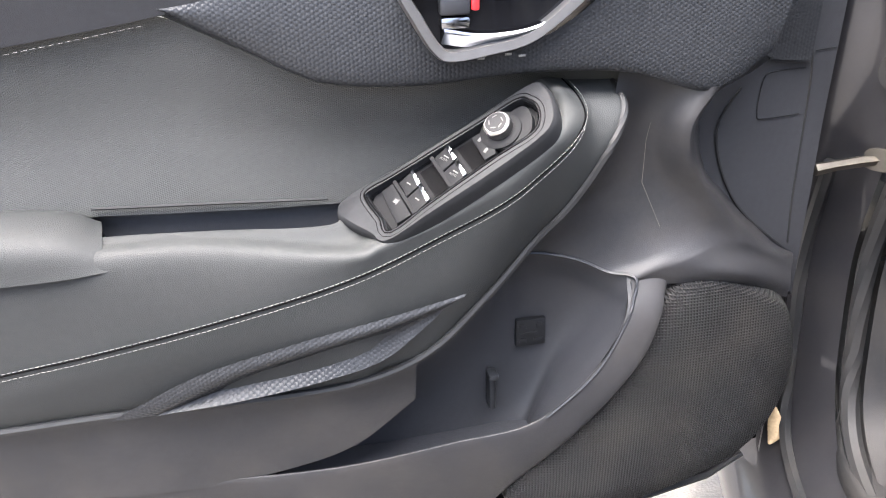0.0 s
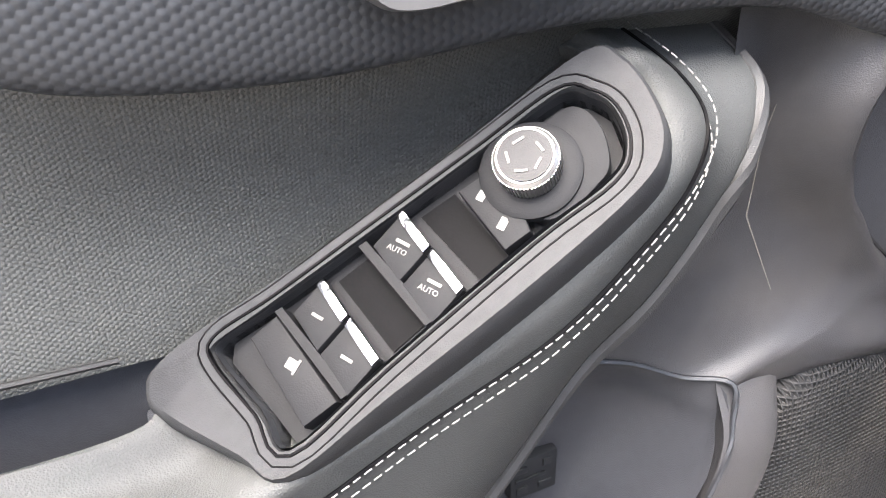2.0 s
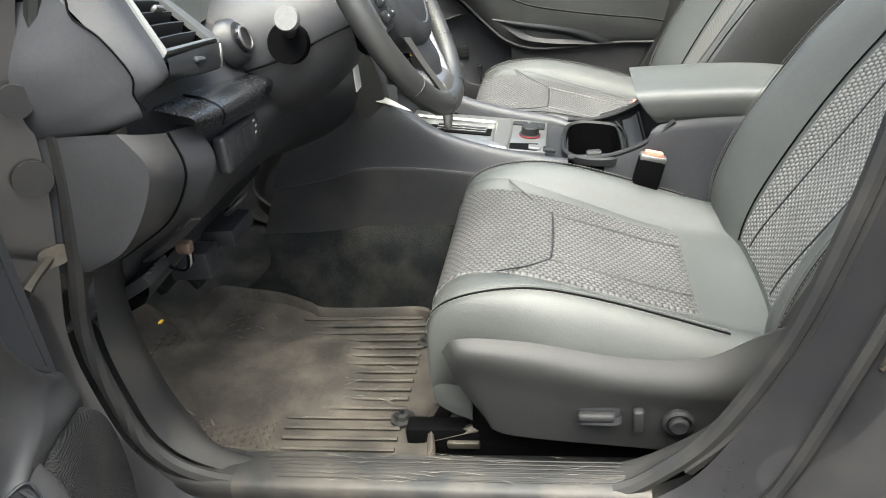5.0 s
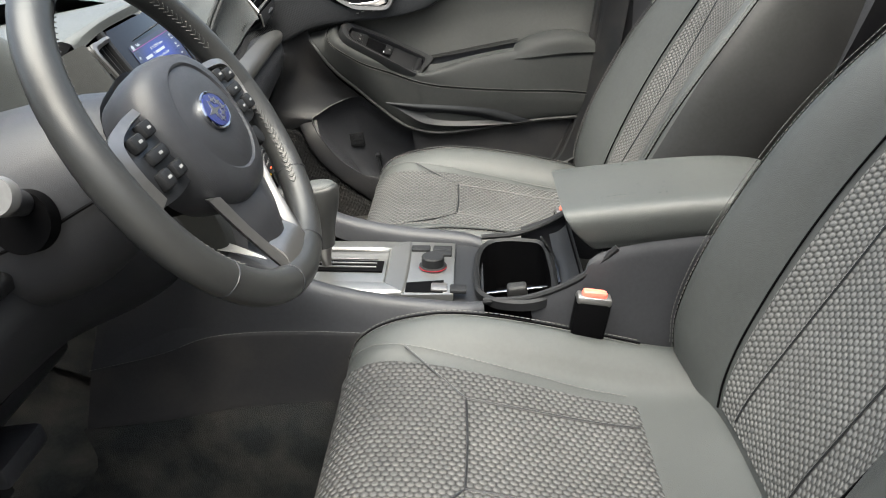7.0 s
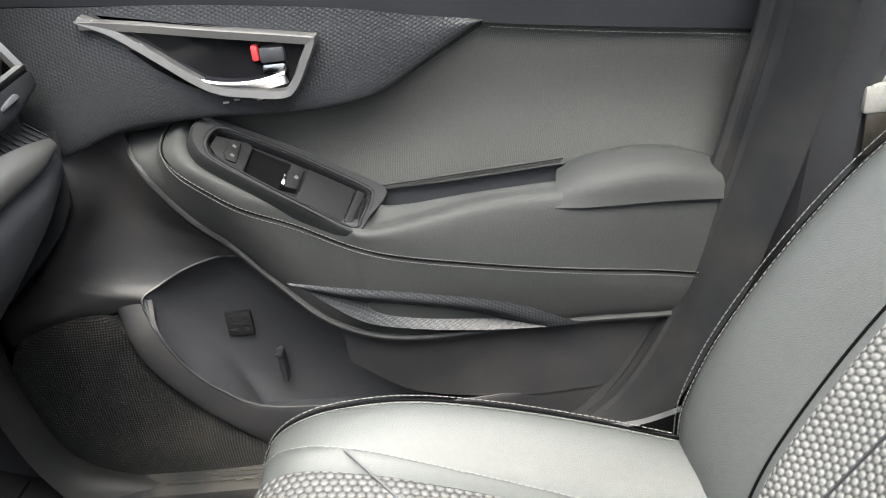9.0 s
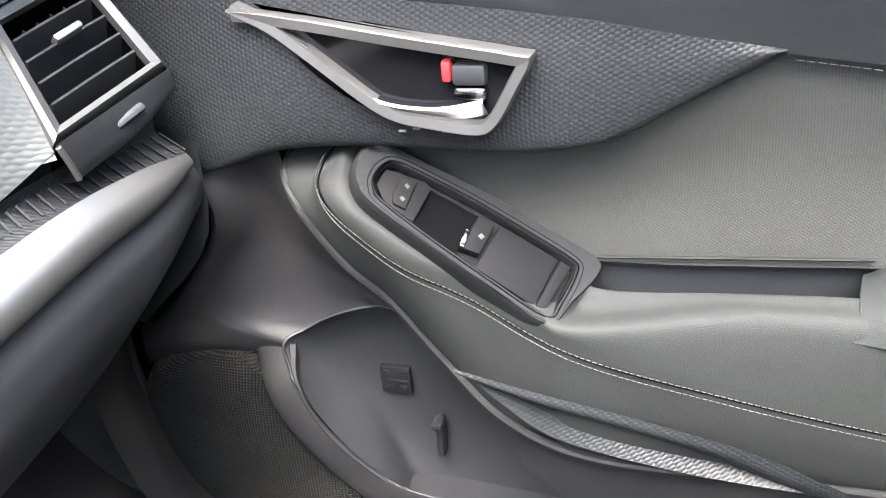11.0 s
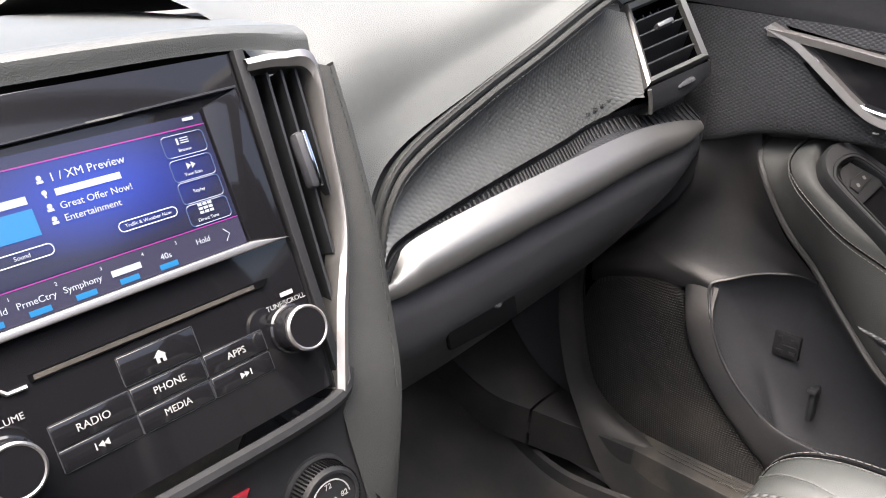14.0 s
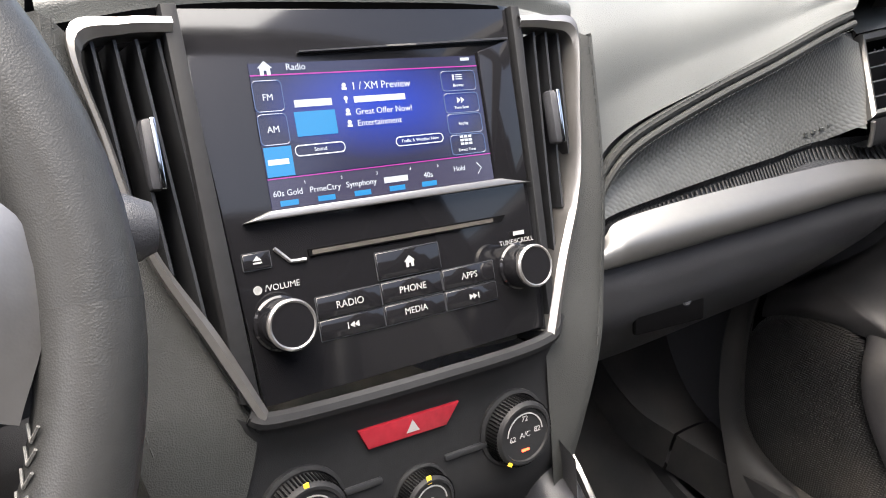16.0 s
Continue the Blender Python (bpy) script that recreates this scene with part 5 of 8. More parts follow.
    BM = basis((bx, -0.485, 0.715), (1, 0, 0), (0, -0.25, 0.97))
    part("buckle_body", rbox((0, 0, 0), (0.022, 0.10, 0.048), 0.006, 2, BM @ Matrix.Translation((0, -0.05, 0))), DARK, bk)
    part("button", rbox((0, 0, 0), (0.016, 0.014, 0.034), 0.005, 2, BM @ Matrix.Translation((0, 0.002, 0))), BUCKLE_RED, bk, "orange-red press button")
    part("buckle_rim", rbox((0, 0, 0), (0.023, 0.012, 0.047), 0.004, 2, BM @ Matrix.Translation((0, -0.004, 0))), SATIN, bk)
    part("stalk", sweep([(bx, -0.50, 0.62), (bx, -0.53, 0.54), (bx, -0.55, 0.47)], 0.014, 6, 0.5), DARK, bk)
    return st


seat(-0.378, 1, True)
seat(0.370, -1, False)

# passenger seat belt on the centre pillar
belt = thing("seat_belt", (0.72, -0.76, 0.90), "grey seat belt webbing with black latch tongue", "seat belt")
part("webbing", surf([[(0.735, -0.735, 1.30), (0.725, -0.745, 1.1), (0.715, -0.755, 1.0), (0.713, -0.76, 0.95), (0.712, -0.765, 0.90)], [(0.725, -0.785, 1.30), (0.715, -0.795, 1.1), (0.708, -0.80, 1.0), (0.706, -0.80, 0.95), (0.705, -0.81, 0.90)]], 20, 4, thick=0.0015), BELT, belt)
part("tongue", rbox((0.706, -0.775, 0.955), (0.012, 0.06, 0.03), 0.004), BELT, belt)
part("tongue_blade", rbox((0.704, -0.765, 0.92), (0.004, 0.03, 0.05), 0.002), STEEL, belt)

# ---- dashboard ----
dash = thing("dashboard", (0, 0.30, 0.90), "black dashboard with stitched vinyl pad and silver trim", "dashboard", kind="structure")


def mir(s, rows):
    return [(s * x, y, z) for x, y, z in rows]


SEAM = [(0.205, 0.088, 0.955), (0.212, 0.092, 0.985), (0.228, 0.098, 1.018), (0.262, 0.103, 1.045), (0.35, 0.108, 1.080), (0.425, 0.108, 1.108), (0.50, 0.108, 1.138), (0.535, 0.108, 1.150)]
def raised(rows, top):
    """Rows lifted by up to top near the centre stack, less towards the door."""
    return [(x, y, z + top * min(1.0, max(0.0, (0.70 - x) / 0.12))) for x, y, z in rows]


# pad over the passenger's side, running down beside the centre stack
part("dash_pad", surf([[(0.10, 0.62, 1.10), (0.2, 0.62, 1.11), (0.35, 0.62, 1.11), (0.45, 0.62, 1.11), (0.55, 0.60, 1.10), (0.62, 0.58, 1.09), (0.70, 0.56, 1.08), (0.76, 0.54, 1.06)],
                       [(0.12, 0.40, 1.165), (0.2, 0.40, 1.17), (0.32, 0.40, 1.175), (0.42, 0.40, 1.175), (0.52, 0.39, 1.175), (0.62, 0.38, 1.17), (0.70, 0.37, 1.15), (0.77, 0.36, 1.12)],
                       [(0.150, 0.20, 1.150), (0.19, 0.23, 1.160), (0.28, 0.25, 1.172), (0.38, 0.25, 1.182), (0.47, 0.24, 1.190), (0.56, 0.22, 1.195), (0.66, 0.21, 1.18), (0.76, 0.20, 1.14)],
                       [(0.168, 0.115, 1.075), (0.185, 0.135, 1.105), (0.235, 0.145, 1.125), (0.33, 0.15, 1.140), (0.42, 0.15, 1.158), (0.50, 0.145, 1.172), (0.56, 0.13, 1.178), (0.66, 0.12, 1.172)],
                       [(0.172, 0.062, 0.99), (0.182, 0.085, 1.03), (0.205, 0.105, 1.055), (0.27, 0.118, 1.080), (0.36, 0.122, 1.108), (0.44, 0.122, 1.132), (0.515, 0.12, 1.158), (0.56, 0.112, 1.168)],
                       [(0.190, 0.055, 0.955), (0.196, 0.075, 0.99), (0.213, 0.092, 1.024), (0.255, 0.102, 1.052), (0.35, 0.107, 1.085), (0.425, 0.108, 1.113), (0.50, 0.108, 1.143), (0.537, 0.106, 1.156)]], 60, 40), PADVINYL, dash, "grained dark vinyl dashboard pad")
SIDE_EDGE = [(0.160, 0.106), (0.153, 0.055), (0.143, 0.0), (0.121, -0.052), (0.102, -0.098)]
S_O, S_X = Vector((0.002, 0.040, 1.0268)), Vector((1, 0.012, 0.040)).normalized()
S_Y = (Vector((0, 0.43, 1.0)) - S_X * S_X.dot(Vector((0, 0.43, 1.0)))).normalized()
S_N = S_X.cross(S_Y)
for s in (1, -1):
    e0 = [S_O + S_X * (s * (u - 0.002)) + S_Y * v + S_N * -0.003 for u, v in SIDE_EDGE] + [Vector((s * 0.112, -0.012, 0.86)), Vector((s * 0.118, -0.02, 0.81))]
    e1 = [Vector((s * x, y, z)) for x, y, z in ((0.170, 0.079, 1.125), (0.169, 0.058, 1.078), (0.166, 0.036, 1.025), (0.160, 0.018, 0.970), (0.150, 0.000, 0.925), (0.138, -0.010, 0.868), (0.130, -0.012, 0.81))]
    e2 = [p + Vector((s * 0.008, 0.010, 0)) for p in e1]
    e3 = [Vector((s * x, y, z)) for x, y, z in ((0.205, 0.16, 1.10), (0.198, 0.12, 1.05), (0.192, 0.09, 1.0), (0.185, 0.075, 0.955), (0.172, 0.06, 0.91), (0.158, 0.05, 0.86), (0.146, 0.04, 0.81))]
    part("stack_cheek", surf([e0, e1, e2, e3], 34, 20), LEATHER, dash, "grained vinyl edge beside the centre stack")
    tagged(part("cheek_thread", stitches([p + Vector((s * -0.002, -0.003, 0)) for p in e1[:5]], 60), LEATHER, dash), kind="stuff")
part("pad_backing", surf([[(0.190, 0.060, 0.955), (0.196, 0.080, 0.99), (0.213, 0.097, 1.024), (0.255, 0.107, 1.052), (0.35, 0.112, 1.085), (0.425, 0.113, 1.113), (0.50, 0.113, 1.143), (0.537, 0.111, 1.156)], [(x + 0.012, y + 0.008, z - 0.012) for x, y, z in SEAM]], 50, 4), LEATHER, dash)
# seam roll along the insert
part("pad_roll", join(sweep(SEAM, 0.0042, 8, n=70), sweep([(x + 0.004, y - 0.004, z - 0.007) for x, y, z in SEAM], 0.0032, 8, n=70)), LEATHER, dash, "double rolled seam")
tagged(part("pad_thread", join(stitches([(x, y - 0.003, z + 0.0045) for x, y, z in SEAM], 90, 0.004, 0.002), stitches([(x + 0.006, y - 0.006, z - 0.011) for x, y, z in SEAM], 90, 0.004, 0.002)), LEATHER, dash), kind="stuff")
low = [(0.212, 0.082, 0.953), (0.218, 0.086, 0.960), (0.235, 0.090, 0.972), (0.29, 0.092, 0.983), (0.38, 0.094, 0.998), (0.45, 0.095, 1.009), (0.53, 0.096, 1.022), (0.585, 0.096, 1.030)]
low = raised(low, 0.008)
seam_r = [(x, y, z) for x, y, z in SEAM[:-1]] + [(0.604, 0.132, 1.126)]
low_i = low[:-1] + [(0.577, 0.083, 1.048)]
mid = [((a[0] + b[0]) / 2 + 0.002, (a[1] + b[1]) / 2 + 0.008, (a[2] + b[2]) / 2) for a, b in zip(seam_r, low_i)]
mid[-1] = (0.592, 0.105, 1.086)
part("pebbled_insert", surf([[(x, y - 0.001, z - 0.004) for x, y, z in seam_r], mid, low_i], 60, 24), CARBON_LIGHT, dash, "pebbled grey vinyl dashboard insert")
tagged(part("insert_mark", join(*[rbox((0.50 + 0.012 * k, 0.0985, 1.036 + 0.0025 * k), (0.006, 0.0016, 0.003), 0) for k in range(4)]), CARBON_LIGHT, dash), kind="stuff")
# ribbed ledge and silver strip
l1 = [(x + 0.004, y + 0.004, z - 0.009) for x, y, z in low]
l2 = [(x + 0.004, y - 0.004, z - 0.018) for x, y, z in low]
l1[-1], l2[-1] = (0.70, 0.100, 1.014), (0.705, 0.083, 0.999)
LEDGE_END = [(0.212, 0.082, 0.946), (0.222, 0.084, 0.955), (0.240, 0.087, 0.963), (0.29, 0.087, 0.970), (0.38, 0.085, 0.979), (0.45, 0.084, 0.986), (0.53, 0.082, 0.992), (0.70, 0.081, 0.994)]
LEDGE_END = raised(LEDGE_END, 0.014)
part("ribbed_ledge", surf([low[:-1] + [(0.70, 0.10, 1.03)], l1, l2, LEDGE_END], 60, 18), CARBON, dash, "ribbed black ledge")
lt, lb = spline(l1, 110), spline(l2, 110)
tagged(part("ledge_rib", join(*[sweep([tuple(a + (0, -0.0015, 0.001)), tuple(b + (0, -0.0015, 0.0))], 0.0011, 4) for a, b in zip(lt, lb)]), RUBBER, dash, "fine upright ribs along the ledge"), kind="stuff")
su = [(0.214, 0.074, 0.938), (0.226, 0.079, 0.955), (0.246, 0.083, 0.965), (0.33, 0.082, 0.977), (0.45, 0.080, 0.989), (0.56, 0.078, 0.997), (0.64, 0.077, 1.000), (0.70, 0.079, 0.997)]
sm = [(0.206, 0.070, 0.941), (0.225, 0.066, 0.950), (0.245, 0.064, 0.955), (0.33, 0.063, 0.963), (0.45, 0.062, 0.974), (0.56, 0.062, 0.983), (0.64, 0.065, 0.988), (0.70, 0.075, 0.992)]
sl = [(0.204, 0.070, 0.932), (0.222, 0.064, 0.936), (0.245, 0.062, 0.939), (0.33, 0.061, 0.947), (0.45, 0.060, 0.958), (0.56, 0.061, 0.968), (0.64, 0.065, 0.976), (0.70, 0.076, 0.988)]
su, sm, sl = raised(su, 0.014), raised(sm, 0.014), raised(sl, 0.014)
sb = [(x, y + 0.012, z - 0.002) for x, y, z in sl]
part("silver_strip", surf([su, sm, sl, sb], 60, 16, thick=-0.002), SILVER, dash, "brushed silver trim strip")
# glovebox
g0 = [(0.203, 0.078, 0.928), (0.245, 0.070, 0.934), (0.33, 0.068, 0.942), (0.45, 0.067, 0.953), (0.56, 0.067, 0.963), (0.64, 0.070, 0.971), (0.715, 0.085, 0.982)]
g1 = [(0.200, 0.070, 0.905), (0.245, 0.064, 0.908), (0.33, 0.063, 0.915), (0.45, 0.062, 0.926), (0.56, 0.062, 0.937), (0.64, 0.066, 0.946), (0.72, 0.085, 0.96)]
g2 = [(0.196, 0.080, 0.868), (0.245, 0.076, 0.870), (0.33, 0.076, 0.876), (0.45, 0.077, 0.886), (0.56, 0.080, 0.897), (0.64, 0.085, 0.910), (0.73, 0.105, 0.93)]
g3 = [(0.19, 0.14, 0.80), (0.245, 0.14, 0.80), (0.33, 0.14, 0.805), (0.45, 0.145, 0.815), (0.56, 0.15, 0.825), (0.64, 0.16, 0.84), (0.74, 0.18, 0.86)]
g0, g1, g2 = raised(g0, 0.014), raised(g1, 0.012), raised(g2, 0.006)
g4 = [(0.19, 0.30, 0.74), (0.245, 0.30, 0.74), (0.33, 0.30, 0.74), (0.45, 0.30, 0.745), (0.56, 0.30, 0.755), (0.64, 0.30, 0.77), (0.75, 0.30, 0.78)]
part("glovebox", surf([g0, g1, g2, g3, g4], 40, 30), PLASTIC, dash, "black plastic glovebox lid")
KM = basis((0.335, 0.071, 0.898), (1, 0, 0), (0, 0.25, 1))
part("glovebox_latch", join(rbox((0, 0, 0), (0.09, 0.022, 0.006), 0.003, 2, KM @ Matrix.Translation((-0.02, -0.012, -0.002)))), DARK, dash)
part("keyhole", lathe([(0.0065, -0.004), (0.0065, 0.0015), (0.005, 0.0025), (0.003, 0.0018), (0, 0.001)], KM @ Matrix.Translation((0, 0, 0.0)) , 20), PLASTIC, dash, "small lock barrel")
part("end_cap", surf([[(0.72, 0.08, 1.0), (0.74, 0.2, 1.0), (0.75, 0.5, 1.0)], [(0.725, 0.10, 0.90), (0.745, 0.2, 0.88), (0.75, 0.5, 0.9)], [(0.73, 0.2, 0.80), (0.745, 0.3, 0.78), (0.75, 0.5, 0.8)]], 12, 8), PLASTIC, dash)
part("kick_panel", surf([[(0.74, 0.28, 0.78), (0.74, 0.45, 0.80), (0.74, 0.66, 0.80)], [(0.735, 0.26, 0.6), (0.72, 0.42, 0.62), (0.70, 0.62, 0.64)], [(0.73, 0.20, 0.45), (0.70, 0.40, 0.47), (0.66, 0.56, 0.56)]], 12, 10), PLASTIC, dash)
part("footwell_back", surf([[(x, 0.66, 0.80) for x in (0.14, 0.4, 0.74)], [(x, 0.60, 0.60) for x in (0.14, 0.4, 0.74)], [(x, 0.40, 0.47) for x in (0.14, 0.4, 0.74)]], 10, 8), CARPET, dash)


def side_vent(s):
    """The outer air vent, leaning back: silver frame, slats, a thumb tab and a wheel panel below."""
    v = thing("air_vent", (s * 0.63, 0.12, 1.05), "outer air vent with satin silver frame and black slats", "air vent", "air vents")
    c = [Vector((s * x, y, z)) for x, y, z in ((0.610, 0.135, 1.128), (0.692, 0.122, 1.146), (0.704, 0.082, 1.070), (0.579, 0.081, 1.056))]
    n = (c[1] - c[0]).cross(c[3] - c[0]).normalized()
    if n.y < 0:
        n = -n
    lerp = lambda a, b, t: a + (b - a) * t
    pt = lambda u, w, d=0.0: lerp(lerp(c[0], c[1], u), lerp(c[3], c[2], u), w) + n * d
    edge = [(u, 0) for u in np.linspace(0, 0.9, 8)] + [(1, w) for w in np.linspace(0, 0.9, 8)] + [(u, 1) for u in np.linspace(1, 0.1, 8)] + [(0, w) for w in np.linspace(1, 0.1, 8)]
    sc = lambda k, d: [pt(0.5 + (u - 0.5) * k, 0.5 + (w - 0.5) * (1 + (k - 1) * 0.9), d) for u, w in edge]
    part("vent_frame", grid_mesh([sc(1.05, 0.012), sc(1.04, -0.001), sc(0.98, -0.004), sc(0.86, -0.001), sc(0.84, 0.005)], True), SILVER, v, "satin silver frame")
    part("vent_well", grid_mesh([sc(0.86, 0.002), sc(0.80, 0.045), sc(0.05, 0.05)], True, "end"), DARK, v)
    for k in range(4):
        w = 0.22 + 0.18 * k
        part("slat", surf([[pt(0.10, w, 0.002), pt(0.5, w, 0.001), pt(0.90, w, 0.002)], [pt(0.11, w + 0.10, 0.020), pt(0.5, w + 0.10, 0.020), pt(0.89, w + 0.10, 0.020)]], 8, 3, thick=0.0022), TRIM, v)
    for k in range(5):
        part("fin", surf([[pt(0.2 + 0.15 * k, 0.1, 0.022), pt(0.2 + 0.15 * k, 0.9, 0.022)], [pt(0.22 + 0.15 * k, 0.1, 0.040), pt(0.22 + 0.15 * k, 0.9, 0.040)]], 4, 2, thick=0.0015), PLASTIC, v)
    TB = basis(pt(0.5, 0.40, -0.002), c[1] - c[0], c[0] - c[3])
    part("tab", rbox((0, 0, 0), (0.026, 0.006, 0.010), 0.0025, 2, TB), SATIN, v, "satin thumb tab")
    f0 = [pt(-0.02, 1.04, -0.001), pt(0.5, 1.06, -0.004), pt(1.02, 1.06, -0.001)]
    f1 = [Vector((s * 0.586, 0.080, 1.024)), Vector((s * 0.650, 0.076, 1.034)), Vector((s * 0.712, 0.082, 1.047))]
    f2 = [q + Vector((0, 0.03, -0.004)) for q in f1]
    part("vent_foot", surf([f0, [a * 0.5 + b * 0.5 + n * -0.003 for a, b in zip(f0, f1)], f1, f2], 14, 12), TRIM, v, "black wheel panel below the slats")
    part("vent_wheel", rbox((0, 0, 0), (0.030, 0.007, 0.006), 0.0025, 2, basis((f0[1] + f1[1]) / 2 + n * -0.003, c[1] - c[0], c[0] - c[3])), PLASTIC, v)
    part("foot_edge", sweep([f0[0] * 0.9 + f1[0] * 0.1 + n * -0.002, f0[0] * 0.5 + f1[0] * 0.5 + n * -0.003, f1[0] + n * -0.002], 0.0024, 6, n=8), SATIN, v)
    # outer and inner shoulders round the frame
    o = [pt(1.02, -0.05, 0.002), pt(1.02, 0.5, 0.002), pt(1.03, 1.0, 0.002), f1[2], f2[2]]
    if s < 0:
        q = [(-0.744, 0.158, 1.141), (-0.750, 0.126, 1.101), (-0.749, 0.105, 1.062), (-0.747, 0.108, 1.040), (-0.742, 0.12, 1.018)]
    else:
        q = [(0.740, 0.17, 1.135), (0.742, 0.15, 1.10), (0.742, 0.13, 1.063), (0.740, 0.13, 1.045), (0.735, 0.14, 1.03)]
    part("vent_shoulder", surf([o, [a * 0.55 + Vector(b) * 0.45 - Vector((0, 0.008 if s < 0 else -0.01, 0)) for a, b in zip(o, q)], q], 16, 10), PLASTIC, v, "smooth moulded shoulder beside the vent")
    if s < 0:
        h = [pt(-0.025, w, 0.003) for w in (-0.06, 0.3, 0.7, 1.02)]
        part("vent_cheek", surf([h, [p + Vector((-s * 0.012, 0.001, 0)) for p in h], [p + Vector((-s * 0.028, 0.006, 0.0)) for p in h], [p + Vector((-s * 0.030, 0.02, 0.0)) for p in h]], 12, 10), PADVINYL, v, "soft vinyl border of the vent")
    if s > 0:
        h = [pt(-0.02, w, 0.008) for w in (-0.10, 0.3, 0.7, 1.1)]
        part("vent_cheek", surf([h, [p + Vector((-0.015, 0.010, 0)) for p in h], [p + Vector((-0.035, 0.024, 0)) for p in h]], 12, 8), CARBON_LIGHT, v, "soft vinyl border of the vent")
    t0 = [pt(u, -0.05, 0.002) for u in (-0.02, 0.5, 1.02)]
    part("vent_brow", surf([t0, [p + Vector((0, 0.02, 0.012)) for p in t0], [p + Vector((0, 0.10, 0.035)) for p in t0]], 12, 8), PADVINYL, v)
    return v


side_vent(1)
side_vent(-1)

# ---- centre stack ----
stack = thing("centre_stack", (0, 0.05, 0.90), "gloss black centre stack with display, knobs and buttons", "dashboard panel")
# plane of the panel: u to the right, v up the slope
SO = S_O
SP = basis(SO, S_X, (0, 0.43, 1.0))
P = lambda u, v, d=0.0: SP @ Vector((u, v, d))
face = [(-0.096, -0.093), (-0.101, 0.0), (-0.107, 0.118), (0.105, 0.118), (0.101, 0.0), (0.099, -0.091)]
part("gloss_panel", prism(face, -0.02, 0.0, SP, 0.001), GLOSS, stack, "piano black panel with dust and reflections")
for outline in ([(-0.0985, -0.092), (-0.1095, -0.087), (-0.1150, 0.1195), (-0.1068, 0.1195)], [(0.1000, -0.091), (0.1062, -0.087), (0.1140, 0.1190), (0.1070, 0.1190)]):
    part("panel_post", prism(outline, -0.006, 0.0035, SP, 0.0012), BEZEL, stack, "satin black post beside the panel")
part("lower_lip", sweep([P(-0.105, -0.094, 0.0), P(-0.09, -0.100, 0.003), P(0, -0.102, 0.004), P(0.09, -0.100, 0.003), P(0.110, -0.086, 0.0)], 0.005, 8, n=30), BEZEL, stack)
part("rust_line", sweep([P(-0.101, -0.08, 0.002), P(-0.1035, -0.03, 0.002)], 0.001, 5), MAT_RUBBER, stack)
disp = thing("display", P(0, 0.05), "lit blue radio touchscreen in gloss black surround", "screen")
W, H0 = 0.0742, 0.0393
cv = 0.0490
part("screen_panel", prism([(-W, cv - H0), (W, cv - H0), (W, cv + H0), (-W, cv + H0)], 0.0002, 0.0008, SP), SCREEN_DARK, disp, "dark navy screen")
part("shelf", prism([(-0.0918, 0.0048), (0.1003, 0.0045), (W + 0.002, cv - H0 - 0.0003), (-W - 0.002, cv - H0 - 0.0003)], 0.0, 0.006, SP, 0.0012), SATIN, disp, "satin lower ledge")
part("side_bevel", prism([(W + 0.0012, cv - H0 - 0.0002), (0.0995, 0.0052), (0.1003, 0.0972), (W + 0.0012, cv + H0 + 0.002)], 0.0, 0.003, SP, 0.001), GLOSS, disp)
part("hood_edge", prism([(-0.045, cv + H0 + 0.0048), (0.1003, 0.0974), (0.1003, 0.0988), (-0.045, cv + H0 + 0.0056)], 0.0, 0.004, SP), TRIM, disp)
part("hood_mark", prism([(0.010, 0.0948), (0.030, 0.0951), (0.030, 0.0962), (0.010, 0.0959)], 0.004, 0.0043, SP), MARK, disp)
R4 = lambda u0, v0, u1, v1, d0=0.0009, d1=0.0011: prism([(u0, v0), (u1, v0), (u1, v1), (u0, v1)], d0, d1, SP)
part("blue_field", R4(-W, 0.0270, W, 0.0815), GLASS_SCREEN, disp, "blue field fading to navy")
part("station_strip", R4(-W, cv - H0, W, 0.0258), SCREEN_STRIP, disp)
part("source_tile", R4(-0.0738, 0.0272, -0.0580, 0.0432, 0.0012, 0.0014), SCREEN_CYAN, disp, "lit cyan source tile")
part("logo_tile", R4(-0.0530, 0.0475, -0.0285, 0.0610, 0.0012, 0.0014), SCREEN_CYAN, disp)
part("pink_line", R4(-W, 0.0814, W, 0.0821, 0.0012, 0.0014), SCREEN_PINK, disp)
part("pink_line", R4(-W, 0.0258, W, 0.0264, 0.0012, 0.0014), SCREEN_PINK, disp)
tl = lambda t, size, u, v, al="CENTER": lettering(t, size, SP @ Matrix.Translation((u, v, 0.0016)), 0.0001, al)
bar = lambda u, v, w, h: R4(u - w / 2, v - h / 2, u + w / 2, v + h / 2, 0.0014, 0.0016)
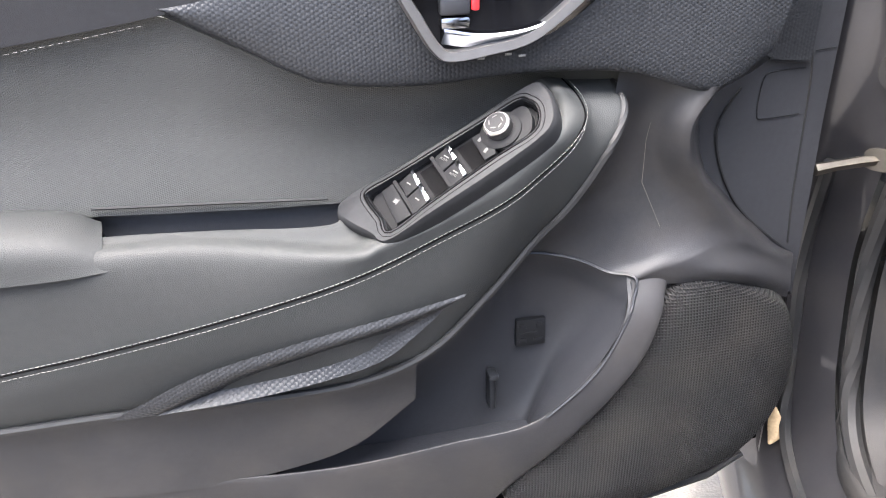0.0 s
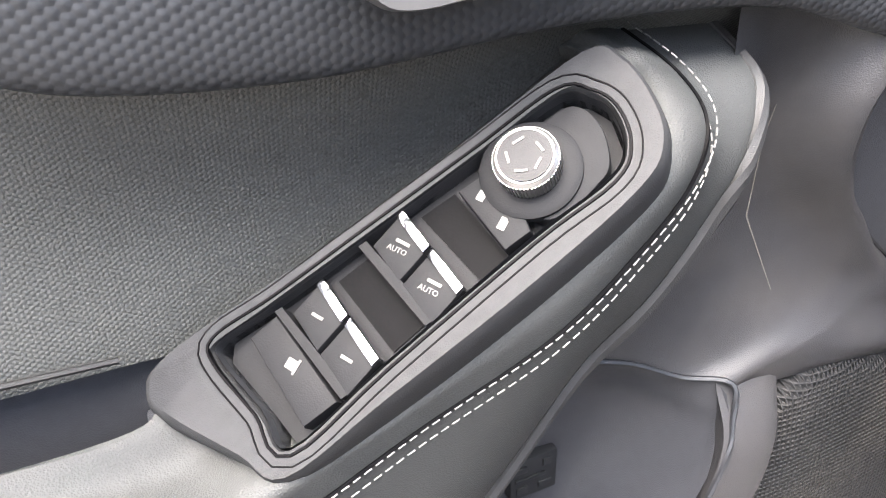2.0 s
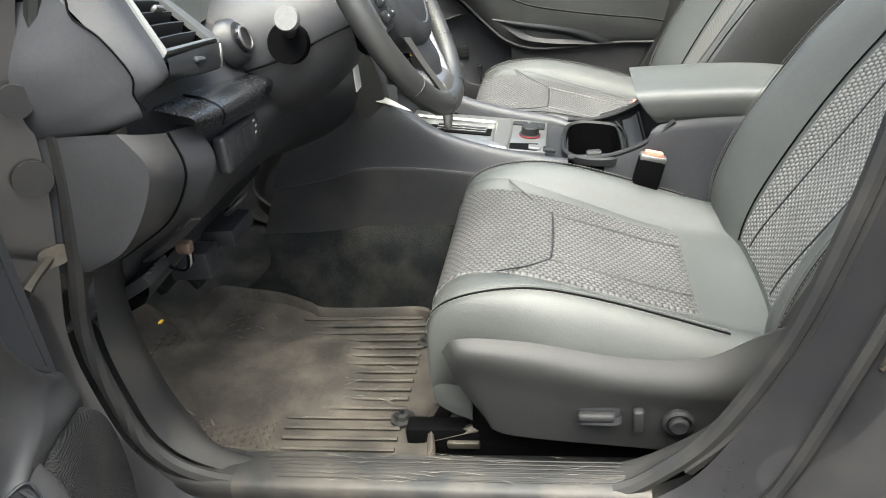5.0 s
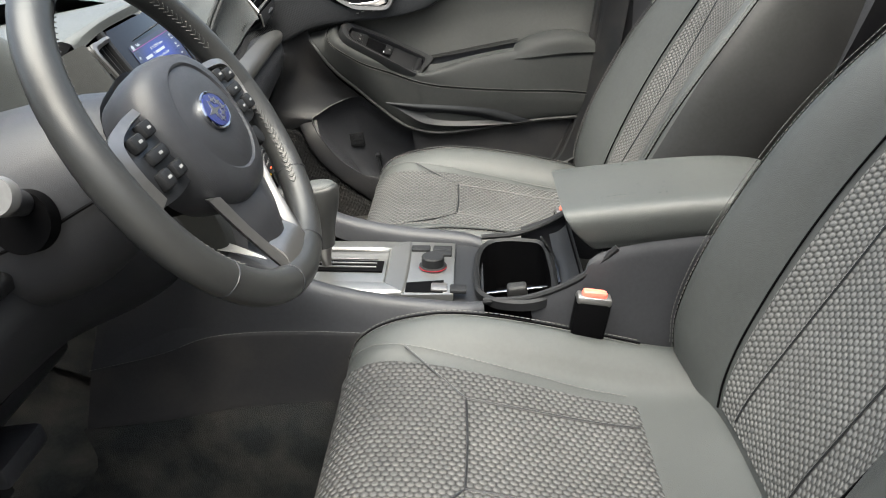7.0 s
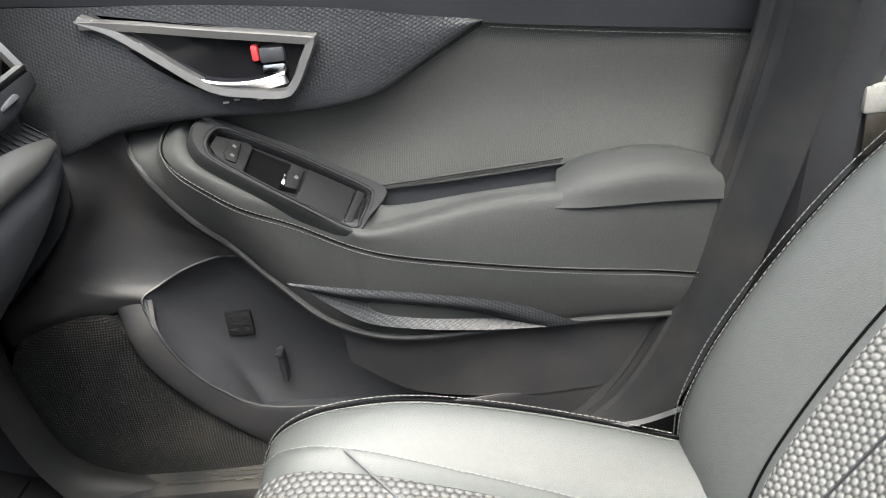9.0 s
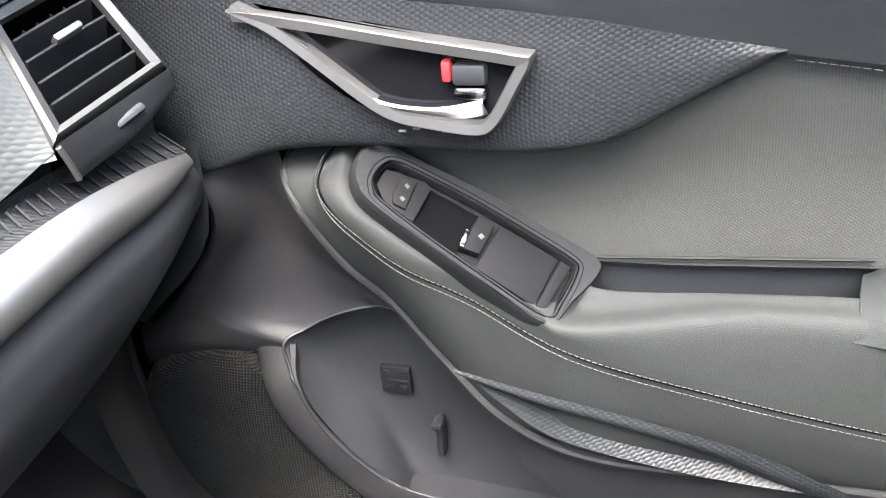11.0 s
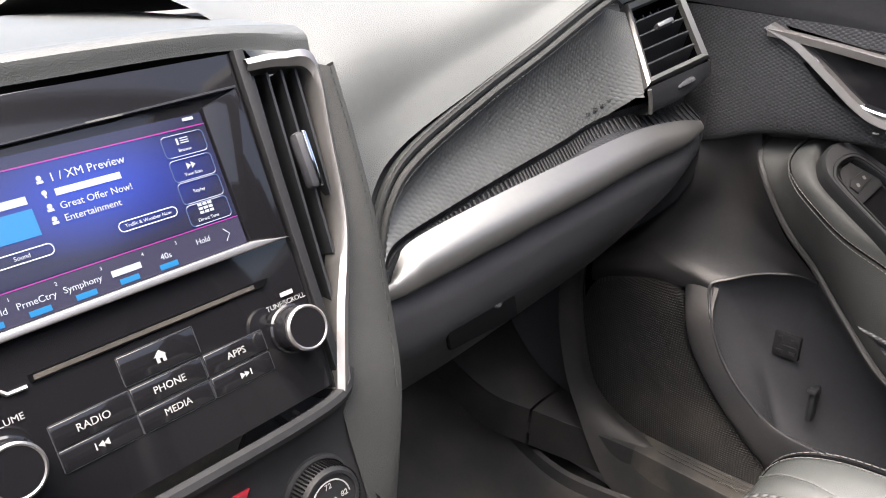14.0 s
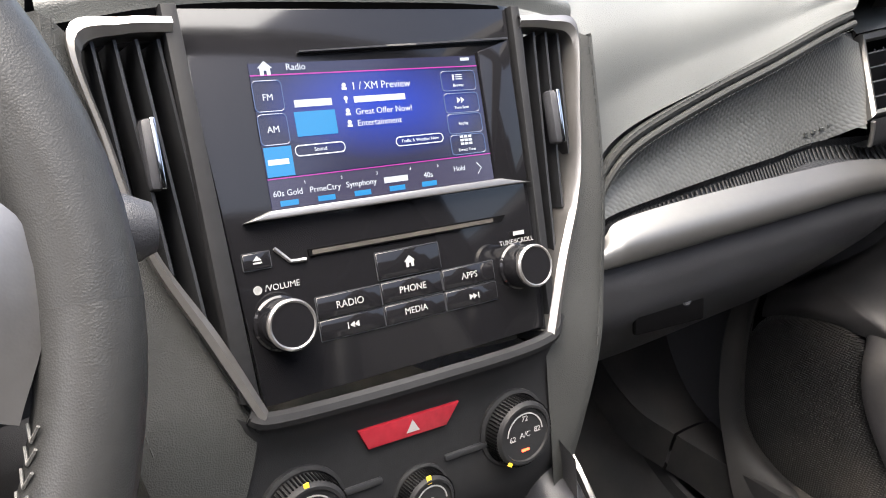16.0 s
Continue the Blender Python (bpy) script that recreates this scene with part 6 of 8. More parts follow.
words = [("Radio", 0.0051, -0.0477, 0.0855, "CENTER"), ("FM", 0.0050, -0.0665, 0.0697, "CENTER"), ("AM", 0.0050, -0.0663, 0.0524, "CENTER"), ("1 / XM Preview", 0.0062, -0.0160, 0.0732, "LEFT"), ("Great Offer Now!", 0.0051, -0.0158, 0.0585, "LEFT"), ("Entertainment", 0.0051, -0.0158, 0.0520, "LEFT"), ("60s Gold", 0.0047, -0.0641, 0.0179, "CENTER"), ("PrmeCtry", 0.0047, -0.0420, 0.0179, "CENTER"), ("Symphony", 0.0047, -0.0194, 0.0180, "CENTER"), ("40s", 0.0047, 0.0258, 0.0176, "CENTER"), ("Hold", 0.0043, 0.0488, 0.0190, "CENTER"),
         ("Sound", 0.0031, -0.0408, 0.0398, "CENTER"), ("Traffic & Weather Now", 0.0027, 0.0242, 0.0393, "CENTER"), ("Browse", 0.0026, 0.0578, 0.0702, "CENTER"), ("Tune Scan", 0.0026, 0.0577, 0.0565, "CENTER"), ("Replay", 0.0027, 0.0572, 0.0466, "CENTER"), ("Direct Tune", 0.0026, 0.0570, 0.0302, "CENTER")] + [(str(k + 1), 0.0027, u, 0.0225, "CENTER") for k, u in enumerate((-0.0535, -0.0312, -0.0085, 0.0140, 0.0335))]
for text, size, u, v, al in words:
    part("screen_word", tl(text, size, u, v, al), SCREEN_WHITE, disp, "white screen lettering")
for u, v, w, h in ((0.0015, 0.0657, 0.034, 0.0036), (-0.0407, 0.0655, 0.0225, 0.0040), (-0.0664, 0.0350, 0.0120, 0.0030), (0.0035, 0.0178, 0.0160, 0.0034), (0.0655, 0.0862, 0.0065, 0.0018)):
    part("word_bar", bar(u, v, w, h), SCREEN_WHITE, disp)
tagged(part("channel_bar", join(*[bar(u, 0.0125, 0.0105, 0.0030) for u in (-0.0641, -0.0420, -0.0194, 0.0035, 0.0258)]), SCREEN_CYAN, disp), kind="stuff")
house = [(-0.005, 0), (0, 0.0045), (0.005, 0), (0.0035, 0), (0.0035, -0.0045), (0.001, -0.0045), (0.001, -0.0015), (-0.001, -0.0015), (-0.001, -0.0045), (-0.0035, -0.0045), (-0.0035, 0)]


def pill(u, v, w, h, t=0.0003):
    """A thin rounded outline on the display."""
    r = min(h * 0.48, 0.0025)
    o = [(u + a * (w / 2 - r) + r * math.cos(c), v + b * (h / 2 - r) + r * math.sin(c)) for a, b, c0 in ((1, 1, 0.0), (-1, 1, 0.5), (-1, -1, 1.0), (1, -1, 1.5)) for c in np.linspace(c0, c0 + 0.5, 6) * math.pi]
    return sweep([P(a, b, 0.0014) for a, b in o], t, 4, closed=True)


part("screen_icon", prism([(-0.0655 + a * 0.85, 0.0855 + b * 0.85) for a, b in house], 0.0014, 0.0016, SP), SCREEN_WHITE, disp)
for k, v in enumerate((0.0732, 0.0657, 0.0587, 0.0521)):
    part("screen_icon", join(lathe([(0.0013, 0.0014), (0.0013, 0.0016), (0, 0.0016)], SP @ Matrix.Translation((-0.0205, v + 0.0010, 0)), 12), bar(-0.0205, v - 0.0010, 0.0032 if k != 1 else 0.0010, 0.0014)), SCREEN_WHITE, disp)
part("screen_icon", join(*[prism([(a, 0.0592), (a + 0.0026, 0.0611), (a, 0.0630)], 0.0014, 0.0016, SP) for a in (0.0552, 0.0580)]), SCREEN_WHITE, disp)
part("screen_icon", join(*[bar(0.0542 + 0.0031 * a, 0.0384 - 0.0022 * b, 0.0024, 0.0015) for a in range(3) for b in range(3)]), SCREEN_WHITE, disp)
part("screen_icon", join(*[bar(0.0590, 0.0767 - 0.0013 * b, 0.0050, 0.0006) for b in range(3)], bar(0.0548, 0.0752, 0.0012, 0.0036)), SCREEN_WHITE, disp)
part("screen_icon", sweep([P(0.0625, 0.0215, 0.0015), P(0.0655, 0.0180, 0.0015), P(0.0625, 0.0145, 0.0015)], 0.0003, 4), SCREEN_WHITE, disp)
for u, v, w, h in ((-0.0408, 0.0398, 0.030, 0.0056), (0.0242, 0.0393, 0.033, 0.0052)):
    part("outline", pill(u, v, w, h), SCREEN_WHITE, disp)
for v in (0.0730, 0.0593, 0.0465, 0.0335):
    part("outline", pill(0.0585, v, 0.0255, 0.0120), SCREEN_LINE, disp)
for v in (0.0705, 0.0525):
    part("outline", pill(-0.0660, v, 0.0165, 0.0165), SCREEN_LINE, disp)

# disc slot, buttons and knobs
part("disc_slot", join(prism([(-0.058, -0.0180), (0.074, -0.0180), (0.0785, -0.0140), (-0.058, -0.0140)], -0.004, 0.0015, SP)), DARK, stack)
part("slot_edge", sweep([P(-0.077, -0.0105, 0.001), P(-0.069, -0.0188, 0.001), P(-0.060, -0.0190, 0.001)], 0.0012, 5), SATIN, stack)
part("slot_liner", prism([(-0.056, -0.0172), (0.068, -0.0172), (0.068, -0.0148), (-0.056, -0.0148)], 0.0015, 0.0019, SP), MAT_RUBBER, stack)


def button(nm, u, v, w, h, txt="", size=0.006, icon=None):
    b = part(nm, prism([(u - w / 2, v - h / 2), (u + w / 2, v - h / 2), (u + w / 2, v + h / 2), (u - w / 2, v + h / 2)], -0.002, 0.0014, SP, 0.0006), GLOSS, stack)
    part("button_gap", join(*[bar2(u, v + q * (h / 2 + 0.0003), w, 0.0005) for q in (-1, 1)], *[bar2(u + q * (w / 2 + 0.0003), v, 0.0005, h) for q in (-1, 1)]), PLASTIC, b)
    if txt:
        part("marking", lettering(txt, size, SP @ Matrix.Translation((u, v, 0.0016)), 0.0001), WHITE, b)
    if icon:
        part("marking", icon, WHITE, b)


bar2 = lambda u, v, w, h: R4(u - w / 2, v - h / 2, u + w / 2, v + h / 2, 0.0002, 0.0006)
tri = lambda u, v, s: prism([(u - s * 0.0016, v - 0.0018), (u - s * 0.0016, v + 0.0018), (u + s * 0.0014, v)], 0.0016, 0.0018, SP)
ic = lambda u, v, w, h: R4(u - w / 2, v - h / 2, u + w / 2, v + h / 2, 0.0016, 0.0018)
button("eject_button", -0.0875, -0.0155, 0.015, 0.0085, icon=join(prism([(-0.0900, -0.0154), (-0.0850, -0.0154), (-0.0875, -0.0128)], 0.0016, 0.0018, SP), ic(-0.0875, -0.0166, 0.005, 0.0009)))
button("home_button", 0.0035, -0.0310, 0.043, 0.0155, icon=prism([(0.0035 + a * 0.75, -0.0310 + b * 0.75) for a, b in house], 0.0016, 0.0018, SP))
button("radio_button", -0.0385, -0.0475, 0.040, 0.0125, "RADIO", 0.0057)
button("phone_button", 0.0030, -0.0470, 0.041, 0.0120, "PHONE", 0.0056)
button("apps_button", 0.0440, -0.0470, 0.038, 0.0120, "APPS", 0.0056)
button("back_button", -0.0385, -0.0600, 0.040, 0.0110, icon=join(tri(-0.0395, -0.0600, -1), tri(-0.0367, -0.0600, -1), ic(-0.0420, -0.0600, 0.0007, 0.0036)))
button("media_button", 0.0030, -0.0600, 0.041, 0.0110, "MEDIA", 0.0054)
button("next_button", 0.0440, -0.0600, 0.038, 0.0110, icon=join(tri(0.0432, -0.0602, 1), tri(0.0460, -0.0602, 1), ic(0.0484, -0.0602, 0.0007, 0.0036)))
for wd in (lettering("/VOLUME", 0.0048, SP @ Matrix.Translation((-0.0755, -0.0310, 0.0004)), 0.0001), lettering("TUNE/SCROLL", 0.0043, SP @ Matrix.Translation((0.0850, -0.0320, 0.0004)), 0.0001), lathe([(0.0024, 0.0002), (0.0024, 0.0005), (0.0016, 0.0005), (0.0016, 0.0002)], SP @ Matrix.Translation((-0.0895, -0.0310, 0.0)), 16), ic(0.0865, -0.0268, 0.009, 0.0026)):
    part("panel_word", wd, WHITE, stack)
for u, v in ((-0.0805, -0.0505), (0.0825, -0.0480)):
    K = SP @ Matrix.Translation((u, v, 0))
    kb = part("rotary_knob", lathe([(0.0150, 0.0), (0.0150, 0.002), (0.0138, 0.003), (0.0132, 0.018), (0.0120, 0.0195)], K, 44), GLOSS, stack, "black knob with bright ring")
    part("knob_ring", lathe([(0.0134, 0.0165), (0.0136, 0.019), (0.0125, 0.0202), (0.0116, 0.0198), (0.0114, 0.017)], K, 44), SATIN, kb, "bright metal ring")
    part("knob_face", lathe([(0.0116, 0.0185), (0.0, 0.0188)], K, 32), GLOSS, kb)

# centre vents either side of the panel
for s in (-1, 1):
    v = thing("air_vent", P(s * 0.13, 0.05), "tall centre air vent with silver frame and upright black slats", "air vent", "air vents")
    inner_e = [(s * 0.110, 0.110), (s * 0.103, 0.0), (s * 0.096, -0.100)]
    outer_e = [(s * 0.160, 0.100), (s * 0.147, 0.02), (s * 0.102, -0.104)]
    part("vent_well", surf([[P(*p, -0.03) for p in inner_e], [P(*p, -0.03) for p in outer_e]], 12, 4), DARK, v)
    part("well_side", join(surf([[P(*p, -0.03) for p in inner_e], [P(*p, 0.002) for p in inner_e]], 12, 3), surf([[P(*p, -0.03) for p in outer_e], [P(*p, 0.002) for p in outer_e]], 12, 3)), TRIM, v)
    fr = [(s * 0.111, 0.112), (s * 0.135, 0.112), (s * 0.160, 0.106), (s * 0.153, 0.055), (s * 0.143, 0.0), (s * 0.121, -0.052), (s * 0.101, -0.099)]
    fi = [(s * 0.111, 0.105), (s * 0.135, 0.104), (s * 0.155, 0.096), (s * 0.149, 0.053), (s * 0.138, 0.0), (s * 0.114, -0.050), (s * 0.096, -0.094)]
    a, b = spline(fr, 40), spline(fi, 40)
    part("vent_frame", grid_mesh([[P(*p, -0.004) for p in a], [P(*p, 0.006) for p in a], [P(*(p * 0.5 + q * 0.5), 0.0075) for p, q in zip(a, b)], [P(*p, 0.004) for p in b], [P(*p, -0.014) for p in b]]), SATIN, v, "satin silver frame")
    for k in range(4):
        u = 0.118 + 0.0105 * k
        lo = max(-0.085, (u - 0.1436) / 0.296)
        top, bot = (s * u, 0.103), (s * (u - 0.067 * (0.103 - lo)), lo)
        edge = [P(top[0] + (bot[0] - top[0]) * t, top[1] + (bot[1] - top[1]) * t, -0.002) for t in (0, 0.5, 1)]
        back = [P(top[0] + s * 0.003 + (bot[0] - top[0]) * t, top[1] + (bot[1] - top[1]) * t, -0.026) for t in (0, 0.5, 1)]
        part("slat", surf([edge, back], 10, 3, thick=0.0016), TRIM, v)
    part("tab", rbox((0, 0, 0), (0.008, 0.036, 0.010), 0.003, 2, SP @ Matrix.Translation((s * 0.131, 0.045, 0.001))), PLASTIC, v)
    part("tab_trim", rbox((0, 0, 0), (0.003, 0.036, 0.003), 0.001, 2, SP @ Matrix.Translation((s * 0.131 + 0.002, 0.045, 0.0060))), CHROME, v)
part("stack_hood", surf([[P(-0.17, 0.112, -0.01), P(-0.10, 0.120, 0.0), P(0, 0.121, 0.002), P(0.10, 0.120, 0.0), P(0.17, 0.112, -0.01)], [P(-0.17, 0.128, -0.012), P(-0.10, 0.134, 0.0), P(0, 0.136, 0.002), P(0.10, 0.134, 0.0), P(0.17, 0.128, -0.012)], [P(-0.17, 0.15, -0.06), P(-0.10, 0.152, -0.05), P(0, 0.154, -0.05), P(0.10, 0.152, -0.05), P(0.17, 0.15, -0.06)], [(-0.2, 0.5, 1.13), (-0.1, 0.5, 1.13), (0, 0.5, 1.13), (0.1, 0.5, 1.13), (0.2, 0.5, 1.13)]], 30, 14), PADVINYL, stack, "vinyl hood over the display")

# climate panel
CO = Vector((0, -0.006, 0.885))
CP = basis(CO, (1, 0, 0.03), (0, 0.22, 1.0))
part("climate_panel", surf([[P(-0.13, -0.08, -0.006), P(-0.09, -0.104, 0.0), P(0, -0.106, 0.001), P(0.09, -0.104, 0.0), P(0.125, -0.08, -0.006)], [CP @ Vector(p) for p in ((-0.128, 0.02, -0.006), (-0.09, 0.02, 0.0), (0, 0.022, 0.001), (0.09, 0.02, 0.0), (0.135, 0.02, -0.006))], [CP @ Vector(p) for p in ((-0.125, -0.03, -0.006), (-0.09, -0.035, 0.0), (0, -0.036, 0.001), (0.09, -0.035, 0.0), (0.132, -0.03, -0.006))], [CP @ Vector(p) for p in ((-0.12, -0.065, -0.02), (-0.09, -0.07, -0.016), (0, -0.07, -0.015), (0.09, -0.07, -0.016), (0.125, -0.065, -0.02))]], 30, 20), BEZEL, stack, "satin black climate panel")
hz = part("hazard_switch", prism([(-0.030, 0.014), (0.024, 0.014), (0.034, 0.027), (-0.036, 0.027)], -0.003, 0.004, CP, 0.001), HAZARD, stack, "dark red hazard switch")
part("marking", join(prism([(-0.0045, 0.017), (0.0045, 0.017), (0.0, 0.0245)], 0.004, 0.0043, CP)), WHITE, hz)
for q in (-1, 1):
    part("climate_ledge", rbox((0, 0, 0), (0.036, 0.004, 0.004), 0.001, 2, CP @ Matrix.Translation((q * 0.040, -0.008, 0.002))), TRIM, stack)
for u, v, r, words in ((0.076, -0.003, 0.0225, (("72", 0, 0.0105), ("62", -0.010, -0.0015), ("A/C", 0.0, -0.0005), ("82", 0.010, 0.001))), (0.004, -0.026, 0.0170, (("AUTO", -0.003, 0.002), ("OFF", -0.003, -0.003))), (-0.072, -0.010, 0.0225, (("MODE", 0, -0.008),))):
    K = CP @ Matrix.Translation((u, v, 0))
    kb = part("climate_knob", lathe([(r * 1.16, -0.002), (r * 1.16, 0.003), (r * 1.06, 0.004), (r * 1.04, 0.002), (r, 0.003), (r * 0.97, 0.014), (r * 0.88, 0.0165), (r * 0.80, 0.0165), (r * 0.78, 0.015), (0, 0.015)], K, 44), BEZEL, stack, "black rubber-ringed climate knob")
    tagged(part("knurl", join(*[rbox((0, 0, 0), (0.0010, 0.0010, 0.010), 0, m=K @ Matrix.Rotation(a * 2 * math.pi / 60, 4, "Z") @ Matrix.Translation((r * 0.99, 0, 0.009))) for a in range(60)]), DARK, kb), kind="stuff")
    part("marking", join(*[lettering(t, 0.0052 if r > 0.02 else 0.0034, K @ Matrix.Translation((a, b, 0.0152)), 0.0001) for t, a, b in words if t != "MODE"], *[rbox((0, 0, 0), (0.0028, 0.0008, 0.0004), 0, m=K @ Matrix.Rotation(a, 4, "Z") @ Matrix.Translation((0, r * 0.62, 0.0153))) for a in np.linspace(-1.4, 1.4, 14)]), WHITE, kb)
    part("lamp", rbox((0, 0, 0), (0.006, 0.0016, 0.0006), 0, m=K @ Matrix.Translation((0, -r * 0.48, 0.0152))), LED_RED, kb, "red indicator lamp")
    part("pointer", rbox((0, 0, 0), (0.003, 0.005, 0.001), 0, m=K @ Matrix.Rotation(2.5 if u > 0.05 else 0.1, 4, "Z") @ Matrix.Translation((0, r * 0.9, 0.0155))), YELLOW, kb)

# ---- driver's side of the dashboard ----
part("driver_pad", surf([[(-0.10, 0.62, 1.10), (-0.3, 0.62, 1.11), (-0.5, 0.60, 1.11), (-0.62, 0.58, 1.09), (-0.76, 0.54, 1.06)], [(-0.15, 0.30, 1.165), (-0.25, 0.30, 1.20), (-0.45, 0.30, 1.20), (-0.58, 0.28, 1.165), (-0.745, 0.30, 1.145)], [(-0.17, 0.15, 1.13), (-0.25, 0.17, 1.18), (-0.45, 0.17, 1.18), (-0.56, 0.17, 1.145), (-0.742, 0.16, 1.142)], [(-0.18, 0.12, 1.05), (-0.25, 0.15, 1.06), (-0.45, 0.15, 1.06), (-0.56, 0.14, 1.05), (-0.66, 0.14, 1.05)]], 40, 20), PADVINYL, dash, "dark vinyl instrument hood")
part("side_cover", surf([[(-0.735, 0.42, 1.10), (-0.742, 0.25, 1.137), (-0.742, 0.152, 1.142)], [(-0.757, 0.42, 1.07), (-0.758, 0.25, 1.10), (-0.749, 0.146, 1.122)], [(-0.762, 0.42, 1.05), (-0.766, 0.22, 1.07), (-0.750, 0.122, 1.101)], [(-0.762, 0.42, 1.02), (-0.764, 0.20, 1.035), (-0.748, 0.101, 1.062)], [(-0.76, 0.42, 1.0), (-0.760, 0.19, 1.015), (-0.747, 0.105, 1.040)], [(-0.752, 0.42, 0.99), (-0.752, 0.18, 1.000), (-0.742, 0.105, 1.014)], [(-0.73, 0.40, 0.985), (-0.73, 0.18, 0.992), (-0.72, 0.13, 1.006)]], 24, 30), PLASTIC, dash, "smooth side cover of the dashboard")
part("cover_seam", sweep([(-0.7445, 0.150, 1.141), (-0.7515, 0.145, 1.123), (-0.752, 0.121, 1.101), (-0.750, 0.100, 1.062), (-0.749, 0.104, 1.040), (-0.744, 0.098, 1.022)], 0.0012, 6, n=30), DARK, dash)
POD0 = [(-0.752, 0.135, 1.000), (-0.752, 0.112, 0.965), (-0.752, 0.116, 0.937), (-0.752, 0.142, 0.891), (-0.752, 0.176, 0.855), (-0.750, 0.225, 0.832)]
POD1 = [(-0.700, 0.106, 0.982), (-0.698, 0.098, 0.945), (-0.698, 0.105, 0.915), (-0.699, 0.135, 0.873), (-0.700, 0.188, 0.838), (-0.700, 0.240, 0.808)]
POD2 = [(-0.656, 0.100, 0.975), (-0.652, 0.088, 0.950), (-0.650, 0.086, 0.925), (-0.652, 0.100, 0.893), (-0.655, 0.140, 0.852), (-0.657, 0.215, 0.805)]
part("side_pod", surf([[(-0.757, 0.42, z + 0.01) for _, _, z in POD0], [(-0.758, 0.30, z + 0.004) for _, _, z in POD0], POD0], 26, 12), PLASTIC, dash, "dark lower side cover of the dashboard")
part("pod_bevel", surf([POD0, [tuple(np.array(a) * 0.5 + np.array(b) * 0.5 + (-0.004, -0.003, 0)) for a, b in zip(POD0, POD1)], POD1], 26, 8), PLASTIC_DUSTY, dash, "bevelled edge of the side cover")
part("pod_seam", sweep(POD1, 0.0022, 6, n=30), DARK, dash)
part("pod_face", surf([[(x + 0.002, y + 0.004, z) for x, y, z in POD1], POD2, [(x + 0.006, y + 0.008, z) for x, y, z in POD2], [(x + 0.012, y + 0.05, z) for x, y, z in POD2]], 26, 14), PLASTIC, dash, "black pod face beside the switches")
a0 = [(-0.17, 0.08, 1.02), (-0.26, 0.12, 1.03), (-0.46, 0.12, 1.03), (-0.57, 0.12, 1.02), (-0.64, 0.13, 1.02), (-0.70, 0.15, 1.02)]
a1 = [(-0.16, 0.05, 0.94), (-0.26, 0.09, 0.955), (-0.46, 0.080, 0.952), (-0.57, 0.090, 0.952), (-0.64, 0.12, 0.96), (-0.70, 0.16, 0.96)]
a2 = [(-0.15, 0.03, 0.87), (-0.26, 0.085, 0.89), (-0.46, 0.090, 0.90), (-0.57, 0.105, 0.885), (-0.64, 0.14, 0.88), (-0.70, 0.18, 0.88)]
a3 = [(-0.15, 0.08, 0.80), (-0.26, 0.13, 0.82), (-0.46, 0.15, 0.825), (-0.57, 0.16, 0.82), (-0.64, 0.19, 0.82), (-0.70, 0.22, 0.82)]
a4 = [(-0.15, 0.22, 0.75), (-0.26, 0.25, 0.76), (-0.46, 0.26, 0.76), (-0.57, 0.26, 0.75), (-0.64, 0.26, 0.75), (-0.70, 0.27, 0.75)]
a5 = [(-0.15, 0.40, 0.74), (-0.26, 0.40, 0.74), (-0.46, 0.40, 0.72), (-0.57, 0.38, 0.70), (-0.64, 0.38, 0.68), (-0.70, 0.38, 0.68)]
part("knee_panel", surf([a0, a1, a2, a3, a4, a5], 40, 34), PLASTIC, dash, "black plastic knee panel")
part("driver_strip", surf([mir(-1, [(0.43, 0.125, 0.985), (0.52, 0.118, 0.996), (0.62, 0.115, 1.004), (0.70, 0.120, 1.010)]), mir(-1, [(0.43, 0.095, 0.982), (0.52, 0.088, 0.990), (0.62, 0.086, 0.997), (0.70, 0.095, 1.003)]), mir(-1, [(0.435, 0.070, 0.972), (0.52, 0.064, 0.978), (0.62, 0.064, 0.985), (0.69, 0.076, 0.992)]), mir(-1, [(0.44, 0.074, 0.955), (0.52, 0.068, 0.960), (0.62, 0.070, 0.967), (0.685, 0.084, 0.976)])], 28, 20), SATIN_BLACK, dash, "satin dark trim strip")
part("strip_seam", sweep([(-0.628, 0.114, 1.0055), (-0.630, 0.086, 0.9985), (-0.636, 0.064, 0.985), (-0.636, 0.069, 0.968)], 0.0012, 5, n=16), DARK, dash)
bank = part("switch_bank", rbox((-0.565, 0.088, 0.922), (0.118, 0.018, 0.050), 0.006, 3), TRIM, dash, "bank of blank switches")
for k in range(4):
    sw_ = part("blank_switch", rbox((-0.606 + 0.0265 * k, 0.0795, 0.9225), (0.0225, 0.006, 0.034), 0.003), BEZEL, bank)
    if k == 3:
        for j in range(3):
            part("marking", rbox((-0.530 + 0.004 * (j % 2), 0.0762, 0.938 - 0.008 * j), (0.006, 0.001, 0.003), 0.0004), WHITE, sw_)
sb_ = basis((-0.480, 0.090, 1.036), (1, 0, 0), (0, 0.3, 1))
sbt = part("start_button", lathe([(0.0185, -0.012), (0.0185, 0.004), (0.015, 0.007), (0.0125, 0.006), (0, 0.006)], sb_, 28), GLOSS, dash, "small round black start button")
part("button_ring", lathe([(0.0165, 0.002), (0.0165, 0.0075), (0.0145, 0.0085), (0.0138, 0.004)], sb_, 28), SATIN, sbt)
part("button_boss", lathe([(0.034, -0.02), (0.031, -0.006), (0.024, 0.0), (0.018, 0.0)], sb_, 30), TRIM, dash)
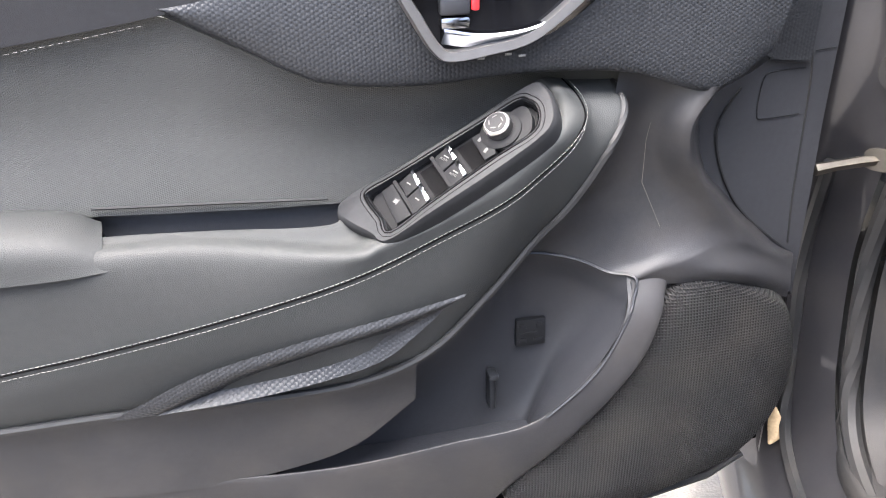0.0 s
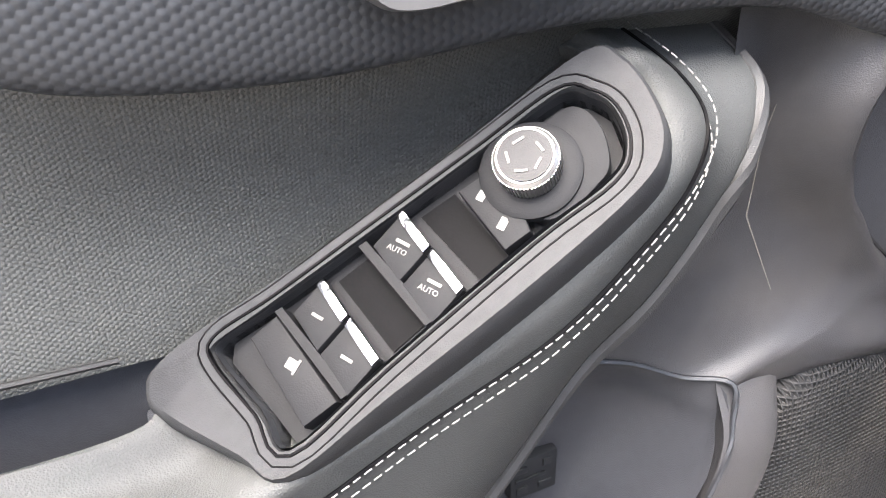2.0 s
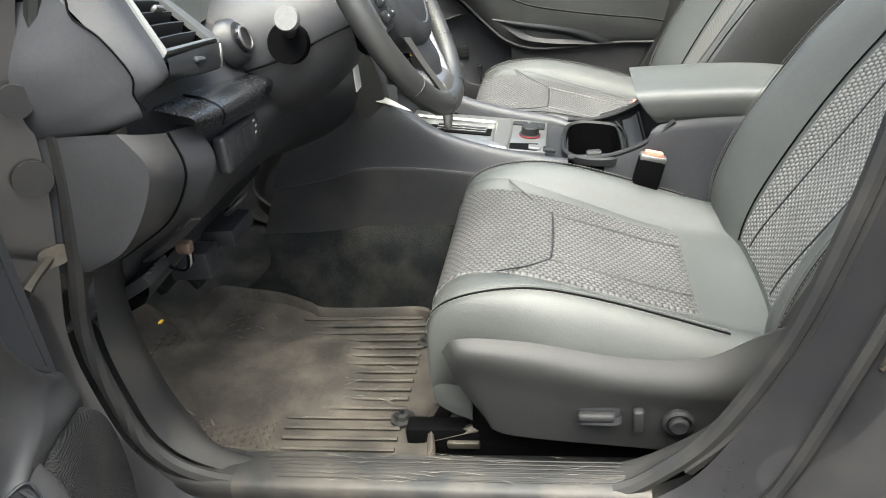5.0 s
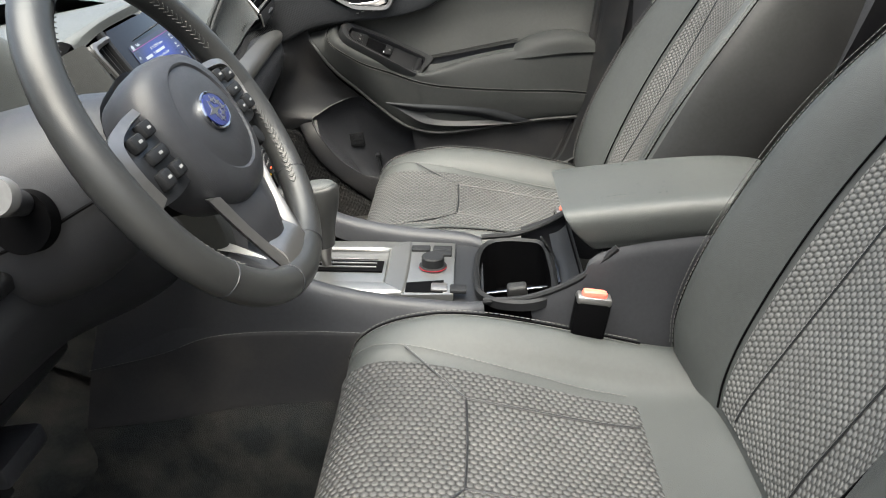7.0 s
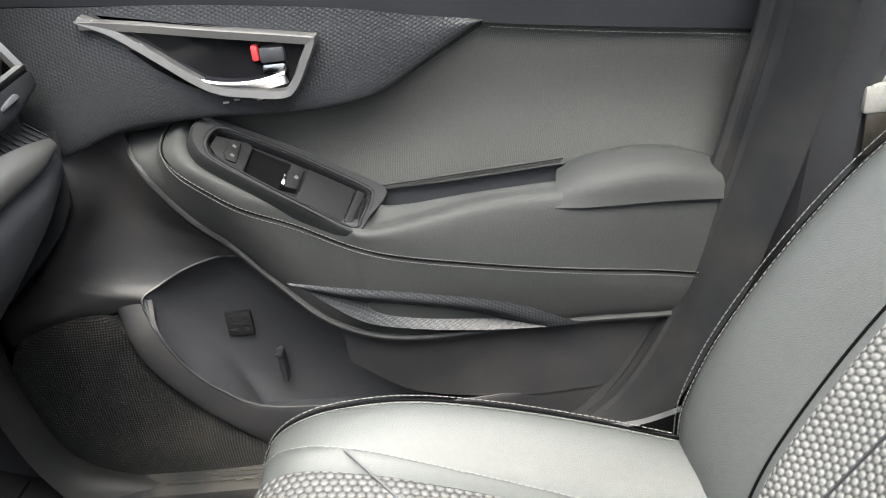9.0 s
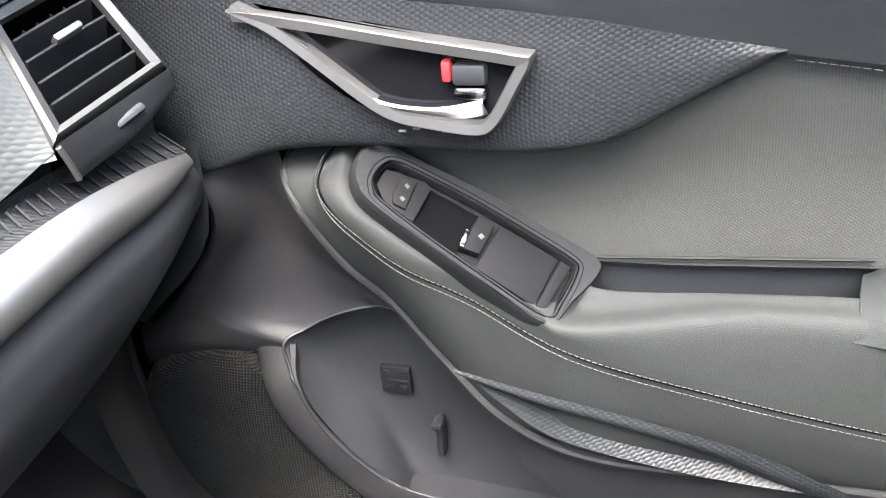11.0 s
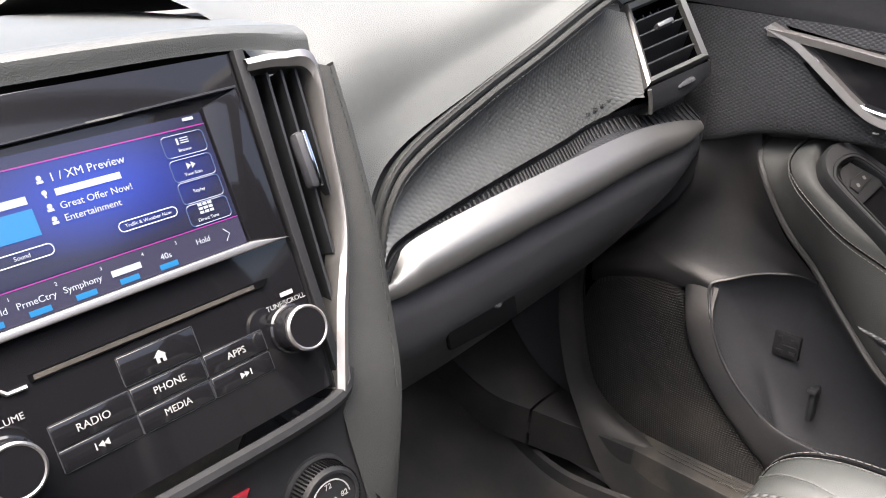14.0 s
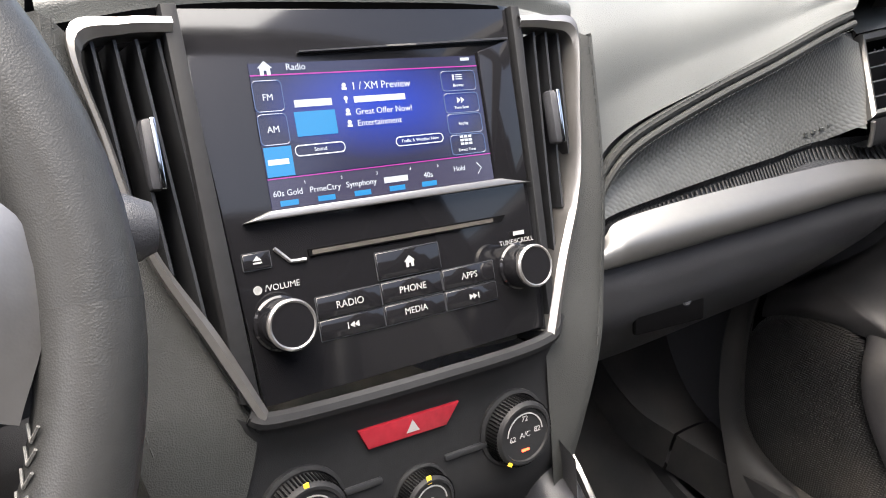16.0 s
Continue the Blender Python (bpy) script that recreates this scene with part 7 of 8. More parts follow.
part("lower_cover", surf([[(-0.16, 0.24, 0.75), (-0.40, 0.25, 0.745), (-0.60, 0.25, 0.74)], [(-0.16, 0.27, 0.71), (-0.40, 0.28, 0.70), (-0.60, 0.28, 0.69)], [(-0.16, 0.40, 0.70), (-0.40, 0.42, 0.68), (-0.60, 0.40, 0.66)]], 14, 8), PLASTIC, dash)
part("bracket", surf([[(-0.665, 0.128, 0.858), (-0.640, 0.128, 0.848)], [(-0.665, 0.165, 0.828), (-0.640, 0.165, 0.818)], [(-0.665, 0.210, 0.800), (-0.640, 0.210, 0.790)]], 6, 10, thick=0.003), PLASTIC_DUSTY, dash, "grey sheet bracket")
part("fuse_cover", rbox((-0.655, 0.230, 0.765), (0.06, 0.07, 0.018), 0.004, 2, Matrix.Rotation(-0.5, 4, "X")), TRIM, dash, "ribbed cover under the dashboard")
for k in range(4):
    part("cover_rib", rbox((-0.677 + 0.014 * k, 0.222, 0.7765), (0.004, 0.06, 0.004), 0.001, 2, Matrix.Rotation(-0.5, 4, "X")), PLASTIC, dash)
plug = part("wire_plug", rbox((-0.60, 0.185, 0.786), (0.016, 0.022, 0.018), 0.004), material("brown plug", (0.075, 0.05, 0.038), 0.5, bump=0.1), dash, "brown wiring plug")
for k in range(3):
    part("wire", sweep([(-0.606 + 0.006 * k, 0.18, 0.775), (-0.606 + 0.007 * k, 0.185, 0.757), (-0.603, 0.20, 0.752), (-0.60, 0.23, 0.765)], 0.0022, 6, n=12), BELT if k == 1 else DARK, dash)
part("grommet", lathe([(0.024, 0.0), (0.024, 0.004), (0.020, 0.007), (0.016, 0.004), (0.010, 0.005), (0.0, 0.002)], basis((-0.50, 0.146, 0.806), (0.0, 1, -0.75), (1, 0.0, 0.0)), 24), RUBBER, dash, "round rubber grommet")
part("end_filler", rbox((0.785, 0.33, 0.74), (0.012, 0.52, 0.66), 0.003), DARK, dash)

# ---- centre console ----
con = thing("centre_console", (0, -0.25, 0.41), "black centre console with silver shifter panel and cup holder", "console", kind="structure")
ctop = lambda y: 0.742 + (y + 0.04) * 0.145 if y < -0.04 else 0.742 + (y + 0.04) * 1.0
for s in (-1, 1):
    rail = [(s * 0.128, 0.12, 0.862), (s * 0.130, 0.03, 0.850), (s * 0.130, -0.04, 0.815), (s * 0.130, -0.11, 0.765), (s * 0.130, -0.20, 0.732), (s * 0.130, -0.30, 0.708), (s * 0.118, -0.335, 0.698)]
    r_in = [(x - s * 0.022, y, z - 0.004) for x, y, z in rail]
    r_bt = [(x - s * 0.030, y, z - 0.035) for x, y, z in rail]
    r_o = [(x + s * 0.012, y, z - 0.022) for x, y, z in rail]
    line = [(s * 0.146, 0.24, 0.675), (s * 0.146, 0.13, 0.690), (s * 0.150, 0.045, 0.712), (s * 0.150, -0.06, 0.708), (s * 0.150, -0.18, 0.690), (s * 0.148, -0.29, 0.668), (s * 0.140, -0.335, 0.66)]
    l2 = [(x + s * 0.004, y, z - 0.008) for x, y, z in line]
    bt = [(s * 0.165, 0.27, 0.58), (s * 0.165, 0.15, 0.58), (s * 0.165, 0.04, 0.59), (s * 0.165, -0.06, 0.59), (s * 0.165, -0.18, 0.58), (s * 0.165, -0.29, 0.57), (s * 0.16, -0.34, 0.56)]
    fl = [(s * 0.172, 0.40, 0.42), (s * 0.172, 0.2, 0.41), (s * 0.172, 0.04, 0.40), (s * 0.172, -0.06, 0.40), (s * 0.172, -0.18, 0.40), (s * 0.172, -0.30, 0.40), (s * 0.17, -0.36, 0.40)]
    part("side_rail", surf([r_bt, r_in, rail, r_o, line], 44, 22), PLASTIC, con, "padded black knee rail")
    tagged(part("rail_thread", stitches([(x + s * 0.002, y, z + 0.003) for x, y, z in line], 70), THREAD, con), kind="stuff")
    part("side_panel", surf([line, l2, bt], 40, 12), PLASTIC_DUSTY, con, "black plastic tunnel side")
    part("tunnel_carpet", surf([[(x + s * 0.002, y, z + 0.012) for x, y, z in bt], [(x + s * 0.012, y, z - 0.06) for x, y, z in bt], fl], 30, 10), CARPET, con, "black tunnel carpet")
    part("foot_panel", surf([[(s * 0.120, 0.10, 0.87), (s * 0.118, 0.02, 0.87), (s * 0.118, -0.03, 0.86)], [(s * 0.128, 0.18, 0.80), (s * 0.135, 0.05, 0.80), (s * 0.130, -0.03, 0.81)], [(s * 0.146, 0.24, 0.675), (s * 0.15, 0.045, 0.712), (s * 0.140, -0.03, 0.74)]], 12, 10), PLASTIC, con)
    part("silver_spear", surf([[(s * 0.134, 0.10, 0.868), (s * 0.138, 0.04, 0.862), (s * 0.137, -0.01, 0.846), (s * 0.134, -0.05, 0.820)], [(s * 0.140, 0.10, 0.850), (s * 0.145, 0.04, 0.848), (s * 0.143, -0.01, 0.836), (s * 0.136, -0.055, 0.816)]], 16, 5, thick=0.003), PALE_SILVER, con, "bright silver console spear")
topf = lambda y, w: [(x * w, y, ctop(y) - 0.010) for x in (-0.112, -0.05, 0, 0.05, 0.112)]
part("console_top", surf([topf(y, 1) for y in (0.06, 0.0, -0.04, -0.12, -0.20, -0.28, -0.335)], 14, 24), TRIM, con)
CM = basis((0, -0.04, ctop(-0.04)), (1, 0, 0), (0, 1, 0.145))
gate = [(-0.075, -0.185), (-0.088, -0.165), (-0.086, -0.02), (-0.080, 0.035), (0.080, 0.035), (0.086, -0.02), (0.088, -0.165), (0.075, -0.185)]
part("gate_plate", frame_ring(spline(gate, 50, True), spline([(-0.050, -0.150), (-0.056, -0.14), (-0.056, -0.02), (-0.05, 0.015), (0.05, 0.015), (0.056, -0.02), (0.056, -0.14), (0.05, -0.150)], 50, True), -0.010, 0.004, CM, 0.0), PALE_SILVER, con, "satin silver shifter surround")
part("gate_inner", prism([(-0.056, -0.15), (0.056, -0.15), (0.056, 0.015), (-0.056, 0.015)], -0.010, -0.002, CM, 0.001), PALE_SILVER, con)
part("gate_slot", join(prism([(-0.018, -0.145), (0.018, -0.145), (0.018, -0.02), (-0.018, -0.02)], -0.004, 0.0005, CM), prism([(-0.008, -0.06), (0.030, -0.06), (0.030, -0.035), (-0.008, -0.035)], -0.004, 0.0006, CM)), DARK, con)
part("gate_rail", join(*[rbox((0, 0, 0), (0.003, 0.10, 0.003), 0.001, 2, CM @ Matrix.Translation((q, -0.085, 0.0015))) for q in (-0.006, 0.007, 0.021)]), SATIN, con)
part("rear_plate", prism([(-0.088, -0.255), (0.088, -0.255), (0.092, -0.18), (0.06, -0.178), (-0.06, -0.178), (-0.092, -0.18)], -0.010, 0.001, CM, 0.001), PALE_SILVER, con)
part("tray", prism([(-0.085, -0.24), (-0.045, -0.24), (-0.055, -0.185), (-0.085, -0.185)], 0.001, 0.0016, CM), DARK, con)
part("console_button", rbox((0, 0, 0), (0.022, 0.024, 0.006), 0.002, 2, CM @ Matrix.Translation((-0.074, -0.262, 0.002))), BEZEL, con)
part("console_button", rbox((0, 0, 0), (0.022, 0.024, 0.006), 0.002, 2, CM @ Matrix.Translation((-0.070, -0.234, 0.002))), SATIN, con)
for q, y in ((0.062, -0.20), (0.062, -0.235), (0.045, -0.235)):
    part("console_button", rbox((0, 0, 0), (0.018, 0.030, 0.006), 0.002, 2, CM @ Matrix.Translation((q, y, 0.002))), BEZEL, con)
XM = CM @ Matrix.Translation((-0.002, -0.222, 0.002))
kn = part("mode_knob", lathe([(0.021, 0), (0.021, 0.003), (0.0175, 0.004), (0.0175, 0.017), (0.0155, 0.019), (0, 0.0185)], XM, 36), BEZEL, con, "round black drive mode knob")
part("knob_glow", lathe([(0.0215, 0.001), (0.0210, 0.0022), (0.0205, 0.0020), (0.0200, 0.001)], XM, 36), HAZARD, kn)
# gear lever
lv = thing("gear_lever", (0.0, -0.10, 0.73), "black leather gear lever with silver collar", "gear lever")
part("shaft", surf([[(0.0 + 0.016 * math.cos(a) * w, -0.098 + dy + 0.014 * math.sin(a) * w, z) for a in np.linspace(0, 2 * math.pi, 16, endpoint=False)] for z, w, dy in ((0.725, 0.45, 0.0), (0.745, 0.6, 0.0), (0.772, 1.0, -0.002))], 24, 8, True, True), SATIN, lv, "silver collar")
part("grip", surf([[(0.0 + w * math.cos(a), -0.10 + dy + l * math.sin(a), z) for a in np.linspace(0, 2 * math.pi, 16, endpoint=False)] for z, w, l, dy in ((0.768, 0.017, 0.017, 0), (0.80, 0.021, 0.022, -0.002), (0.83, 0.024, 0.029, -0.006), (0.852, 0.024, 0.032, -0.008), (0.864, 0.020, 0.028, -0.008), (0.868, 0.004, 0.006, -0.008))], 28, 26, True, True), RIMLEATHER, lv, "dark leather grip")
part("cap", surf([[(w * math.cos(a), -0.108 + l * math.sin(a), z) for a in np.linspace(0, 2 * math.pi, 16, endpoint=False)] for z, w, l in ((0.8615, 0.0215, 0.0285), (0.8665, 0.019, 0.026), (0.8695, 0.013, 0.019), (0.8705, 0.003, 0.004))], 28, 8, True, True), SEAT_LEATHER, lv, "pale grey cap on the grip")
part("button", rbox((-0.023, -0.09, 0.845), (0.008, 0.02, 0.016), 0.003), TRIM, lv)

# cup holder and storage box with armrest
cup = thing("cup_holder", (0, -0.39, 0.62), "deep black cup holder with satin rim", "cup holder")
rimo = spline([(-0.085, -0.326), (-0.03, -0.322), (0.035, -0.325), (0.078, -0.338), (0.094, -0.365), (0.088, -0.41), (0.07, -0.437), (0.0, -0.443), (-0.075, -0.442), (-0.112, -0.430), (-0.128, -0.395), (-0.118, -0.352)], 72, True)
rimi = np.array([(-0.015 + (x + 0.015) * 0.91, -0.384 + (y + 0.384) * 0.86) for x, y in rimo])
zz = lambda y: 0.706 + (y + 0.33) * 0.08
part("rim", grid_mesh([[(x, y, zz(y) - 0.012) for x, y in rimo], [(x, y, zz(y)) for x, y in rimo], [(x * 0.5 + a * 0.5, y * 0.5 + b * 0.5, zz(y) + 0.003) for (x, y), (a, b) in zip(rimo, rimi)], [(x, y, zz(y) - 0.001) for x, y in rimi]], True), BEZEL, cup, "satin black rim")
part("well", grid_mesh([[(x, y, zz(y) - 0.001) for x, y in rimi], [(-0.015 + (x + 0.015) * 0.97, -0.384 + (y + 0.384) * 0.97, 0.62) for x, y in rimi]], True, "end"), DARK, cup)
part("divider", rbox((-0.048, -0.384, 0.678), (0.008, 0.096, 0.010), 0.003), CHROME_DIM, cup, "bright divider bar")
part("divider_clip", rbox((-0.048, -0.384, 0.680), (0.022, 0.030, 0.020), 0.005, 3), SEATSIDE, cup, "black divider clip")
part("holder_trim", sweep([(0.085, -0.432, 0.698), (0.0, -0.446, 0.702), (-0.085, -0.446, 0.701)], 0.0035, 6, 1.6, n=14), CHROME_DIM, cup, "bright edge behind the holder")
part("rear_ledge", surf([[(x, -0.446, 0.700) for x in (-0.095, 0, 0.095)], [(x, -0.462, 0.703) for x in (-0.098, 0, 0.098)], [(x, -0.480, 0.716) for x in (-0.10, 0, 0.10)]], 8, 8), TRIM, cup)
box = thing("armrest_box", (0, -0.60, 0.45), "black leather centre armrest on storage box", "armrest")
arm = [(-0.080, 0.0), (-0.092, 0.010), (-0.095, 0.030), (-0.092, 0.050), (-0.0785, 0.0605), (-0.04, 0.0625), (0.0, 0.063), (0.086, 0.061), (0.096, 0.052), (0.098, 0.030), (0.094, 0.010), (0.082, 0.0), (0, -0.004)]
part("armrest_pad", surf([[(x * w, y - c * 0.040 * max(0, 1 - b / 0.063) ** 1.4, z + b * h) for x, b in arm] for y, z, w, h, c in ((-0.466, 0.754, 0.84, 0.86, 1), (-0.458, 0.751, 0.97, 0.965, 1), (-0.464, 0.750, 1.0, 1.0, 1), (-0.505, 0.750, 1.0, 1.0, 0.3), (-0.56, 0.749, 1.01, 1.0, 0), (-0.64, 0.747, 1.02, 1.0, 0), (-0.72, 0.742, 1.0, 0.98, 0), (-0.775, 0.735, 0.95, 0.9, 0), (-0.80, 0.733, 0.85, 0.6, 0))], 72, 40, True, True), SEAT_LEATHER, box, "worn leather armrest lid")
part("pad_base", surf([[(x * w, y, z) for x in (-0.09, -0.05, 0, 0.05, 0.09)] for y, z, w in ((-0.505, 0.757, 0.88), (-0.512, 0.740, 0.93), (-0.53, 0.716, 0.97), (-0.60, 0.708, 1.0), (-0.80, 0.70, 1.0))], 12, 14), TRIM, box)
tagged(part("pock", join(*[lathe([(0.0019, 0.0004), (0.0011, 0.0007), (0, 0.0002)], Matrix.Translation((x, y, 0.8118 if x > -0.07 else 0.8108)), 7) for x, y in [(-0.05, -0.515), (-0.047, -0.525), (-0.046, -0.534), (-0.046, -0.541), (-0.046, -0.548), (-0.045, -0.56), (-0.014, -0.609), (-0.033, -0.604), (-0.011, -0.573), (-0.054, -0.595), (-0.055, -0.471), (0.075, -0.565), (0.003, -0.623), (-0.055, -0.604)]]), SEATSIDE, box, "small punched marks in the leather"), kind="stuff")
part("box_body", surf([[(-0.110, -0.40, 0.700), (-0.112, -0.47, 0.722), (-0.112, -0.525, 0.763), (-0.110, -0.83, 0.763)]] + [[(-0.118, -0.40, 0.685), (-0.120, -0.47, 0.70), (-0.120, -0.53, 0.73), (-0.118, -0.83, 0.73)], [(-0.135, -0.40, 0.55), (-0.135, -0.50, 0.55), (-0.135, -0.60, 0.55), (-0.135, -0.83, 0.55)], [(-0.14, -0.38, 0.40), (-0.14, -0.50, 0.40), (-0.14, -0.60, 0.40), (-0.14, -0.83, 0.40)]], 16, 12), PLASTIC, box)
part("box_body", surf([[(0.110, -0.40, 0.700), (0.112, -0.47, 0.722), (0.112, -0.525, 0.763), (0.110, -0.83, 0.763)], [(0.118, -0.40, 0.685), (0.120, -0.47, 0.70), (0.120, -0.53, 0.73), (0.118, -0.83, 0.73)], [(0.14, -0.38, 0.40), (0.14, -0.50, 0.40), (0.14, -0.60, 0.40), (0.14, -0.83, 0.40)]], 16, 12), PLASTIC, box)
part("box_front", surf([[(x, -0.475, 0.72) for x in (-0.1, 0, 0.1)], [(x, -0.468, 0.62) for x in (-0.1, 0, 0.1)], [(x, -0.468, 0.42) for x in (-0.1, 0, 0.1)]], 6, 6), DARK, box)
for s in (-1, 1):
    part("box_rail", sweep([(s * 0.110, -0.335, 0.702), (s * 0.112, -0.40, 0.701), (s * 0.113, -0.47, 0.723), (s * 0.112, -0.525, 0.763)], 0.005, 8, n=20), BEZEL, box)

# ---- steering wheel and column ----
SWC = Vector((-0.36, -0.094, 1.060))
tilt = 0.44
SWM = basis(SWC, (1, 0, 0), (0, math.sin(tilt), math.cos(tilt)))
wheel = thing("steering_wheel", SWC, "black leather steering wheel with satin lower spokes", "steering wheel")
Q = lambda u, v, d=0.0: SWM @ Vector((u, v, d))
ringp = [Q(0.173 * math.cos(a), 0.173 * math.sin(a)) for a in np.linspace(0, 2 * math.pi, 80, endpoint=False)]
part("rim", sweep(ringp, 0.0165, 16, 1.05, closed=True), RIMLEATHER, wheel, "worn black leather rim")
for a in (1.05, 2.09, -0.68, -2.46, -1.30, -1.84):
    part("rim_seam", sweep([Q((0.173 + 0.0168 * math.cos(b)) * math.cos(a), (0.173 + 0.0168 * math.cos(b)) * math.sin(a), 0.0172 * math.sin(b)) for b in np.linspace(0, 2 * math.pi, 20, endpoint=False)], 0.0008, 5, closed=True), PLASTIC, wheel)
def zigzag(a0, a1):
    n = int(abs(a1 - a0) * 0.157 / 0.0062)
    segs = []
    for k in range(n):
        a, b = a0 + (a1 - a0) * k / n, a0 + (a1 - a0) * (k + 0.75) / n
        for s in (-1, 1):
            segs.append(sweep([Q(0.1568 * math.cos(a), 0.1568 * math.sin(a), 0.007), Q((0.1568 + (0.0012 if s > 0 else -0.0012)) * math.cos(b), (0.1568 + (0.0012 if s > 0 else -0.0012)) * math.sin(b), 0.007 + s * 0.0034)], 0.0006, 5))
    return join(*segs)
for a0, a1 in ((-0.82, -0.20), (0.34, 1.05), (2.09, 2.80), (3.34, 3.96)):
    tagged(part("rim_thread", zigzag(a0, a1), THREAD, wheel, "pale zig-zag stitching"), kind="stuff")
hub = spline([(-0.083, 0.030), (-0.058, 0.060), (0, 0.070), (0.058, 0.060), (0.083, 0.030), (0.084, -0.010), (0.070, -0.052), (0.038, -0.078), (0, -0.084), (-0.038, -0.078), (-0.070, -0.052), (-0.084, -0.010)], 56, True)
part("airbag_cover", grid_mesh([[Q(x * k, y * k, d) for x, y in hub] for k, d in ((0.90, -0.035), (0.99, -0.015), (1.02, 0.0), (1.0, 0.010), (0.95, 0.018), (0.86, 0.0235), (0.75, 0.0262))] + [[Q(0.060 * k * math.cos(a), -0.002 + 0.056 * k * math.sin(a), d) for a in np.linspace(2.6, 2.6 - 2 * math.pi, 56, endpoint=False)] for k, d in ((1.02, 0.0268), (0.98, 0.0250), (0.95, 0.0252), (0.90, 0.0268), (0.5, 0.0285), (0.1, 0.0290))], True, True), PLASTIC, wheel, "domed grained airbag cover with oval line")
em = part("emblem_disc", grid_mesh([[Q(0.0262 * k * math.cos(a), 0.0185 * k * math.sin(a) + 0.001, d) for a in np.linspace(0, 2 * math.pi, 36, endpoint=False)] for k, d in ((1.05, 0.024), (1.05, 0.0315), (0.98, 0.0325), (0.9, 0.0318))], True, True), CHROME, wheel, "oval chrome badge")
BLUE = material("deep blue enamel", (0.006, 0.010, 0.085), 0.15, bump=0.0)
part("emblem_field", grid_mesh([[Q(0.0238 * k * math.cos(a), 0.001 + 0.0163 * k * math.sin(a), d) for a in np.linspace(0, 2 * math.pi, 36, endpoint=False)] for k, d in ((1.0, 0.0316), (1.0, 0.0326))], True, True), BLUE, em, "blue enamel field")
for u, v, r in ((-0.006, 0.001, 0.0115), (0.011, 0.006, 0.0058), (0.004, 0.010, 0.0055), (0.015, -0.001, 0.0055), (0.007, -0.005, 0.0055), (0.0, -0.009, 0.0055)):
    part("badge_mark", prism([(u + r * k * math.cos(a) * 1.3, v + r * k * math.sin(a)) for k, a in zip((1, 0.26) * 4, np.arange(8) * math.pi / 4)], 0.0325, 0.0331, SWM), PALE_SILVER, em)
part("cover_mark", join(rbox((0, 0, 0), (0.014, 0.010, 0.0006), 0.0002, 1, SWM @ Matrix.Translation((0.020, -0.036, 0.0262)))), TRIM, wheel)
for s in (-1, 1):
    sp = part("spoke", surf([[Q(s * 0.060, 0.038, 0.004), Q(s * 0.11, 0.036, 0.008), Q(s * 0.150, 0.028, 0.004), Q(s * 0.164, 0.022, -0.004)], [Q(s * 0.070, 0.010, 0.008), Q(s * 0.11, 0.006, 0.013), Q(s * 0.150, 0.0, 0.010), Q(s * 0.164, -0.004, 0.0)], [Q(s * 0.060, -0.030, 0.004), Q(s * 0.11, -0.034, 0.008), Q(s * 0.145, -0.032, 0.004), Q(s * 0.160, -0.030, -0.004)]], 18, 14, thick=0.012), TRIM, wheel, "black switch spoke")
    part("spoke_trim", surf([[Q(s * 0.086, 0.043, 0.010), Q(s * 0.125, 0.040, 0.013), Q(s * 0.155, 0.030, 0.010), Q(s * 0.161, 0.0, 0.008), Q(s * 0.150, -0.032, 0.008)], [Q(s * 0.086, 0.036, 0.013), Q(s * 0.120, 0.033, 0.016), Q(s * 0.143, 0.024, 0.014), Q(s * 0.147, 0.0, 0.013), Q(s * 0.140, -0.028, 0.011)]], 24, 5, thick=0.004), SATIN, sp, "satin metal spoke trim")
    for a, b, w, h in ((0.100, 0.024, 0.020, 0.014), (0.126, 0.019, 0.020, 0.014), (0.112, 0.003, 0.034, 0.012), (0.100, -0.016, 0.020, 0.014), (0.126, -0.016, 0.018, 0.016)):
        part("wheel_switch", rbox((0, 0, 0), (w, h, 0.010), 0.003, 2, SWM @ Matrix.Translation((s * a, b, 0.013))), BEZEL, sp)
        part("marking", rbox((0, 0, 0), (0.006, 0.0024, 0.0006), 0, m=SWM @ Matrix.Translation((s * a, b, 0.0182))), WHITE, wheel)
    if s > 0:
        part("spoke_pod", lathe([(0.012, -0.01), (0.012, 0.008), (0.010, 0.011), (0.004, 0.012), (0, 0.012)], SWM @ Matrix.Translation((s * 0.112, -0.050, -0.004)), 20), BEZEL, wheel, "small round thumb switch")
    part("lower_spoke", surf([[Q(s * 0.078, -0.055, 0.006), Q(s * 0.062, -0.100, 0.004), Q(s * 0.040, -0.160, 0.004)], [Q(s * 0.068, -0.060, 0.012), Q(s * 0.052, -0.103, 0.009), Q(s * 0.032, -0.158, 0.010)], [Q(s * 0.062, -0.064, 0.004), Q(s * 0.044, -0.105, 0.0), Q(s * 0.027, -0.140, 0.002)]], 16, 9, thick=0.006), SATIN, wheel, "satin metal lower spoke blade")
part("spoke_foot", surf([[Q(-0.030, -0.128, 0.002), Q(0, -0.126, 0.003), Q(0.030, -0.128, 0.002)], [Q(-0.034, -0.145, 0.010), Q(0, -0.144, 0.011), Q(0.034, -0.145, 0.010)], [Q(-0.040, -0.162, 0.008), Q(0, -0.163, 0.010), Q(0.040, -0.162, 0.008)]], 14, 8, thick=0.006), SATIN, wheel, "satin metal foot of the lower spoke")
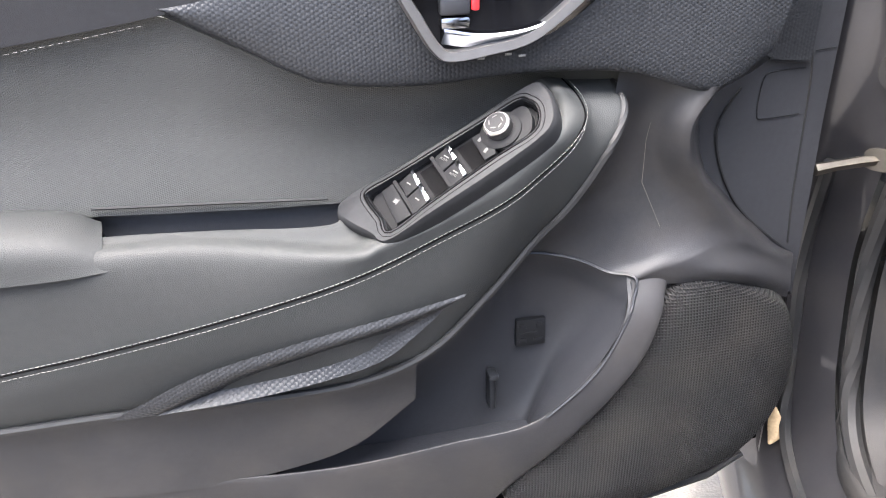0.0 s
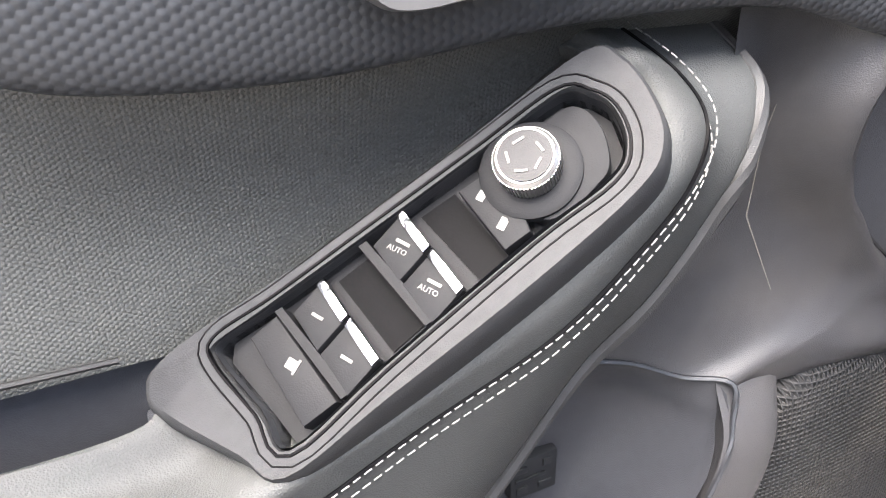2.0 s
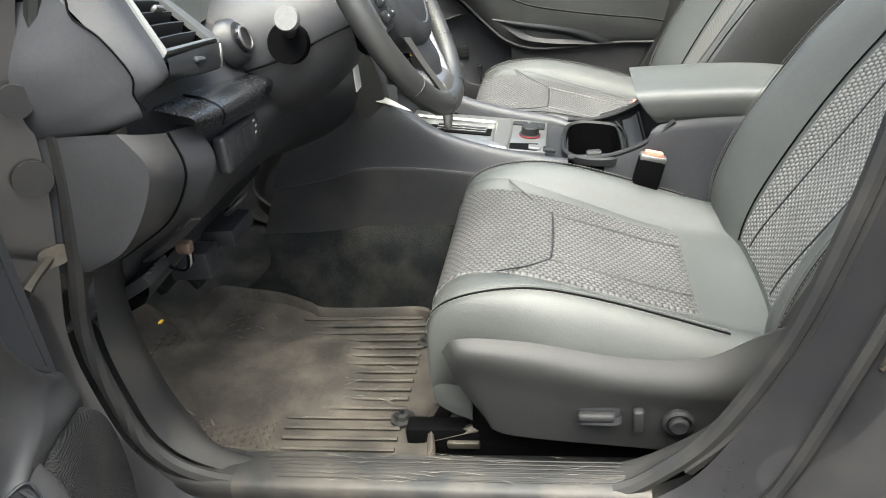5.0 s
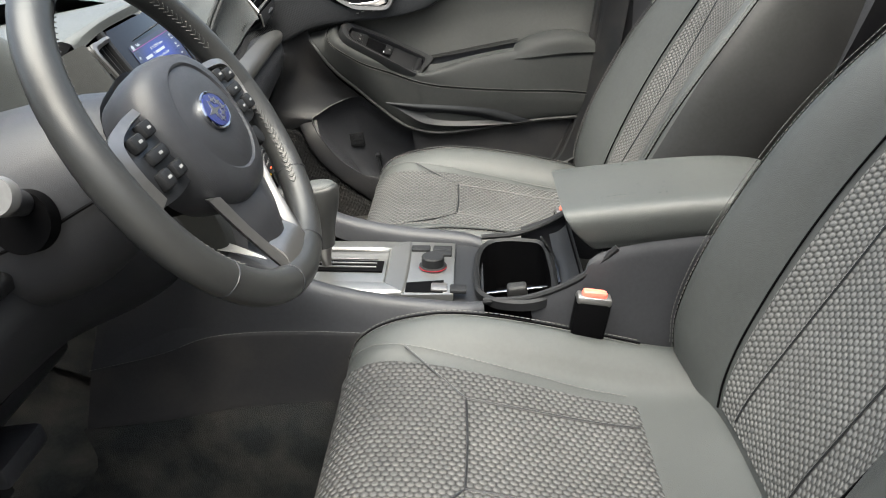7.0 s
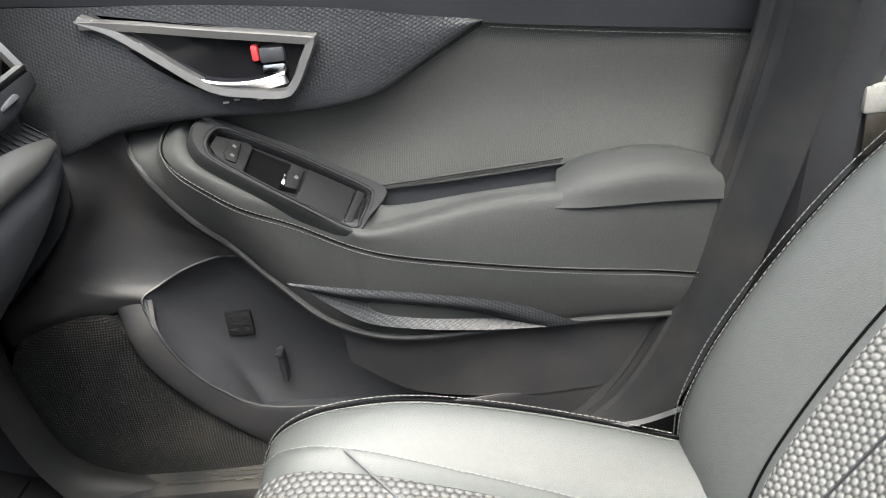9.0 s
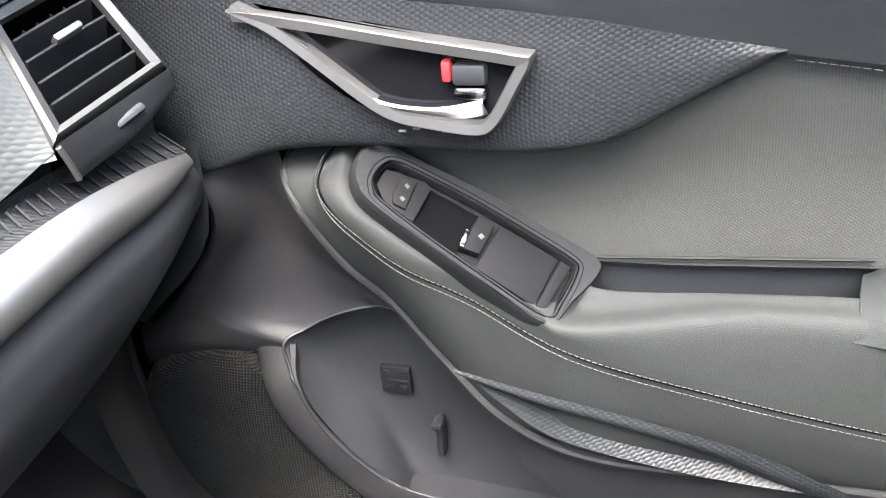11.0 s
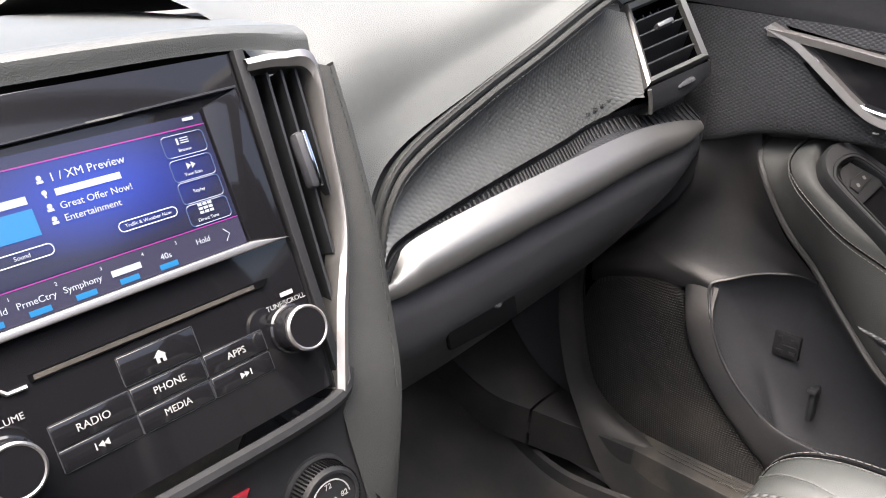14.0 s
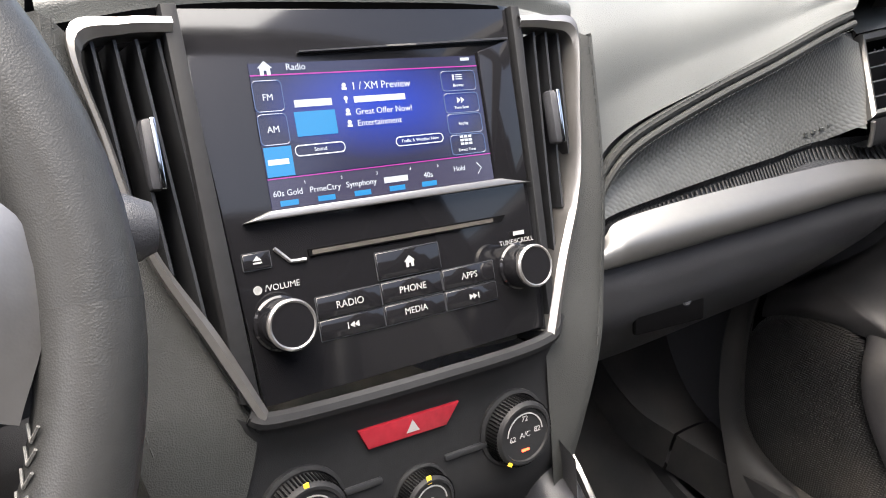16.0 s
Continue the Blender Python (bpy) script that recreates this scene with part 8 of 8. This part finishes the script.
part("spoke_web", surf([[Q(-0.064, -0.060, 0.004), Q(0, -0.070, 0.012), Q(0.064, -0.060, 0.004)], [Q(-0.046, -0.103, 0.004), Q(0, -0.105, 0.016), Q(0.046, -0.103, 0.004)], [Q(-0.030, -0.130, 0.0), Q(0, -0.132, 0.008), Q(0.030, -0.130, 0.0)]], 14, 12, thick=0.006), PLASTIC, wheel, "black web of the lower spoke")
part("hub_back", lathe([(0.06, -0.07), (0.075, -0.02), (0.06, -0.005)], SWM, 28), DARK, wheel)
col = thing("steering_column", (-0.36, 0.05, 1.0), "black steering column shroud with stalks", "steering column")
part("shroud", surf([[(-0.36 + w * math.cos(a), y, zc + h * math.sin(a)) for a in np.linspace(0, 2 * math.pi, 20, endpoint=False)] for y, w, h, zc in ((-0.055, 0.062, 0.055, 1.042), (-0.03, 0.075, 0.070, 1.032), (0.04, 0.100, 0.095, 1.008), (0.16, 0.115, 0.10, 0.99))], 32, 16, True, True), PLASTIC, col, "black plastic column shroud")
part("shroud_seam", sweep([(-0.425, -0.055, 1.035), (-0.445, -0.02, 1.025), (-0.463, 0.04, 1.003), (-0.478, 0.12, 0.985)], 0.0018, 6, n=16), DARK, col)
LB = basis((-0.462, 0.030, 1.022), (0, 1, 0), (0.3, 0, 1))
part("stalk_boot", lathe([(0.028, -0.012), (0.028, 0.004), (0.026, 0.006), (0.024, 0.004), (0.023, -0.004), (0.012, -0.006), (0.0, -0.006)], LB, 28), DARK, col, "round stalk boot")
ls = part("light_stalk", sweep([(-0.455, 0.030, 1.035), (-0.490, 0.018, 1.050), (-0.522, 0.006, 1.064)], [0.011, 0.012, 0.0155], 14), PLASTIC, col, "light switch stalk")
part("stalk_end", lathe([(0.0155, -0.004), (0.0165, 0.004), (0.0145, 0.010), (0.008, 0.0125), (0, 0.013)], basis((-0.524, 0.005, 1.066), (0, 1, 0), (0.4, 0, 1)), 20), material("pale switch cap", (0.12, 0.12, 0.12), 0.4, bump=0.05), ls, "pale rounded cap")
wsx = part("wiper_stalk", sweep([(-0.29, -0.02, 1.055), (-0.23, -0.045, 1.065), (-0.185, -0.062, 1.071)], [0.009, 0.008, 0.008], 12), PLASTIC, col, "wiper stalk")
part("wiper_end", lathe([(0.002, 0.014), (0.009, 0.012), (0.0125, 0.004), (0.0125, -0.005), (0.008, -0.011)], Matrix.Translation((-0.172, -0.066, 1.072)) @ Matrix.Rotation(radians(90), 4, "Y"), 20), PLASTIC, wsx, "bulbous stalk end")
tag = solo("paper_tag", rbox((-0.335, -0.02, 0.945), (0.03, 0.002, 0.055), 0.0008), LABELWHITE, "small white paper tag hanging from the key", "tag")

# ---- pedals and floor mats ----
ped = thing("pedal_box", (-0.36, 0.42, 0.56), "black pedals on steel arms under the dashboard", "pedals")
part("brake_pad", rbox((-0.33, 0.40, 0.60), (0.09, 0.02, 0.055), 0.006, 2, Matrix.Rotation(radians(-35), 4, "X")), RUBBER, ped, "ribbed rubber brake pedal")
part("brake_arm", sweep([(-0.33, 0.42, 0.60), (-0.33, 0.44, 0.70), (-0.33, 0.42, 0.80)], 0.008, 6), DARK, ped)
part("throttle", rbox((-0.22, 0.43, 0.565), (0.05, 0.018, 0.13), 0.006, 2, Matrix.Rotation(radians(-35), 4, "X")), RUBBER, ped)
part("connector", join(rbox((-0.36, 0.24, 0.70), (0.09, 0.06, 0.03), 0.006), rbox((-0.44, 0.27, 0.68), (0.05, 0.07, 0.05), 0.006)), PLASTIC, ped)
part("spring", sweep([(-0.245, 0.42, 0.575), (-0.25, 0.41, 0.555), (-0.235, 0.405, 0.55), (-0.24, 0.40, 0.535)], 0.006, 6), STEEL, ped)




def mat(cx, x0, x1, driver):
    m = thing("floor_mat", (cx, 0.15, 0.41), "dusty ribbed black rubber floor mat with brown dirt" if driver else "dark ribbed rubber floor mat", "floor mat", "floor mats")
    zf = lambda y: 0.428 + (max(0, y - 0.16) ** 2) * 1.05
    out = [(-0.645, -0.122), (-0.636, 0.013), (-0.628, 0.179), (-0.610, 0.282), (-0.557, 0.371), (-0.52, 0.41), (-0.475, 0.450), (-0.41, 0.458), (-0.345, 0.452), (-0.346, 0.41), (-0.335, 0.385), (-0.27, 0.378), (-0.208, 0.368), (-0.185, 0.31), (-0.178, 0.25), (-0.20, 0.19), (-0.222, 0.150), (-0.226, 0.05), (-0.227, -0.055), (-0.28, -0.07), (-0.33, -0.083), (-0.416, -0.138), (-0.478, -0.136), (-0.543, -0.114)] if driver else [(x0, -0.12), (x0, 0.2), (x0 + 0.03, 0.44), (x1 - 0.03, 0.44), (x1, 0.2), (x1, -0.12)]
    bo = spline(out, 130, True)
    c = np.array((-0.42, 0.13)) if driver else bo.mean(0)
    pr = lambda k, d: [(*(c + (p - c) * k), zf((c + (p - c) * k)[1]) + d) for p in bo]
    part("tray", grid_mesh([pr(1.0, -0.02), pr(1.015, 0.018), pr(1.0, 0.024), pr(0.975, 0.020), pr(0.955, 0.004), pr(0.93, 0.001), *[pr(k, 0.0) for k in np.arange(0.88, 0.04, -0.06)], pr(0.03, 0.0)], True, True), MAT_RUBBER if driver else RUBBER, m, "raised-edge rubber tray")
    ribs = bmesh.new()
    rb = []
    for k in range(16):
        x = x0 + 0.05 + (x1 - x0 - 0.10) * k / 15
        rb.append(sweep([(x, y, zf(y) + 0.0042) for y in np.linspace(-0.065, 0.118 + (0.20 * max(0, x + 0.60) if driver else 0), 6)], 0.0042, 6, 0.8))
    part("rib", join(*rb), MAT_RUBBER if driver else RUBBER, m, "row of moulded ribs")
    if driver:
        dots = bmesh.new()
        for i in range(26):
            for j in range(26):
                x, y = x0 + 0.035 + i * 0.0165 + (j % 2) * 0.008, 0.135 + j * 0.0135
                if x > x1 - 0.05 or y > 0.415 - 0.5 * max(0, x0 + 0.19 - x) or (x > -0.36 and y > 0.335) or y < 0.135 + 0.22 * max(0, x + 0.60):
                    continue
                vs = [dots.verts.new((x + a * 0.0055, y + b * 0.0045, zf(y) + 0.0008)) for a, b in ((-1, 0), (-0.5, 1), (0.5, 1), (1, 0), (0.5, -1), (-0.5, -1))]
                up = [dots.verts.new((x + a * 0.004, y + b * 0.0033, zf(y) + 0.004)) for a, b in ((-1, 0), (-0.5, 1), (0.5, 1), (1, 0), (0.5, -1), (-0.5, -1))]
                dots.faces.new(up)
                for q in range(6):
                    dots.faces.new((vs[q], vs[(q + 1) % 6], up[(q + 1) % 6], up[q]))
        tagged(part("stud", dots, MAT_RUBBER, m, "field of small moulded studs"), kind="stuff")
        rs = random.Random(4)
        marks = []
        for k in range(46):
            cx_, cy_ = ((-0.38, 0.10), (-0.52, 0.24), (-0.30, 0.27), (-0.45, 0.02))[k % 4]
            x, y, a, ln = cx_ + rs.gauss(0, 0.045), cy_ + rs.gauss(0, 0.045), rs.uniform(-0.9, 0.9), rs.uniform(0.012, 0.05)
            marks.append(sweep([(x + q * math.sin(a) * ln, y + q * math.cos(a) * ln, zf(y + q * math.cos(a) * ln) + 0.0068) for q in (-0.5, -0.2, 0.1, 0.5)], [0.0003, 0.0012, 0.0009, 0.0003], 4, 0.3))
        tagged(part("scuff", join(*marks), SCUFF, m, "pale dried scuff marks"), kind="stuff")
        for x, y in ((-0.532, -0.065), (-0.313, -0.071)):
            f = part("fixing", lathe([(0.020, 0.0), (0.020, 0.006), (0.013, 0.008), (0.011, 0.014), (0.006, 0.016), (0, 0.016)], Matrix.Translation((x, y, zf(y))), 22), RUBBER, m, "round black mat fixing")
            part("fixing_pin", lathe([(0.005, 0.015), (0.004, 0.018), (0, 0.018)], Matrix.Translation((x, y, zf(y))), 10), CHROME, f)
    return m


mat(-0.40, -0.655, -0.185, True)
mat(0.40, 0.18, 0.66, False)
for p in ((-0.352, 0.424, 0.505), (-0.705, 0.162, 0.514)):
    solo("pale_chip", rbox(p, (0.012, 0.008, 0.004), 0.0015), YELLOW if p[1] > 0.3 else LABELWHITE, "small pale chip lying on the floor trim", "debris")
